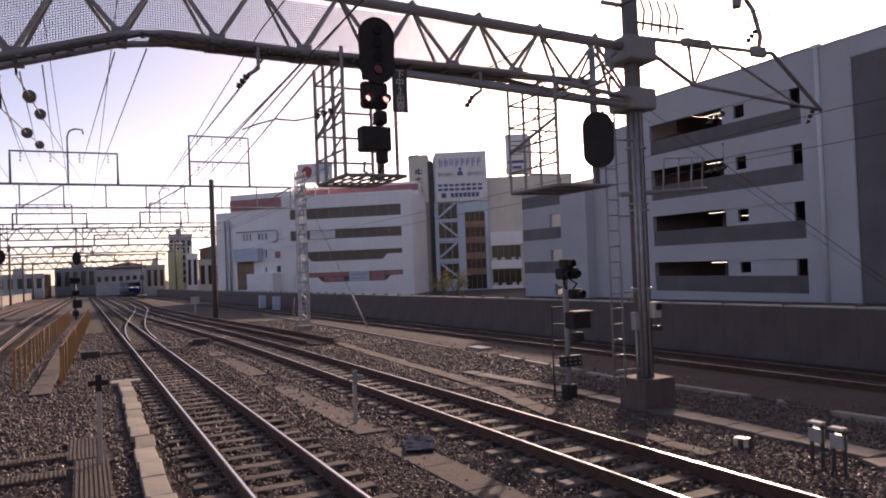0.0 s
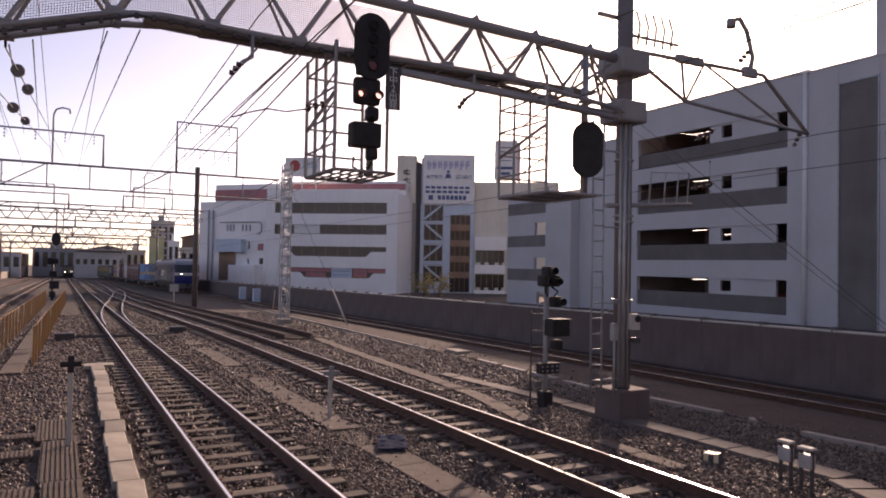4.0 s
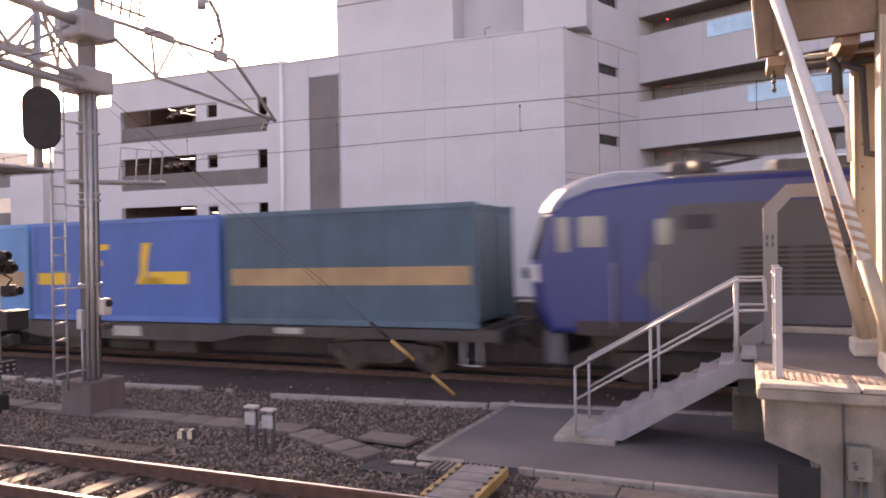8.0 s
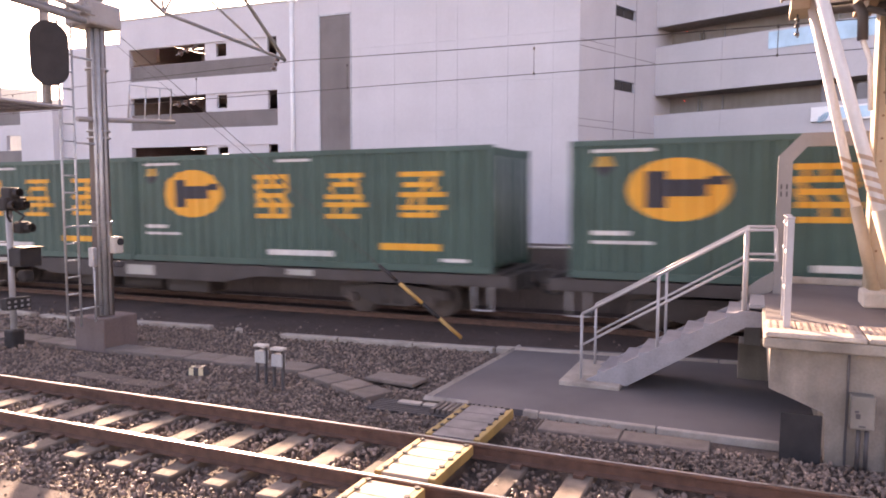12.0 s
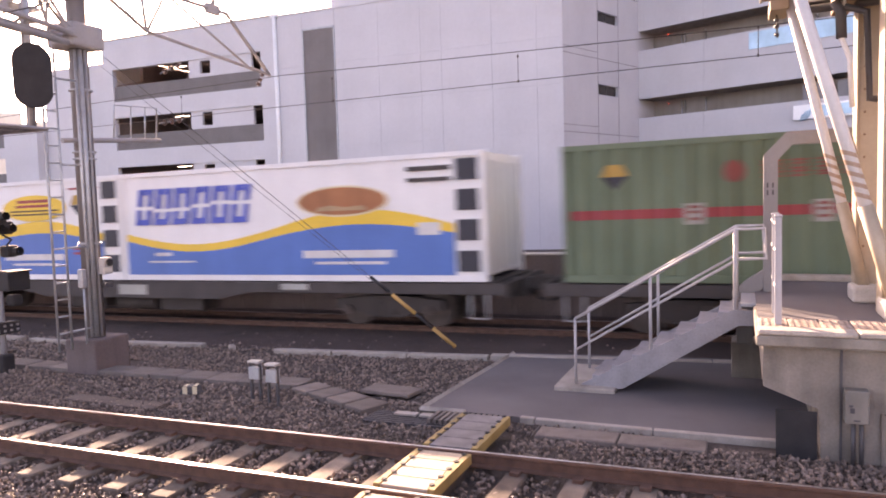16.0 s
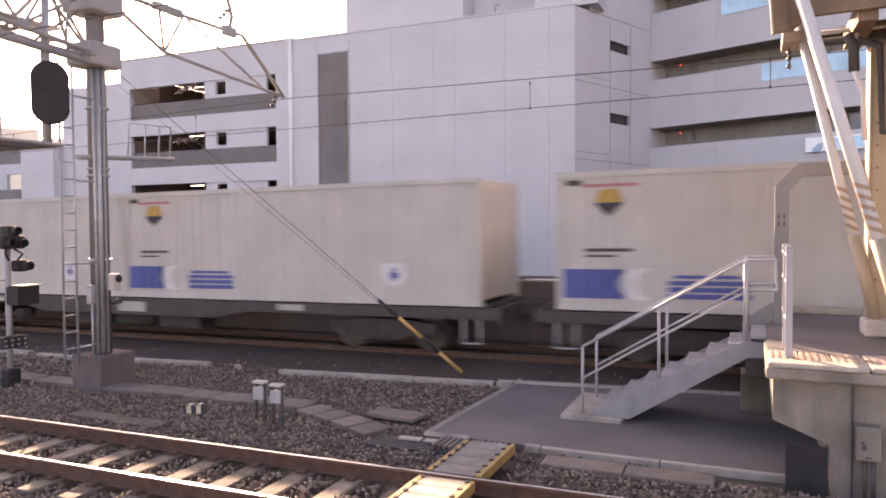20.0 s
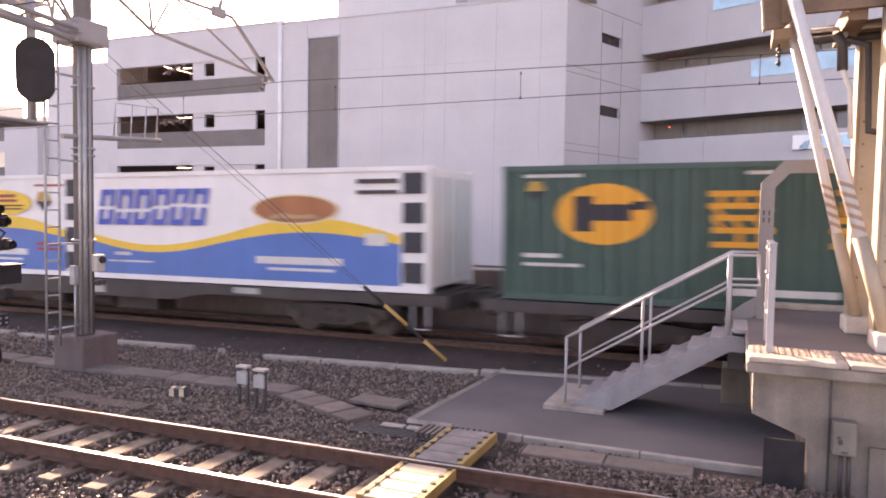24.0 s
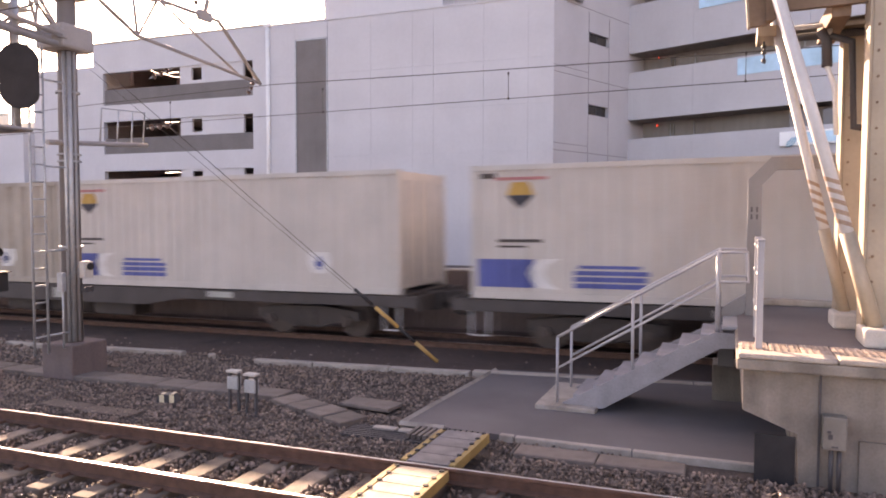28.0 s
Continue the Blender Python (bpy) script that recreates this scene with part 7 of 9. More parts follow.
def make_twenty(label, mat, kind):
    L, H = 6.1, 2.5
    r = new_container(label, "twenty-foot containers")
    container_body(r, L, H, mat, 0.2 if kind in ("band", "letters") else 0.26)
    if kind == "band":
        flat(r, "orange_band", L, [rect(0.12, L - 0.12, 0.86, 1.24)], M_FADED)
    if kind == "letters":
        flat(r, "orange_band", L, [rect(0.2, 1.3, 0.9, 1.2), rect(4.0, 5.2, 0.9, 1.2)], M_YELLOW)
        flat(r, "brand_shapes", L, [rect(1.7, 1.95, 0.9, 1.9, 0.2), rect(1.95, 2.6, 1.75, 1.9, 0.1), rect(1.85, 2.4, 1.35, 1.5), rect(3.6, 3.85, 0.9, 1.9, 0.2), rect(3.8, 4.4, 0.9, 1.05)], M_YELLOW)
    if kind == "ochre":
        flat(r, "dark_band", L, [rect(0.1, L - 0.1, 0.82, 1.22)], M_BLUE)
        flat(r, "lettering", L, [q for k, (u, s) in enumerate(((1.5, 0.34), (1.9, 0.34), (2.3, 0.34), (3.3, 0.44), (3.85, 0.44), (4.5, 0.5))) for q in glyph(u, 1.55, s, k + 9)], M_BLUE)
        flat(r, "emblem", L, [oval(1.0, 1.75, 0.3, 0.26)], STRIPE_RED)
    if kind == "navy":
        flat(r, "cream_bands", L, [rect(0.5, L - 0.25, 1.08, 1.28), rect(0.5, L - 0.25, 0.8, 1.0)], M_CREAM)
        flat(r, "lettering", L, [q for k in range(4) for q in glyph(2.2 + k * 0.52, 1.5, 0.4, k + 20)] + [q for q in glyph(4.9, 1.5, 0.5, 3)], M_PALE)
        flat(r, "emblem", L, [[(0.9, 1.45), (1.7, 1.45), (1.3, 1.95)]], STRIPE_RED)
        flat(r, "label_bars", L, [rect(4.5, 5.4, 0.62, 0.7), rect(4.5, 5.5, 0.48, 0.53)], M_PALE)
    return r


def make_twelve(label, kind):
    L, H = 3.68, 2.48
    r = new_container(label, "twelve-foot containers")
    if kind == "maroon":
        container_body(r, L, H, C_MAROON, 0)
        for s in (-1, 1):
            for y in (0.95, 1.84, 2.73):
                b = bmesh.new()
                box(b, *sorted((s * (HALF - 0.02), s * (HALF + 0.012))), y - 0.02, y + 0.02, 0.14, H - 0.12)
                part("door_post", b, C_MAROON, r)
            for z in (0.55, 1.75):
                b = bmesh.new()
                rod(b, (s * (HALF + 0.02), 0.2, z), (s * (HALF + 0.02), L - 0.2, z), 0.018, 6)
                part("door_bar", b, C_MAROON, r)
        flat(r, "white_line", L, [rect(0.2, L - 0.2, 1.17, 1.22)], M_PALE)
        flat(r, "brand_shapes", L, [rect(1.05, 1.35, 1.58, 1.8, 0.05), rect(1.3, 1.75, 1.58, 2.1, 0.12), rect(1.85, 2.2, 1.58, 2.1, 0.12), rect(2.28, 2.55, 1.58, 2.1, 0.12), rect(1.4, 2.75, 2.0, 2.12, 0.02)], M_PALE)
        flat(r, "label_bars", L, [rect(0.3, 0.9, 0.7, 0.8), rect(2.6, 3.4, 0.8, 0.9), rect(1.4, 1.9, 0.3, 0.34), rect(2.2, 2.4, 0.5, 0.6)], M_PALE)
    else:
        container_body(r, L, H, C_WHITE, 0)
        for s in (-1, 1):
            for y in (0.5, 1.0, 1.5, 2.0, 2.5, 3.1):
                b = bmesh.new()
                rod(b, (s * (HALF + 0.015), y, 0.15), (s * (HALF + 0.015), y, H - 0.15), 0.02, 6)
                part("door_bar", b, C_WHITE, r)
            for z in (0.5, 1.2, 1.9):
                b = bmesh.new()
                box(b, *sorted((s * HALF, s * (HALF + 0.03))), 1.3, 1.7, z, z + 0.05)
                part("door_catch", b, C_WHITE, r)
        flat(r, "red_panel", L, [rect(2.2, 2.6, 0.2, 1.35), rect(2.2, 2.6, 2.0, 2.3)], M_RED)
        flat(r, "emblem", L, [oval(2.4, 1.78, 0.16, 0.16)], M_BLUE)
        flat(r, "brand_shapes", L, [rect(0.3, 0.5, 1.75, 2.1, 0.08), rect(0.6, 0.8, 1.75, 2.1, 0.08), rect(0.9, 1.1, 1.75, 2.1, 0.08), rect(0.4, 1.2, 1.58, 1.66)], STRIPE_RED)
        flat(r, "diamond", L, [[(0.25, 1.05), (0.5, 0.8), (0.75, 1.05), (0.5, 1.3)]], M_DARK)
    return r


def bogie(parent, y, wheelbase=1.9, r=0.41):
    b = bmesh.new()
    for s in (-1, 1):
        x0, x1 = sorted((s * 0.92, s * 1.06))
        prism(b, [(y - wheelbase / 2 - 0.35, 0.42), (y - wheelbase / 2 + 0.2, 0.38), (y - 0.35, 0.25), (y + 0.35, 0.25), (y + wheelbase / 2 - 0.2, 0.38), (y + wheelbase / 2 + 0.35, 0.42),
                  (y + wheelbase / 2 + 0.3, 0.62), (y + 0.4, 0.7), (y - 0.4, 0.7), (y - wheelbase / 2 - 0.3, 0.62)], "x", x0, x1)
        for q in (-0.16, 0.16):
            rod(b, (s * 1.0, y + q, 0.3), (s * 1.0, y + q, 0.6), 0.09, 8)
    box(b, -0.9, 0.9, y - 0.25, y + 0.25, 0.35, 0.66)
    bg = part("bogie", b, UNDER, parent, "dark steel bogie")
    for d in (-wheelbase / 2, wheelbase / 2):
        b = bmesh.new()
        for s in (-1, 1):
            rod(b, (s * 0.52, y + d, r), (s * 0.64, y + d, r), r, 24)
            rod(b, (s * 0.49, y + d, r), (s * 0.52, y + d, r), r + 0.03, 24)
            rod(b, (s * 1.06, y + d, r), (s * 1.14, y + d, r), 0.11, 10)
        rod(b, (-0.6, y + d, r), (0.6, y + d, r), 0.08, 8)
        part("wheelset", b, WHEEL, bg)


def make_wagon():
    r = thing("container_wagon", pose(0, 0, -50), "dark slate flat container wagon with grimy bogies", "railway wagon", "container wagons")
    for s in (-1, 1):
        b = bmesh.new()
        prism(b, [(0.4, 0.78), (6.4, 0.78), (7.4, 0.60), (13.0, 0.60), (14.0, 0.78), (20.0, 0.78), (20.0, 1.0), (0.4, 1.0)], "x", *sorted((s * 1.16, s * 1.3)))
        part("side_sill", b, SLATE, r)
    b = bmesh.new()
    box(b, -0.25, 0.25, 0.3, 20.1, 0.62, 0.98)
    for y in np.arange(0.5, 20.1, 1.63):
        box(b, -1.16, 1.16, y - 0.06, y + 0.06, 0.82, 0.985)
    part("centre_frame", b, SLATE, r)
    for y in (0.36, 19.98):
        b = bmesh.new()
        box(b, -1.29, 1.29, y, y + 0.06, 0.7, 1.02)
        part("end_beam", b, SLATE, r)
    for y in (0.0, 20.4):
        d = 0.4 if y == 0 else -0.4
        b = bmesh.new()
        box(b, -0.12, 0.12, *sorted((y + d * 0.36, y + d)), 0.78, 1.0)
        part("coupler", b, UNDER, r)
        b = bmesh.new()
        bevelled(b, -0.17, 0.17, *sorted((y, y + d * 0.35)), 0.74, 1.04, 0.03)
        part("knuckle", b, UNDER, r)
        b = bmesh.new()
        path_rod(b, [(0.4, y + d, 0.75), (0.44, y + d * 0.5, 0.5), (0.45, y + d * 0.1, 0.45)], 0.03, 6)
        part("brake_hose", b, BLACK, r)
    for y in (3.1, 17.3):
        bogie(r, y)
    b = bmesh.new()
    bevelled(b, -1.1, -0.5, 8.0, 9.3, 0.28, 0.62, 0.03)
    part("brake_box", b, UNDER, r)
    b = bmesh.new()
    bevelled(b, -1.05, -0.4, 11.2, 12.4, 0.3, 0.6, 0.03)
    part("brake_box", b, UNDER, r)
    b = bmesh.new()
    rod(b, (-0.8, 9.6, 0.42), (-0.8, 10.9, 0.42), 0.17, 12)
    part("air_tank", b, UNDER, r)
    for y0, y1, z0, z1 in ((9.5, 10.4, 0.68, 0.92), (4.9, 5.6, 0.84, 0.97), (14.6, 15.2, 0.83, 0.96)):
        b = bmesh.new()
        box(b, -1.312, -1.3, y0, y1, z0, z1)
        part("name_plate", b, M_DUSTY, r)
    for y0 in (0.8, 19.3):
        b = bmesh.new()
        path_rod(b, [(-1.27, y0, 0.78), (-1.27, y0, 0.3), (-1.27, y0 + 0.35, 0.3), (-1.27, y0 + 0.35, 0.78)], 0.018, 6)
        part("foot_step", b, M_PALE, r)
    for y in (0.75, 3.9, 7.0, 10.2, 13.4, 16.5, 19.65):
        b = bmesh.new()
        box(b, -1.32, 1.32, y - 0.12, y + 0.12, 0.99, 1.03)
        part("bolster", b, UNDER, r)
    return r


def make_loco():
    r = thing("electric_locomotive", pose(0, 0, -50), "blue and grey electric freight locomotive with lit headlamps", "locomotive")
    Ln = 18.2
    pink = paint("pink_marking", (0.55, 0.08, 0.2), 0.5)
    prof = [(0.45, 1.0), (0.24, 1.4), (0.1, 2.22), (0.16, 2.36), (0.46, 3.22), (0.7, 3.48), (1.4, 3.68), (2.5, 3.76)]
    full = prof + [(Ln - y, z) for y, z in prof[::-1]]

    def taper(b, columns=(-0.95, 0.0, 0.95)):
        """Rakes the cab fronts back towards the sides."""
        for x in columns:
            bmesh.ops.bisect_plane(b, geom=b.verts[:] + b.edges[:] + b.faces[:], plane_co=(x, 0, 0), plane_no=(1, 0, 0))
        for v in b.verts:
            d = min(v.co.y, Ln - v.co.y)
            if d < 2.6:
                v.co.y += (1 if v.co.y < Ln / 2 else -1) * 0.5 * (1 - d / 2.6) * (abs(v.co.x) / 1.43) ** 2
    b = bmesh.new()
    prism(b, full, "x", -1.43, 1.43)
    bmesh.ops.bevel(b, geom=[e for e in b.edges if abs(abs(e.verts[0].co.x) - 1.43) < 1e-4 and abs(e.verts[0].co.x - e.verts[1].co.x) < 1e-4], offset=0.12, segments=3, affect="EDGES", profile=0.5)
    taper(b)
    part("body", b, L_BLUE, r)
    for s in (-1, 1):
        b = bmesh.new()
        prism(b, [(3.2, 1.25), (15.2, 1.25), (15.8, 1.8), (15.2, 3.28), (2.6, 3.28), (2.2, 2.6)] if s < 0 else [(3.0, 1.25), (15.0, 1.25), (16.0, 2.6), (15.6, 3.2), (3.0, 3.2), (2.4, 1.8)], "x", *sorted((s * 1.425, s * 1.442)))
        part("grey_side_panel", b, L_GREY, r, "grey body side panel")
        b = bmesh.new()
        box(b, *sorted((s * 1.42, s * 1.436)), 1.3, Ln - 1.3, 0.98, 1.246)
        part("sill_skirt", b, UNDER, r)
        x0, x1 = sorted((s * 1.44, s * 1.455))

        def strip(name, mat, y0, y1, z0, z1):
            a, c = (y0, y1) if s < 0 else (Ln - y1, Ln - y0)
            b = bmesh.new()
            box(b, x0, x1, a, c, z0, z1)
            part(name, b, mat, r)
        for y0, y1, z0, z1 in ((10.72, 11.42, 1.84, 2.16), (10.72, 11.12, 2.22, 2.6), (9.78, 10.6, 1.84, 2.16), (9.78, 10.6, 2.22, 2.6), (9.32, 9.64, 1.84, 2.16), (8.95, 9.64, 2.22, 2.6), (6.75, 11.4, 1.50, 1.56)):
            strip("white_marking", M_PALE, y0, y1, z0, z1)
        strip("pink_mark", pink, 8.05, 8.6, 1.98, 2.3)
        strip("pink_mark", pink, 8.2, 8.5, 2.304, 2.42)
        for k in range(2):
            for z in (1.95, 2.15, 2.35):
                strip("grey_mark", M_PALE, 7.25 + k * 0.42, 7.58 + k * 0.42, z, z + 0.06)
        strip("grey_mark", M_PALE, 7.2, 8.7, 1.82, 1.86)
        for z in np.arange(1.72, 2.55, 0.085):
            strip("louvre", UNDER, 12.4, 13.2, z, z + 0.05)
            strip("louvre", UNDER, 13.3, 14.1, z, z + 0.05)
        for y0, y1, z0, z1 in ((4.5, 5.6, 2.72, 3.15), (4.5, 5.6, 2.12, 2.62), (2.75, 4.0, 2.25, 3.15), (6.2, 6.7, 2.85, 3.1), (9.8, 10.2, 2.95, 3.1), (14.5, 15.0, 2.85, 3.1)):
            strip("side_grille", M_DARK, y0, y1, z0, z1)
        for y0, y1, z0, z1 in ((0.98, 1.22, 2.5, 3.14), (Ln - 1.22, Ln - 0.98, 2.5, 3.14), (1.4, 1.85, 2.58, 3.14), (Ln - 1.85, Ln - 1.4, 2.58, 3.14), (2.25, 2.45, 2.6, 3.05), (Ln - 3.0, Ln - 2.75, 2.6, 3.05)):
            strip("cab_side_window", CAB_GLASS, y0, y1, z0, z1)
        for y0 in (2.05, Ln - 2.65):
            strip("door_seam", M_DARK, y0, y0 + 0.03, 1.05, 3.0)
            strip("door_seam", M_DARK, y0 + 0.57, y0 + 0.6, 1.05, 3.0)
        for y0 in (2.0, 2.72, Ln - 2.0, Ln - 2.72):
            b = bmesh.new()
            rod(b, (s * 1.49, y0, 1.1), (s * 1.49, y0, 2.3), 0.016, 6)
            part("grab_rail", b, RAIL_GREY, r)
    for end in (0, 1):
        f = (lambda y: y) if end == 0 else (lambda y: Ln - y)
        b = bmesh.new()
        prism(b, [(f(0.155), 2.36), (f(0.445), 3.18), (f(0.41), 3.19), (f(0.115), 2.37)], "x", -1.36, 1.36)
        taper(b)
        part("windscreen", b, WINDSCREEN, r)
        b = bmesh.new()
        prism(b, [(f(0.10), 1.96), (f(0.06), 2.24), (f(0.1), 2.28), (f(0.4), 2.28), (f(0.4), 1.94), (f(0.2), 1.94)], "x", -1.4, 1.4)
        taper(b)
        part("white_front_band", b, M_PALE, r)
        for x in (-0.72, 0.72):
            b = bmesh.new()
            bevelled(b, x - 0.17, x + 0.17, *sorted((f(0.17), f(0.4))), 2.0, 2.21, 0.015)
            part("lamp_housing", b, M_DARK, r)
            b = bmesh.new()
            disc(b, (x, f(0.17), 2.10), (0, -1 if end == 0 else 1, 0), 0.058, 0.05, 16)
            part("headlamp", b, HEADLAMP if end == 0 else GLASS, r, "lit headlamp" if end == 0 else "")
        b = bmesh.new()
        bevelled(b, -1.2, 1.2, *sorted((f(0.4), f(0.8))), 0.38, 1.0, 0.05)
        taper(b)
        part("skirt", b, L_GREY, r)
        b = bmesh.new()
        box(b, -0.14, 0.14, *sorted((f(0.0 if end == 0 else 0.26), f(0.6))), 0.76, 1.0)
        part("coupler", b, UNDER, r)
        b = bmesh.new()
        prism(b, [(f(0.40), 3.26), (f(0.52), 3.46), (f(0.78), 3.68), (f(1.25), 3.86), (f(1.9), 3.95), (f(2.6), 3.93), (f(2.95), 3.8), (f(2.95), 3.45), (f(0.9), 3.3)], "x", -1.41, 1.41)
        bmesh.ops.bevel(b, geom=[e for e in b.edges if abs(abs(e.verts[0].co.x) - 1.41) < 1e-4 and abs(e.verts[0].co.x - e.verts[1].co.x) < 1e-4 and min(e.verts[0].co.z, e.verts[1].co.z) > 3.4], offset=0.22, segments=3, affect="EDGES", profile=0.5)
        taper(b)
        part("cab_roof", b, L_PALE, r)
    # roof gear
    b = bmesh.new()
    bevelled(b, -1.37, 1.37, 3.0, 15.2, 3.57, 3.8, 0.05)
    bevelled(b, -1.15, 1.15, 4.6, 13.6, 3.75, 3.99, 0.06)
    part("roof_housing", b, L_ROOF, r)
    for y in np.arange(5.0, 13.8, 1.2):
        b = bmesh.new()
        box(b, -1.16, 1.16, y, y + 0.05, 3.74, 4.0)
        part("roof_seam", b, UNDER, r)
    for y0 in (2.9, 14.5):
        b = bmesh.new()
        bevelled(b, -0.5, 0.7, y0, y0 + 0.8, 3.76, 4.12, 0.05)
        part("roof_box", b, STEEL_DARK, r)
        for x in (-0.8, 0.9):
            b = bmesh.new()
            rod(b, (x, y0 + 0.3, 3.74), (x, y0 + 0.3, 4.1), 0.08, 10)
            part("roof_insulator", b, PORCELAIN, r)
    for s in (-1, 1):
        b = bmesh.new()
        rod(b, (s * 1.40, 2.9, 3.58), (s * 1.40, 15.3, 3.58), 0.03, 6)
        part("roof_rail", b, L_PALE, r)
    for y0, d in ((3.3, 1), (14.9, -1)):
        b = bmesh.new()
        box(b, -0.7, 0.7, y0 - 0.5, y0 + 0.7, 3.86, 3.93)
        pan = part("pantograph", b, STEEL_DARK, r, "dark single-arm pantograph")
        up = 1.0 if d > 0 else 0.42   # the leading one is raised to the wire
        for name_, a, c, rr in (("lower_arm", (0, y0 - d * 0.3, 3.95), (0, y0 + d * 1.15, 3.95 + 0.52 * up), 0.04), ("upper_arm", (0, y0 + d * 1.15, 3.95 + 0.52 * up), (0, y0 - d * 0.1, 3.95 + 1.05 * up), 0.03),
                                ("contact_strip", (-0.75, y0 - d * 0.2, 3.96 + 1.05 * up), (0.75, y0 - d * 0.2, 3.96 + 1.05 * up), 0.03), ("contact_strip", (-0.75, y0 + d * 0.1, 3.96 + 1.05 * up), (0.75, y0 + d * 0.1, 3.96 + 1.05 * up), 0.03)):
            b = bmesh.new()
            rod(b, a, c, rr, 6)
            part(name_, b, STEEL_DARK, pan)
        for s in (-0.6, 0.6):
            for q in (-0.4, 0.6):
                b = bmesh.new()
                rod(b, (s, y0 + q, 3.7), (s, y0 + q, 3.88), 0.07, 8)
                part("insulator", b, PORCELAIN, pan)
    for y in (3.4, 9.1, 14.8):
        bogie(r, y, 2.2, 0.52)
    b = bmesh.new()
    box(b, -1.25, 1.25, 1.6, 16.6, 0.72, 1.0)
    bevelled(b, -1.2, 1.2, 5.4, 7.1, 0.35, 0.8, 0.05)
    bevelled(b, -1.2, 1.2, 11.1, 12.8, 0.35, 0.8, 0.05)
    part("underframe", b, UNDER, r)
    return r


LOCO = make_loco()
WAGONS = [make_wagon()]
WAGONS += [copy_thing(WAGONS[0], pose(0, 0, -50)) for k in range(25)]

KINDS = {
    "band1": lambda: make_twenty("faded teal-blue twenty-foot container with an orange band", C_TEAL, "band"),
    "letters": lambda: make_twenty("bright blue twenty-foot container with yellow shapes", C_BLUE, "letters"),
    "band2": lambda: make_twenty("blue twenty-foot container with an orange band", C_SKY, "band"),
    "ochre": lambda: make_twenty("ochre twenty-foot container with a dark blue band", C_OCHRE, "ochre"),
    "navy": lambda: make_twenty("indigo twenty-foot container with two cream bands", C_NAVY, "navy"),
    "maroon": lambda: make_twelve("maroon twelve-foot container with white block markings", "maroon"),
    "white": lambda: make_twelve("white twelve-foot container with red panels and door bars", "white"),
    "green": lambda: make_yamato("dark green long container with orange oval and block letters"),
    "silver": lambda: make_yamato("silver long container with green panel and orange oval", True),
    "rose": lambda: make_plain31("faded rose-red ribbed long container", C_ROSE),
    "lime": lambda: make_lime("leaf-green ribbed long container with a red band"),
    "wave": lambda: make_wave("white and blue refrigerated container with a yellow wave"),
    "sunset": lambda: make_wave("white and blue refrigerated container with an orange-brown oval", True),
    "tan": lambda: make_cream("dusty tan ribbed long container with blue boxes", C_TAN),
    "express": lambda: make_express("silver-grey long container with dark block lettering"),
    "cream": lambda: make_cream("cream ribbed long container with blue boxes and hazard mark"),
    "arrow": lambda: make_arrow("sky-blue long container with cream chevrons"),
}
# what each wagon carries, from the front: kinds, and where each starts behind the wagon's front
LOADS = [("band1", "letters", "band2"), ("maroon",) * 5, ("white", "maroon", None, "maroon", "white"), ("ochre", None, "navy"),
         ("green", "green"), ("green", "green"), ("rose", "rose"), ("lime", "lime"), ("lime", "lime"), ("lime", "lime"), ("sunset", "wave"),
         ("lime", "lime"), ("lime", "lime"), ("tan", "express"), ("tan", "cream"), ("cream", "cream"), ("silver", "green"),
         ("green", "green"), ("green", "green"), ("green", "green"), ("sunset", "wave"), ("wave", "wave"), ("tan", "express"),
         ("tan", "arrow"), ("cream", "cream"), ("cream", "tan")]
STARTS = {2: (0.78, 10.24), 3: (0.85, 7.15, 13.45), 5: (0.75, 4.53, 8.31, 12.09, 15.87)}
SPECIAL = {2: (0.3, 4.05, 8.31, 11.95, 15.85), 3: (1.6, 7.15, 13.6)}
masters = {}
CARGO = []
for k, load in enumerate(LOADS):
    starts = SPECIAL.get(k, STARTS[len(load)])
    for kind, off in zip(load, starts):
        if kind is None:
            continue
        if kind not in masters:
            masters[kind] = ob = KINDS[kind]()
        else:
            ob = copy_thing(masters[kind], pose(0, 0, -50))
        CARGO.append((ob, k, off))

# ---- commuter train far up the line ----


def commuter():
    r = thing("commuter_train", pose(1.8, 255, gz(255), TILT), "distant commuter train with two lit headlamps", "train")
    b = bmesh.new()
    bevelled(b, -1.4, 1.4, 0, 19, 0.9, 3.6, 0.2)
    part("body", b, STEEL_DARK, r)
    b = bmesh.new()
    bevelled(b, -1.2, 1.2, -0.04, 0.05, 2.0, 3.1, 0.05)
    part("front_window", b, WINDSCREEN, r)
    for x in (-0.85, 0.85):
        b = bmesh.new()
        disc(b, (x, -0.02, 1.5), (0, -1, 0), 0.1, 0.03, 12)
        part("headlamp", b, HEADLAMP, r, "lit headlamp")
    b = bmesh.new()
    box(b, -1.2, 1.2, 0.6, 18, 0.3, 0.9)
    part("underframe", b, UNDER, r)
    return r


COMMUTER = commuter()

# ---- small things on the ground ----


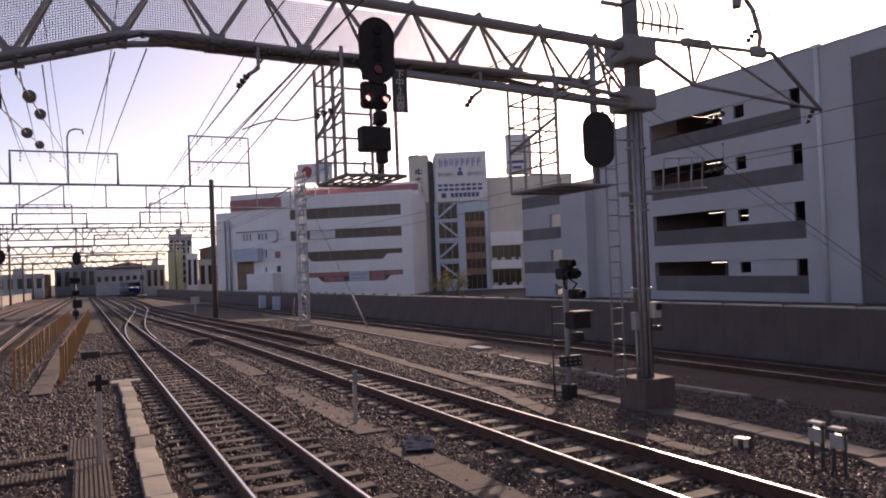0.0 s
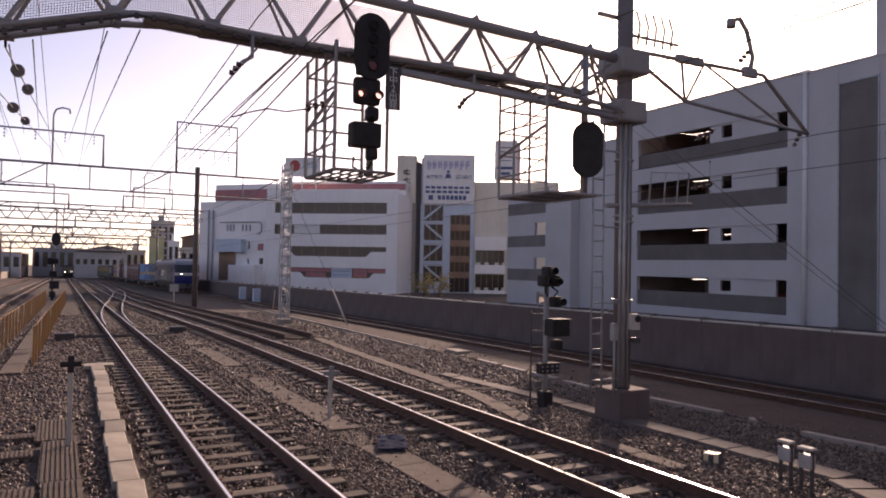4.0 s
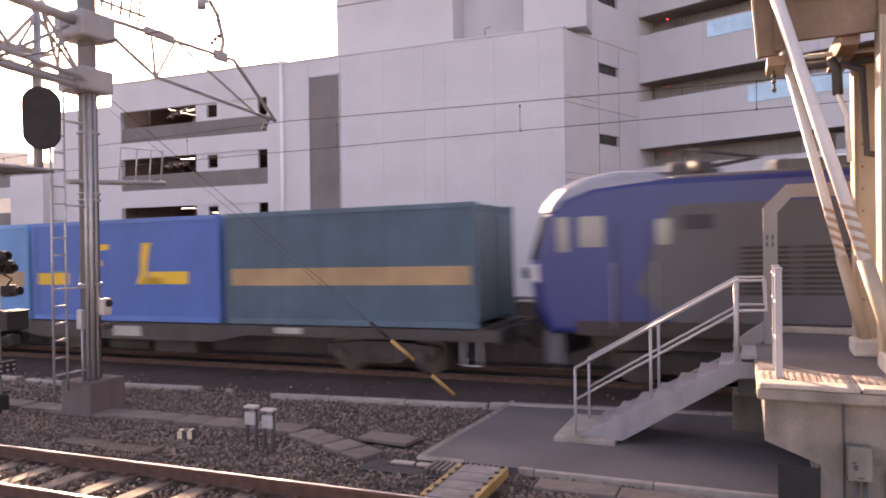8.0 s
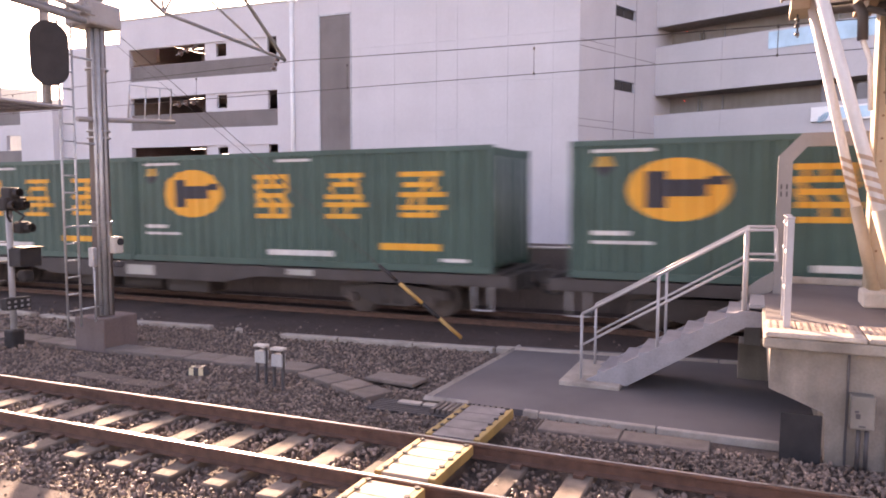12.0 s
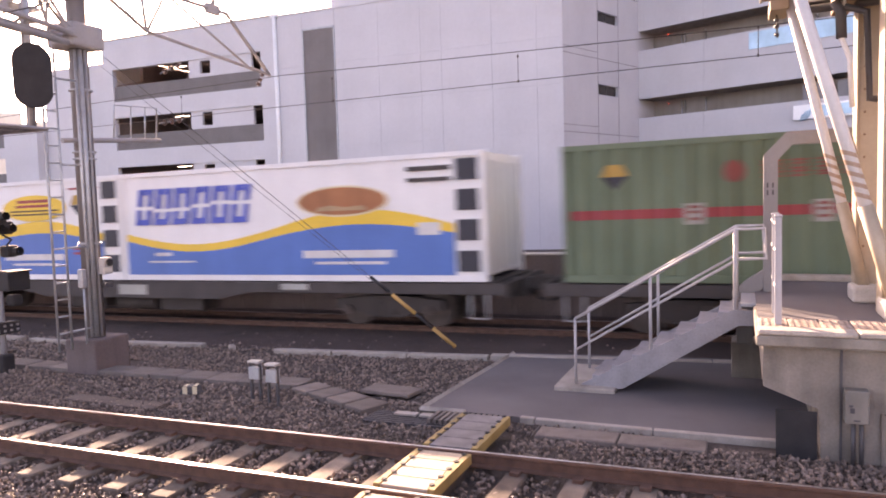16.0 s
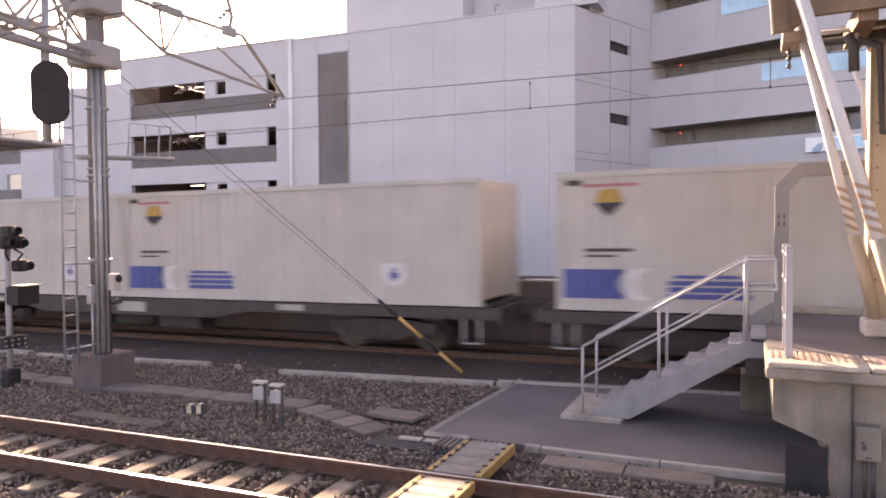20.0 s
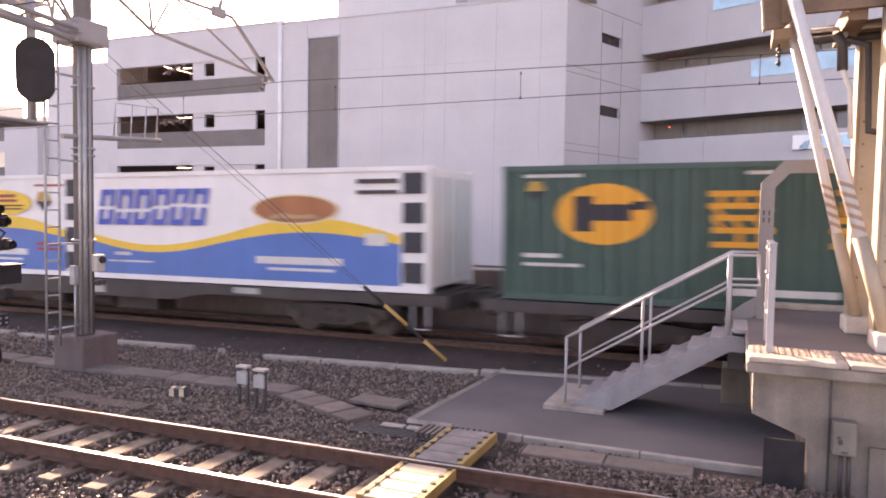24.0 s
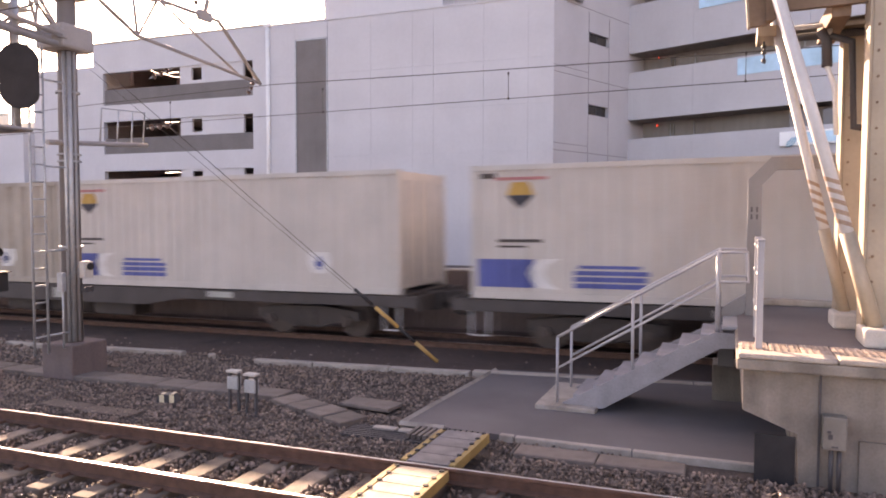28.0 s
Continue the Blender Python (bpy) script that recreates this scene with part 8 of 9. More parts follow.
def slab_row(name, label, category, x, y0, y1, w, piece, h, mat, gap=0.012, skew=0.0, group="", skip=0.0, dz=-0.155, drift=0.0, wobble=0.008):
    root = thing(name, pose(0, 0, 0), label, category, group)
    rnd = random.Random(label)
    y = y0
    while y < y1:
        l = min(piece, y1 - y)
        if rnd.random() >= skip:
            b = bmesh.new()
            bevelled(b, -w / 2, w / 2, gap / 2, l - gap / 2, -h, 0, 0.012, segments=1)
            xx = x + drift * (y - y0)
            part("slab", b, mat, root, at=pose(xx + rnd.uniform(-wobble, wobble), y, gz(y) + dz + rnd.uniform(-0.006, 0.008), TILT, rnd.uniform(-0.8, 0.8), rnd.uniform(-75, 75) * wobble - math.degrees(math.atan(drift))))
        y += l
    return root


slab_row("cable_trough", "row of grey concrete cable-trough lids beside the track", "cable trough", 9.27, 6.2, 13.0, 0.46, 0.6, 0.1, TROUGH, dz=-0.17)
slab_row("cable_trough", "dusty concrete cable-trough lids running up the line", "cable trough", 9.25, 13.0, 17.2, 0.4, 0.6, 0.1, TROUGH, drift=-0.06, dz=-0.18)
slab_row("cable_trough", "concrete cable-trough lids curving towards the crossing", "cable trough", 8.36, 4.5, 6.2, 0.46, 0.42, 0.1, TROUGH, drift=0.46, dz=-0.17)
slab_row("trough_lid", "dark displaced cable-trough lid lying on the ballast", "cable trough", 9.12, 4.25, 5.1, 0.42, 0.85, 0.06, TROUGH, dz=-0.155, drift=0.12)
slab_row("kerb_strip", "broken pale concrete kerb strip beside the freight track", "kerb", 11.44, 10.1, 12.2, 0.16, 2.1, 0.14, CONCRETE, gap=0.03, dz=-0.15, drift=-0.07)
slab_row("kerb_strip", "pale concrete kerb strip along the ballast shoulder", "kerb", 11.10, 13.4, 19.9, 0.15, 1.55, 0.14, CONCRETE, gap=0.3, dz=-0.15, drift=0.05)
slab_row("kerb_strip", "thin pale kerb line further up the freight track", "kerb", 11.36, 22.7, 31.5, 0.09, 2.2, 0.12, CONCRETE, gap=0.02, dz=-0.15, drift=0.03)
slab_row("kerb_strip", "thin pale kerb line beyond the lattice mast", "kerb", 11.66, 31.5, 56.0, 0.09, 3.5, 0.12, CONCRETE, gap=0.02, dz=-0.15, drift=0.02)
slab_row("kerb_slab", "pale square concrete slab beside the kerb", "slab", 12.1, 21.5, 22.5, 0.5, 1.0, 0.1, CONCRETE, dz=-0.15)
slab_row("kerb_strip", "pale concrete kerb strip leading to the asphalt pad", "kerb", 11.62, 4.02, 8.25, 0.16, 1.5, 0.14, CONCRETE, gap=0.02, dz=-0.15, drift=-0.08)
slab_row("kerb_piece", "broken piece of pale concrete kerb", "kerb", 11.34, 9.3, 9.55, 0.12, 0.25, 0.1, CONCRETE, dz=-0.16, drift=0.9)
slab_row("kerb_strip", "pale concrete kerb beyond the asphalt pad", "kerb", 12.1, -1.5, 4.0, 0.16, 1.9, 0.14, CONCRETE, drift=-0.08, dz=-0.14)
slab_row("kerb_strip", "thin pale kerb strip by the middle track", "kerb", 8.30, -0.5, 2.5, 0.08, 1.4, 0.1, CONCRETE, dz=-0.155, drift=0.03)
slab_row("pad_slab", "dusty flat concrete slabs between the pad and the rail", "slab", 8.02, 0.3, 2.2, 0.34, 0.94, 0.08, TROUGH, dz=-0.185)
slab_row("path_strip", "sunlit pale concrete cable-duct strip beside the near track", "duct cover", 0.55, 8.0, 22.5, 0.32, 1.0, 0.12, DUCT_TAN, drift=0.016, dz=-0.12, wobble=0.025)
slab_row("path_strip", "pale concrete cross strip", "duct cover", 0.8, 21.9, 22.5, 0.75, 0.55, 0.1, DUCT_TAN, dz=-0.115)
slab_row("sand_walkway", "brownish trodden walkway plates between the tracks", "walkway", 4.25, 5.5, 30.0, 0.55, 1.3, 0.06, SETT, gap=0.0, skip=0.33, dz=-0.205)
slab_row("sand_path", "trodden brown path beyond the middle track", "walkway", 8.12, 14.2, 30.5, 0.4, 1.6, 0.06, SETT, gap=0.0, dz=-0.195, drift=0.07, wobble=0.03)
slab_row("sand_path", "trodden brown path between track and signal post", "walkway", 7.55, 11.2, 14.2, 0.4, 1.0, 0.06, SETT, gap=0.0, dz=-0.195, drift=0.19, wobble=0.03)
slab_row("sand_path", "trodden brown plates beside the middle track", "walkway", 7.7, 7.6, 9.4, 0.3, 0.9, 0.05, SETT, gap=0.0, dz=-0.2, wobble=0.04)
slab_row("fence_walkway", "brown plank walkway between the orange fences", "walkway", -1.28, 21.4, 52.0, 0.5, 2.0, 0.06, SETT, drift=0.016, dz=-0.15)
cross = thing("sand_path", pose(0, 0, 0), "thin trodden brown path crossing towards the kerb", "walkway")
for x0, x1, y0, y1 in ((7.1, 8.0, 15.25, 15.05), (8.0, 9.0, 15.02, 14.62), (9.5, 10.3, 14.4, 14.1), (7.9, 8.6, 13.1, 12.75)):
    b = bmesh.new()
    rod(b, (x0, y0, gz(y0) - 0.2), (x1, y1, gz(y1) - 0.2), 0.13, 4)
    for v in b.verts:
        v.co.z = gz(v.co.y) - 0.2 + (v.co.z - gz(v.co.y) + 0.2) * 0.25
    part("strip", b, SETT, cross)


def grated_plates():
    root = thing("grated_plates", pose(0, 0, 0), "rusty ribbed walkway plates beside the concrete strip", "walkway")
    for x0, x1, y0, y1 in ((-0.35, 0.1, 8.6, 10.4), (-0.4, 0.08, 10.5, 12.8), (-0.5, 0.0, 13.0, 14.6), (-0.9, -0.42, 9.5, 10.3), (-2.0, -0.5, 12.0, 12.4), (-2.0, -0.45, 13.3, 13.6), (-0.4, 0.35, 8.0, 8.35)):
        b = bmesh.new()
        box(b, x0, x1, y0, y1, -0.05, 0)
        plate = part("plate", b, SETT, root, at=pose(0, 0, gz((y0 + y1) / 2) - 0.16))
        for q in np.arange(x0 + 0.03, x1 - 0.02, 0.06):
            b = bmesh.new()
            box(b, q, q + 0.02, y0 + 0.02, y1 - 0.02, 0, 0.012)
            part("rib", b, SETT, plate)


grated_plates()


def asphalt_pad():
    b = bmesh.new()
    pts = [(8.42, 3.8), (11.95, 3.65), (12.2, 0.5), (12.3, -6), (8.2, -6), (8.28, -0.2), (8.38, 2.5)]
    prism(b, pts, "z", -0.42, -0.16)
    for v in b.verts:
        v.co.z += gz(v.co.y)
    tagged(part("asphalt_pad", b, ASPHALT), "smooth dark asphalt pad in front of the platform stairs", "pavement", kind="structure")
    root = thing("drain_grate", pose(0, 0, 0), "pale slotted drain cover at the asphalt edge", "drain cover")
    for k in range(13):
        y = 2.62 + k * 0.075
        b = bmesh.new()
        box(b, 7.95, 8.34, y, y + 0.045, gz(y) - 0.2, gz(y) - 0.145)
        part("bar", b, TROUGH, root)
    edge = thing("pad_edging", pose(0, 0, 0), "thin pale concrete edging round the asphalt pad", "kerb")
    for (xa, ya), (xb, yb) in (((8.38, 3.22), (8.38, 3.84)), ((8.40, 3.84), (9.6, 3.78)), ((9.62, 3.78), (10.8, 3.71)), ((10.82, 3.71), (11.9, 3.66))):
        b = bmesh.new()
        rod(b, (xa, ya, gz(ya) - 0.165), (xb, yb, gz(yb) - 0.165), 0.045, 4)
        part("strip", b, CONCRETE, edge)
    mat_ = thing("mesh_mat", pose(0, 0, gz(3.8) - 0.19, TILT), "dark open-mesh walkway mat on the ballast by the crossing", "walkway mat")
    for k in range(17):
        b = bmesh.new()
        box(b, 7.88, 8.33, 3.28 + k * 0.07, 3.28 + k * 0.07 + 0.03, 0.0, 0.022)
        part("cross_bar", b, STEEL_DARK, mat_)
    for k in range(7):
        b = bmesh.new()
        box(b, 7.88 + k * 0.07, 7.905 + k * 0.07, 3.26, 4.46, 0.022, 0.032)
        part("long_bar", b, STEEL_DARK, mat_)
    for y0, y1 in ((3.48, 3.78), (3.82, 4.14)):
        b = bmesh.new()
        bevelled(b, 8.17, 8.29, y0, y1, 0.033, 0.06, 0.006, segments=1)
        part("pale_bar", b, CONCRETE, mat_)


asphalt_pad()


def crossing_boards():
    for x0, x1, lab in ((6.72, 7.85, "worn plank crossing board with yellow edges outside the rail"), (5.62, 6.56, "worn plank crossing board with yellow edges between the rails"), (4.3, 5.42, "worn plank crossing board with yellow edges on the near side")):
        root = thing("crossing_board", pose(0, 2.755, gz(2.755) + 0.0, TILT), lab, "crossing board", "crossing boards")
        n = 4
        w = (x1 - x0) / n
        for k in range(n):
            b = bmesh.new()
            bevelled(b, x0 + k * w + 0.004, x0 + (k + 1) * w - 0.004, -0.232, 0.232, -0.1, 0.0, 0.006, segments=1)
            # the board outside the far rail gets the greyer planks
            part("plank", b, WOOD_GREY if x0 > 6.6 else WOOD_PLANK, root)
        for y0, y1 in ((-0.305, -0.236), (0.236, 0.305)):
            b = bmesh.new()
            bevelled(b, x0, x1, y0, y1, -0.1, 0.006, 0.006, segments=1)
            part("yellow_edge", b, YELLOW, root)
            for q in np.arange(x0 + 0.1, x1, 0.2):
                b = bmesh.new()
                disc(b, (q, (y0 + y1) / 2 + (0.03 if y0 < 0 else -0.03), 0.006), (0, 0, 1), 0.028, 0.01, 10)
                part("bolt", b, BLACK, root)


crossing_boards()


def plus_post(x, y, h, head, label):
    root = thing("marker_post", pose(x, y, gz(y) - 0.24), label, "marker post", "marker posts")
    b = bmesh.new()
    bevelled(b, -0.035, 0.035, -0.03, 0.03, 0, h, 0.008)
    part("post", b, CONCRETE_PALE, root)
    b = bmesh.new()
    bevelled(b, -0.15, 0.15, -0.06, -0.02, h - 0.04, h + 0.04, 0.008)
    bevelled(b, -0.045, 0.045, -0.062, -0.018, h - 0.13, h + 0.13, 0.008)
    part("plus_head", b, head, root)


plus_post(-0.03, 12.4, 1.32, BLACK, "white marker post with a black plus-shaped head")
plus_post(4.28, 12.95, 0.88, GREY_PAINT, "white marker post with a grey plus-shaped head")


def bollards():
    for x, y in ((8.32, 6.42), (8.22, 6.05)):
        root = thing("cable_post", pose(x, y, gz(y) - 0.24), "short grey steel cable post with a white box", "cable post", "cable posts")
        for d in (-0.075, 0.075):
            b = bmesh.new()
            bevelled(b, -0.02, 0.02, d - 0.02, d + 0.02, -0.1, 0.58, 0.006, segments=1)
            part("leg", b, STEEL_DARK, root)
        b = bmesh.new()
        bevelled(b, -0.05, 0.05, -0.09, 0.09, 0.34, 0.52, 0.01)
        part("box", b, GALV, root)
        b = bmesh.new()
        bevelled(b, -0.06, 0.06, -0.1, 0.1, 0.575, 0.61, 0.008)
        part("cap", b, CONCRETE_PALE, root)


bollards()


BLUE_SHEET = paint("blue_sheet", (0.022, 0.034, 0.075), 1.0)
BLUE_SHEET.node_tree.nodes["Principled BSDF"].inputs["Specular IOR Level"].default_value = 0.1


def small_markers():
    root = thing("ground_marker", pose(8.35, 7.65, gz(7.65) - 0.2, TILT, 0, 20), "low white and dark striped ground marker", "marker")
    b = bmesh.new()
    prism(b, [(-0.16, 0), (0.16, 0), (0.1, 0.12), (-0.1, 0.12)], "x", -0.08, 0.08)
    part("body", b, STEEL_DARK, root)
    b = bmesh.new()
    for y in (-0.12, 0.03):
        box(b, -0.085, -0.081, y, y + 0.07, 0.0, 0.115)
        box(b, -0.06, 0.06, y + 0.01, y + 0.06, 0.121, 0.125)
    part("stripes", b, M_CREAM, root)
    root = thing("blue_sheet", pose(4.1, 10.22, gz(10.4) - 0.19, TILT, 0, -22), "crumpled blue plastic sheet on the ballast", "litter")
    b = bmesh.new()
    g = [[b.verts.new((i * 0.065, j * 0.062, 0.035 * noise.noise(Vector((i * 0.9, j * 0.8, 3))) + 0.05)) for j in range(16)] for i in range(8)]
    for i in range(7):
        for j in range(15):
            b.faces.new((g[i][j], g[i + 1][j], g[i + 1][j + 1], g[i][j + 1]))
    ex = bmesh.ops.extrude_face_region(b, geom=b.faces[:])
    for v in [q for q in ex["geom"] if isinstance(q, bmesh.types.BMVert)]:
        v.co.z -= 0.02
    bmesh.ops.recalc_face_normals(b, faces=b.faces[:])
    part("sheet", b, BLUE_SHEET, root)
    root = thing("number_plate_post", pose(8.0, 62.0, gz(62) - 0.24), "small white trackside sign on a post", "sign")
    b = bmesh.new()
    rod(b, (0, 0, 0), (0, 0, 1.3), 0.04, 6)
    box(b, -0.35, 0.35, -0.06, -0.04, 1.0, 1.6)
    part("plate", b, CONCRETE_PALE, root)
    for y0, x0 in ((64, 14.9), (70, 15.0)):
        root = thing("relay_cabinet", pose(x0 + 0.3, y0, gz(y0) - 0.24), "pale blue-grey relay cabinet by the wall", "cabinet", "relay cabinets")
        b = bmesh.new()
        bevelled(b, -0.3, 0.3, -0.25, 0.25, 0, 1.2, 0.03)
        part("body", b, WALL_BLUE, root)
        for x1 in (-0.27, 0.005):
            b = bmesh.new()
            box(b, x1, x1 + 0.265, -0.265, -0.252, 0.1, 1.12)
            part("door", b, WALL_BLUE, root)


small_markers()


def fences():
    for xa, xb, lab in ((-1.97, -1.38, "orange-brown post fence along the far side of the walkway"), (-0.84, -0.14, "orange-yellow post fence along the walkway")):
        root = thing("post_fence", pose(0, 0, 0), lab, "fence", "orange fences")
        y = 23.2
        pts = []
        while y < 62:
            x = xa + (xb - xa) * (y - 22) / 28
            b = bmesh.new()
            bevelled(b, -0.035, 0.035, -0.035, 0.035, -0.1, 1.12, 0.012, segments=1)
            part("post", b, ORANGE, root, at=pose(x, y, gz(y) - 0.2, 0, random.Random(y).uniform(-1.5, 1.5)))
            pts.append((x, y, gz(y)))
            y += 1.55
        for h in (0.88,):
            b = bmesh.new()
            path_rod(b, [(p[0], p[1], p[2] + h) for p in pts], 0.013, 6)
            part("rail", b, ORANGE, root)


fences()


def shunting_signal():
    root = thing("shunting_signal", pose(-0.8, 70.5, gz(70.5) - 0.24), "dark shunting signal post with stacked lamp heads among the fences", "railway signal")
    b = bmesh.new()
    rod(b, (0, 0, -0.1), (0, 0, 3.5), 0.09, 8)
    part("post", b, STEEL_DARK, root)
    for x, z, w, h in ((-0.2, 3.4, 0.5, 0.55), (0.22, 3.4, 0.4, 0.5), (0.05, 2.3, 0.6, 0.5), (0.15, 1.35, 0.75, 0.7), (0.0, 0.55, 0.5, 0.5)):
        b = bmesh.new()
        bevelled(b, x - w / 2, x + w / 2, -0.25, 0.12, z - h / 2, z + h / 2, 0.06)
        part("lamp_head", b, BLACK, root)
    for x, z in ((-0.2, 3.4), (0.22, 3.4), (0.05, 2.3)):
        b = bmesh.new()
        rod(b, (x, -0.25, z), (x, -0.4, z + 0.01), 0.13, 10, caps=False)
        part("visor", b, BLACK, root)


shunting_signal()


def shrub(x, y, s, label):
    root = thing("roof_shrub", pose(x, y, -1.0), label, "shrub", "autumn shrubs")
    rnd = random.Random(label)
    tips = []
    for k in range(9):
        a = rnd.uniform(0, 6.3)
        tip = Vector((math.cos(a) * s * 0.35, math.sin(a) * s * 0.35, s * rnd.uniform(0.6, 1.1)))
        b = bmesh.new()
        rod(b, (0, 0, 0), tip, 0.04 * s * 0.4, 5, 0, 0.01)
        part("stem", b, EAVE_BROWN, root)
        tips.append(tip)
    b = bmesh.new()
    for tip in tips:
        for k in range(20):
            p = tip * rnd.uniform(0.45, 1.0) + Vector((rnd.gauss(0, 0.12 * s), rnd.gauss(0, 0.12 * s), rnd.gauss(0, 0.1 * s)))
            d = Vector((rnd.uniform(-1, 1), rnd.uniform(-1, 1), rnd.uniform(-1, 1))).normalized() * 0.06 * s
            e = d.orthogonal() * 0.5
            b.faces.new([b.verts.new(p + q) for q in (-d, e, d, -e)])
    part("leaves", b, material("autumn_leaves_" + label[:4], ((0.30, 0.20, 0.06), (0.45, 0.33, 0.10)), 0.8, scale=4, fine=20, bump=0.0, island=0.4), root)


shrub(33.0, 66.5, 3.0, "yellow-brown autumn shrub behind the wall")
shrub(35.2, 67.5, 2.9, "orange-brown autumn shrub behind the wall")

# ---- loose ballast stones ----


def ballast_stones():
    rs = np.random.RandomState(7)
    ico = bmesh.new()
    bmesh.ops.create_icosphere(ico, subdivisions=1, radius=1.0)
    base = np.array([v.co[:] for v in ico.verts])
    tri = np.array([[v.index for v in f.verts] for f in ico.faces])
    ico.free()
    zones = [(3.2, 8.0, -4.0, 1.0, 15000, 0.026), (-2.2, 13.2, 1.0, 12.0, 70000, 0.0255), (-2.6, 13.0, 12.0, 26.0, 30000, 0.042), (-3.0, 12.5, 26.0, 48.0, 12000, 0.055)]
    for zone, (x0, x1, y0, y1, n, size) in enumerate(zones):
        x, y = rs.uniform(x0, x1, n), rs.uniform(y0, y1, n)
        keep = np.ones(n, bool)
        for c in (TRACK_A, TRACK_B):
            for s in (-0.566, 0.566):
                keep &= abs(x - c - s) > 0.10
            on = (abs(x - c) < 1.0) & (((y + (40 if c == TRACK_A else 60)) % 0.62 < 0.17) | ((y + (40 if c == TRACK_A else 60)) % 0.62 > 0.50))
            keep &= ~(on & (rs.uniform(0, 1, n) > 0.06))
        keep &= ~((x > 8.3) & (x < 12.3) & (y < 3.85))
        keep &= ~((x > 7.83) & (x < 8.22) & (y > 0.25) & (y < 2.25))
        keep &= ~((x > 7.86) & (x < 8.4) & (y > 3.2) & (y < 4.5))
        keep &= ~((x > 11.62) & (rs.uniform(0, 1, n) > 0.02 + 0.3 * np.exp(-(x - 11.62) * 9)))
        keep &= ~((abs(x - np.where(y > 13, 9.25 - 0.06 * (y - 13), np.where(y > 6.2, 9.27, 8.36 + 0.46 * (y - 4.5)))) < 0.26) & (y < 17.2) & (y > 4.5))
        keep &= ~((abs(x - np.where(y > 14.2, 8.12 + 0.07 * (y - 14.2), 7.55 + 0.19 * (y - 11.2))) < 0.21) & (y > 11.2) & (y < 30.5) & (rs.uniform(0, 1, n) > 0.12))
        keep &= ~((abs(x - 9.12) < 0.24) & (y > 4.2) & (y < 5.1))
        keep &= ~((abs(x - np.where(y > 22.6, 11.36 + 0.03 * (y - 22.7), np.where(y > 13, 11.10 + 0.05 * (y - 13.4), np.where(y > 9, 11.44 - 0.07 * (y - 10.1), 11.62 - 0.08 * (y - 4.02))))) < 0.1) & (rs.uniform(0, 1, n) > 0.15))
        keep &= ~((x > 4.25) & (x < 7.9) & (abs(y - 2.755) < 0.34))
        keep &= ~((abs(x - 4.25) < 0.26) & (rs.uniform(0, 1, n) > 0.35))
        keep &= ~((abs(x - 0.66) < 0.22) & (y > 7.5) & (y < 22.6))
        keep &= ~((x > -0.55) & (x < 0.12) & (y > 8.5) & (y < 14.7) & (rs.uniform(0, 1, n) > 0.1))
        keep &= ~((x > 8.9) & (x < 10.1) & (abs(y - GY) < 0.58))
        keep &= ~((x < 0.65) & (y < 1.3))
        keep &= ~((x > 7.98) & (y < -0.2))
        x, y = x[keep], y[keep]
        n = len(x)
        r = size * rs.uniform(0.55, 1.25, n)
        pts = base[None] * (r[:, None, None] * rs.uniform(0.6, 1.15, (n, 12, 1))) * rs.uniform(0.6, 1.2, (n, 1, 3))
        a = rs.uniform(0, 6.28, n)
        ca, sa = np.cos(a)[:, None], np.sin(a)[:, None]
        px = pts[:, :, 0] * ca - pts[:, :, 1] * sa + x[:, None]
        py = pts[:, :, 0] * sa + pts[:, :, 1] * ca + y[:, None]
        heap = 0.05 * np.clip(1 - np.abs(np.abs(x - TRACK_B) - 0.0) / 1.7, 0, 1) + 0.05 * np.clip(1 - np.abs(x - TRACK_A) / 1.7, 0, 1)
        pz = pts[:, :, 2] + (SLOPE * y - 0.235 + heap + rs.uniform(-0.005, 0.03, n))[:, None]
        verts = np.stack([px, py, pz], -1).reshape(-1, 3)
        faces = (tri[None] + (np.arange(n) * 12)[:, None, None]).reshape(-1, 3)
        me = bpy.data.meshes.new("ballast_stones")
        me.vertices.add(len(verts))
        me.vertices.foreach_set("co", verts.ravel())
        me.loops.add(faces.size)
        me.loops.foreach_set("vertex_index", faces.ravel())
        me.polygons.add(len(faces))
        me.polygons.foreach_set("loop_start", np.arange(0, faces.size, 3))
        me.polygons.foreach_set("use_smooth", np.zeros(len(faces), bool))
        me.update(calc_edges=True)
        me.materials.append(STONE)
        tagged(new("ballast_stones", me), "loose grey-brown crushed ballast stones", "ballast", kind="stuff")


ballast_stones()

# ---- motion ----
LAG = [(0, 3.6), (5, 2.7), (6, 1.9), (7, 0.85), (7.6, 0.62), (8, 0.6), (9, 0.94), (10, 0.8), (11, 0.9), (12, 0.3), (15, 0.02), (16, -0.02), (17, 0.34), (18, 0.42), (19, 0.36), (20, 0.05), (21, -0.1), (24, 0.6), (25, 0.78), (26, 1.0), (27, 0.66), (28, 0.8)]


def head_of_wagons(t):
    """Where along the track the first wagon's front is at t."""
    ts, ds = zip(*LAG)
    return -251.1 - 25.44 * (t - 18) + float(np.interp(t, ts, ds))


def car_pose(y, length):
    x0, x1 = centre_c(y), centre_c(y + length)
    return pose(x0, y, gz(y) - 0.09, 0, 0, 0) @ pose(0, 0, 0, 0, 0, -math.degrees(math.atan((x1 - x0) / length))) @ pose(0, 0, 0, TILT)


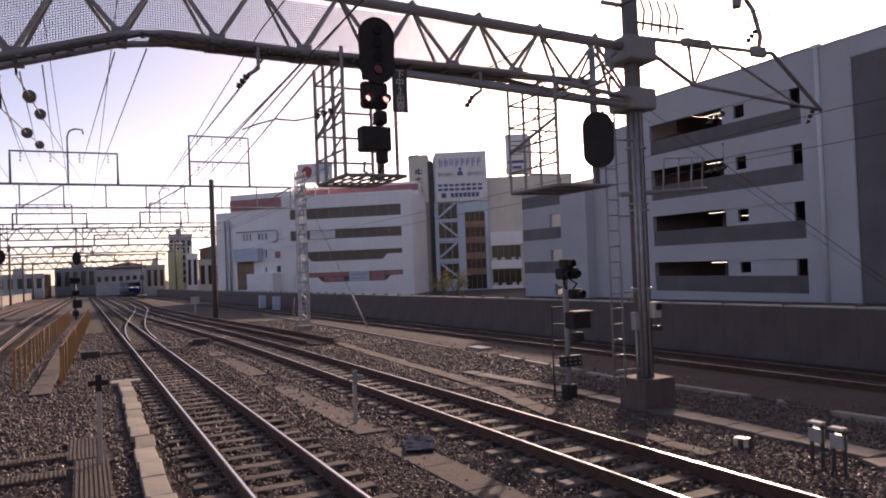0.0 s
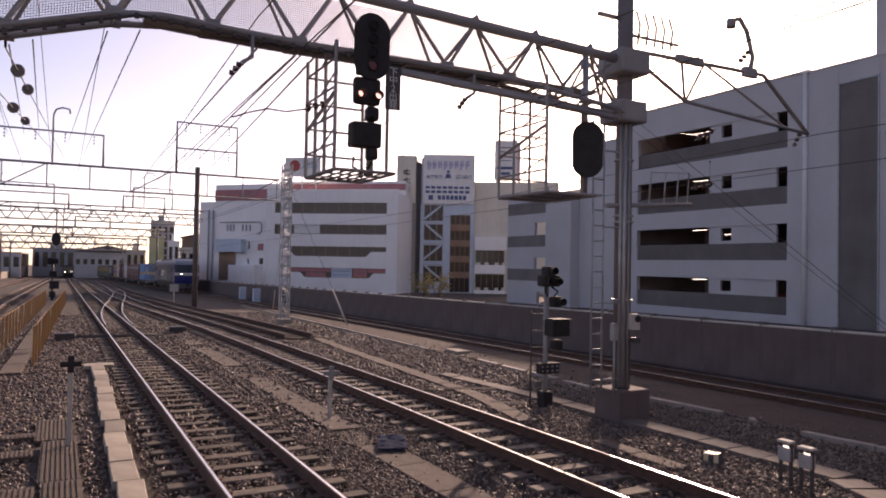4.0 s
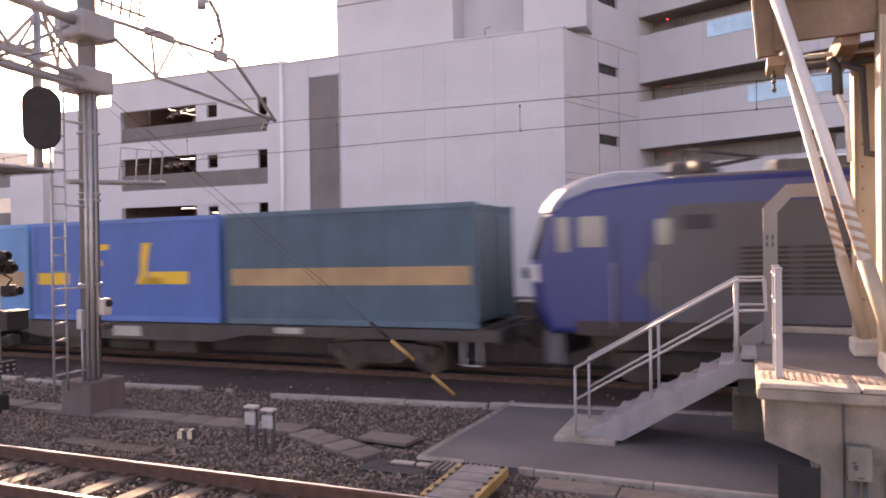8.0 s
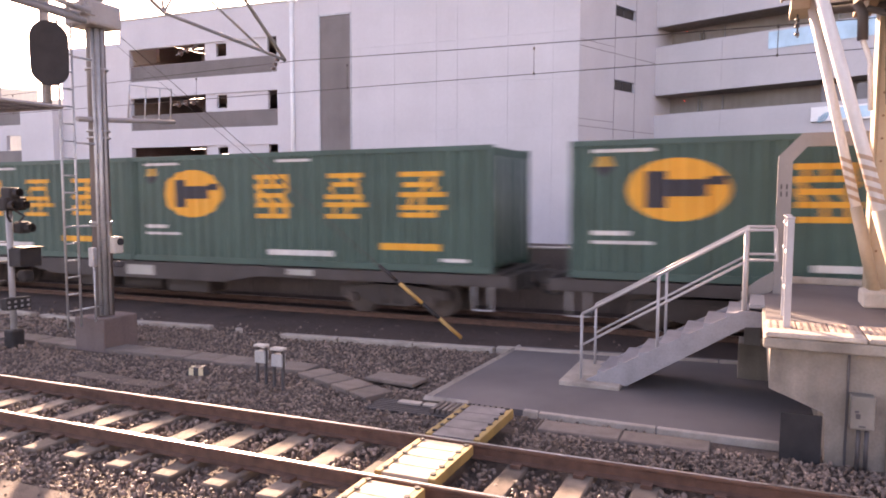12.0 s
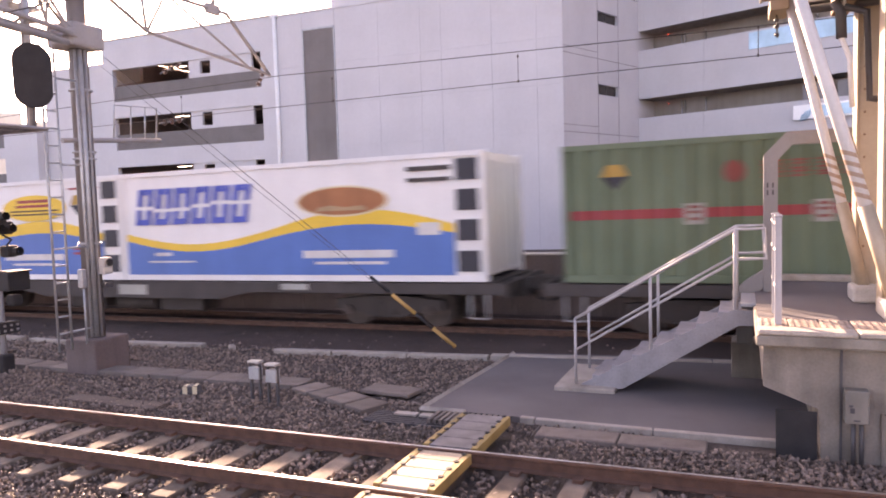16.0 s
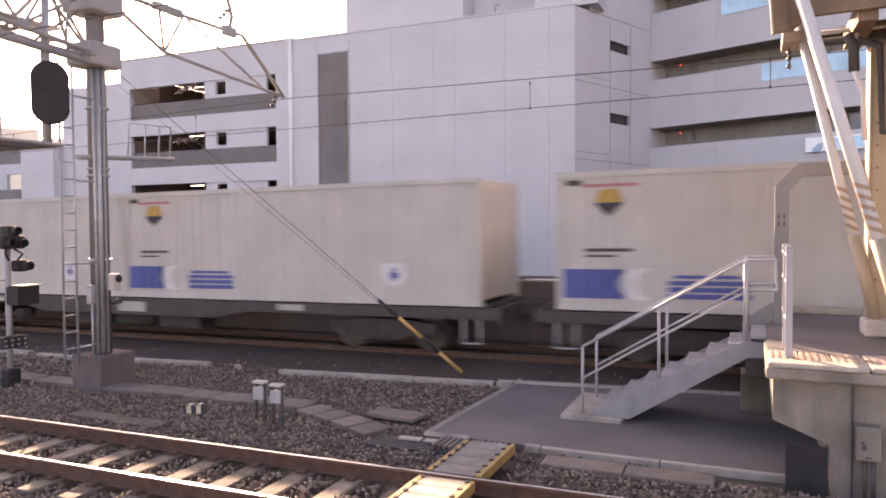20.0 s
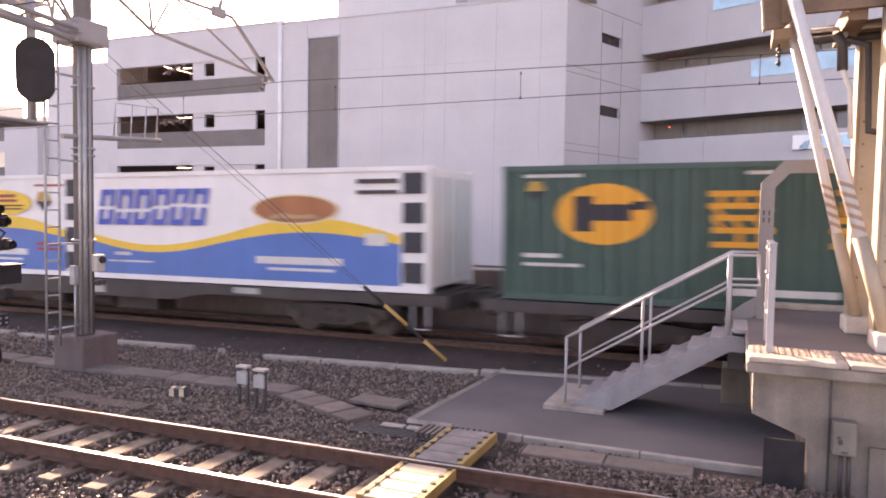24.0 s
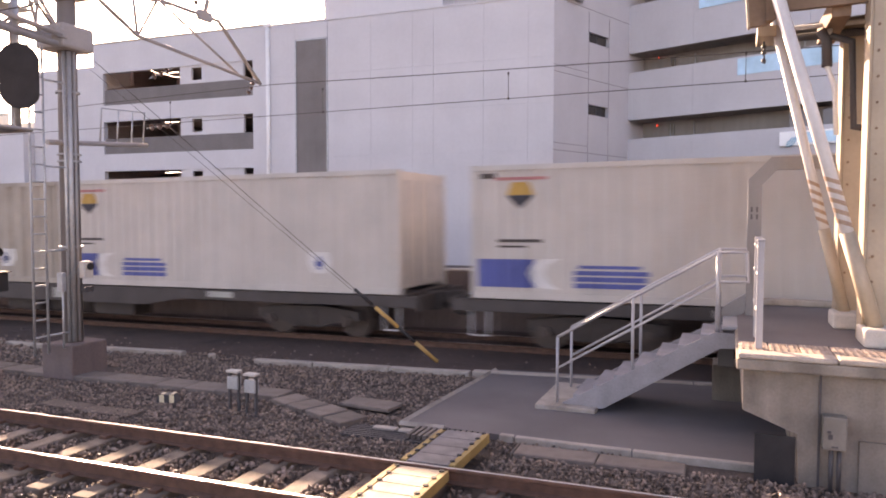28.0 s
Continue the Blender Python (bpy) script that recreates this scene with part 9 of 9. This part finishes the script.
def motions():
    times = [0, 0.1] + list(range(1, 28)) + [27.9, 28]
    walk(LOCO, [(t, car_pose(head_of_wagons(t) - 18.03, 18.2)) for t in times])
    for k, w in enumerate(WAGONS):
        walk(w, [(t, car_pose(head_of_wagons(t) + 20.4 * k, 20.4)) for t in times])
    for ob, k, off in CARGO:
        walk(ob, [(t, car_pose(head_of_wagons(t) + 20.4 * k, 20.4) @ pose(0, off, 1.03)) for t in times])
    walk(COMMUTER, [(t, pose(1.8 - 0.003 * t * 4, 255 - 4 * t, gz(min(255 - 4 * t, 255)), TILT)) for t in (0, 0.1, 7, 14, 21, 27.9, 28)])


motions()
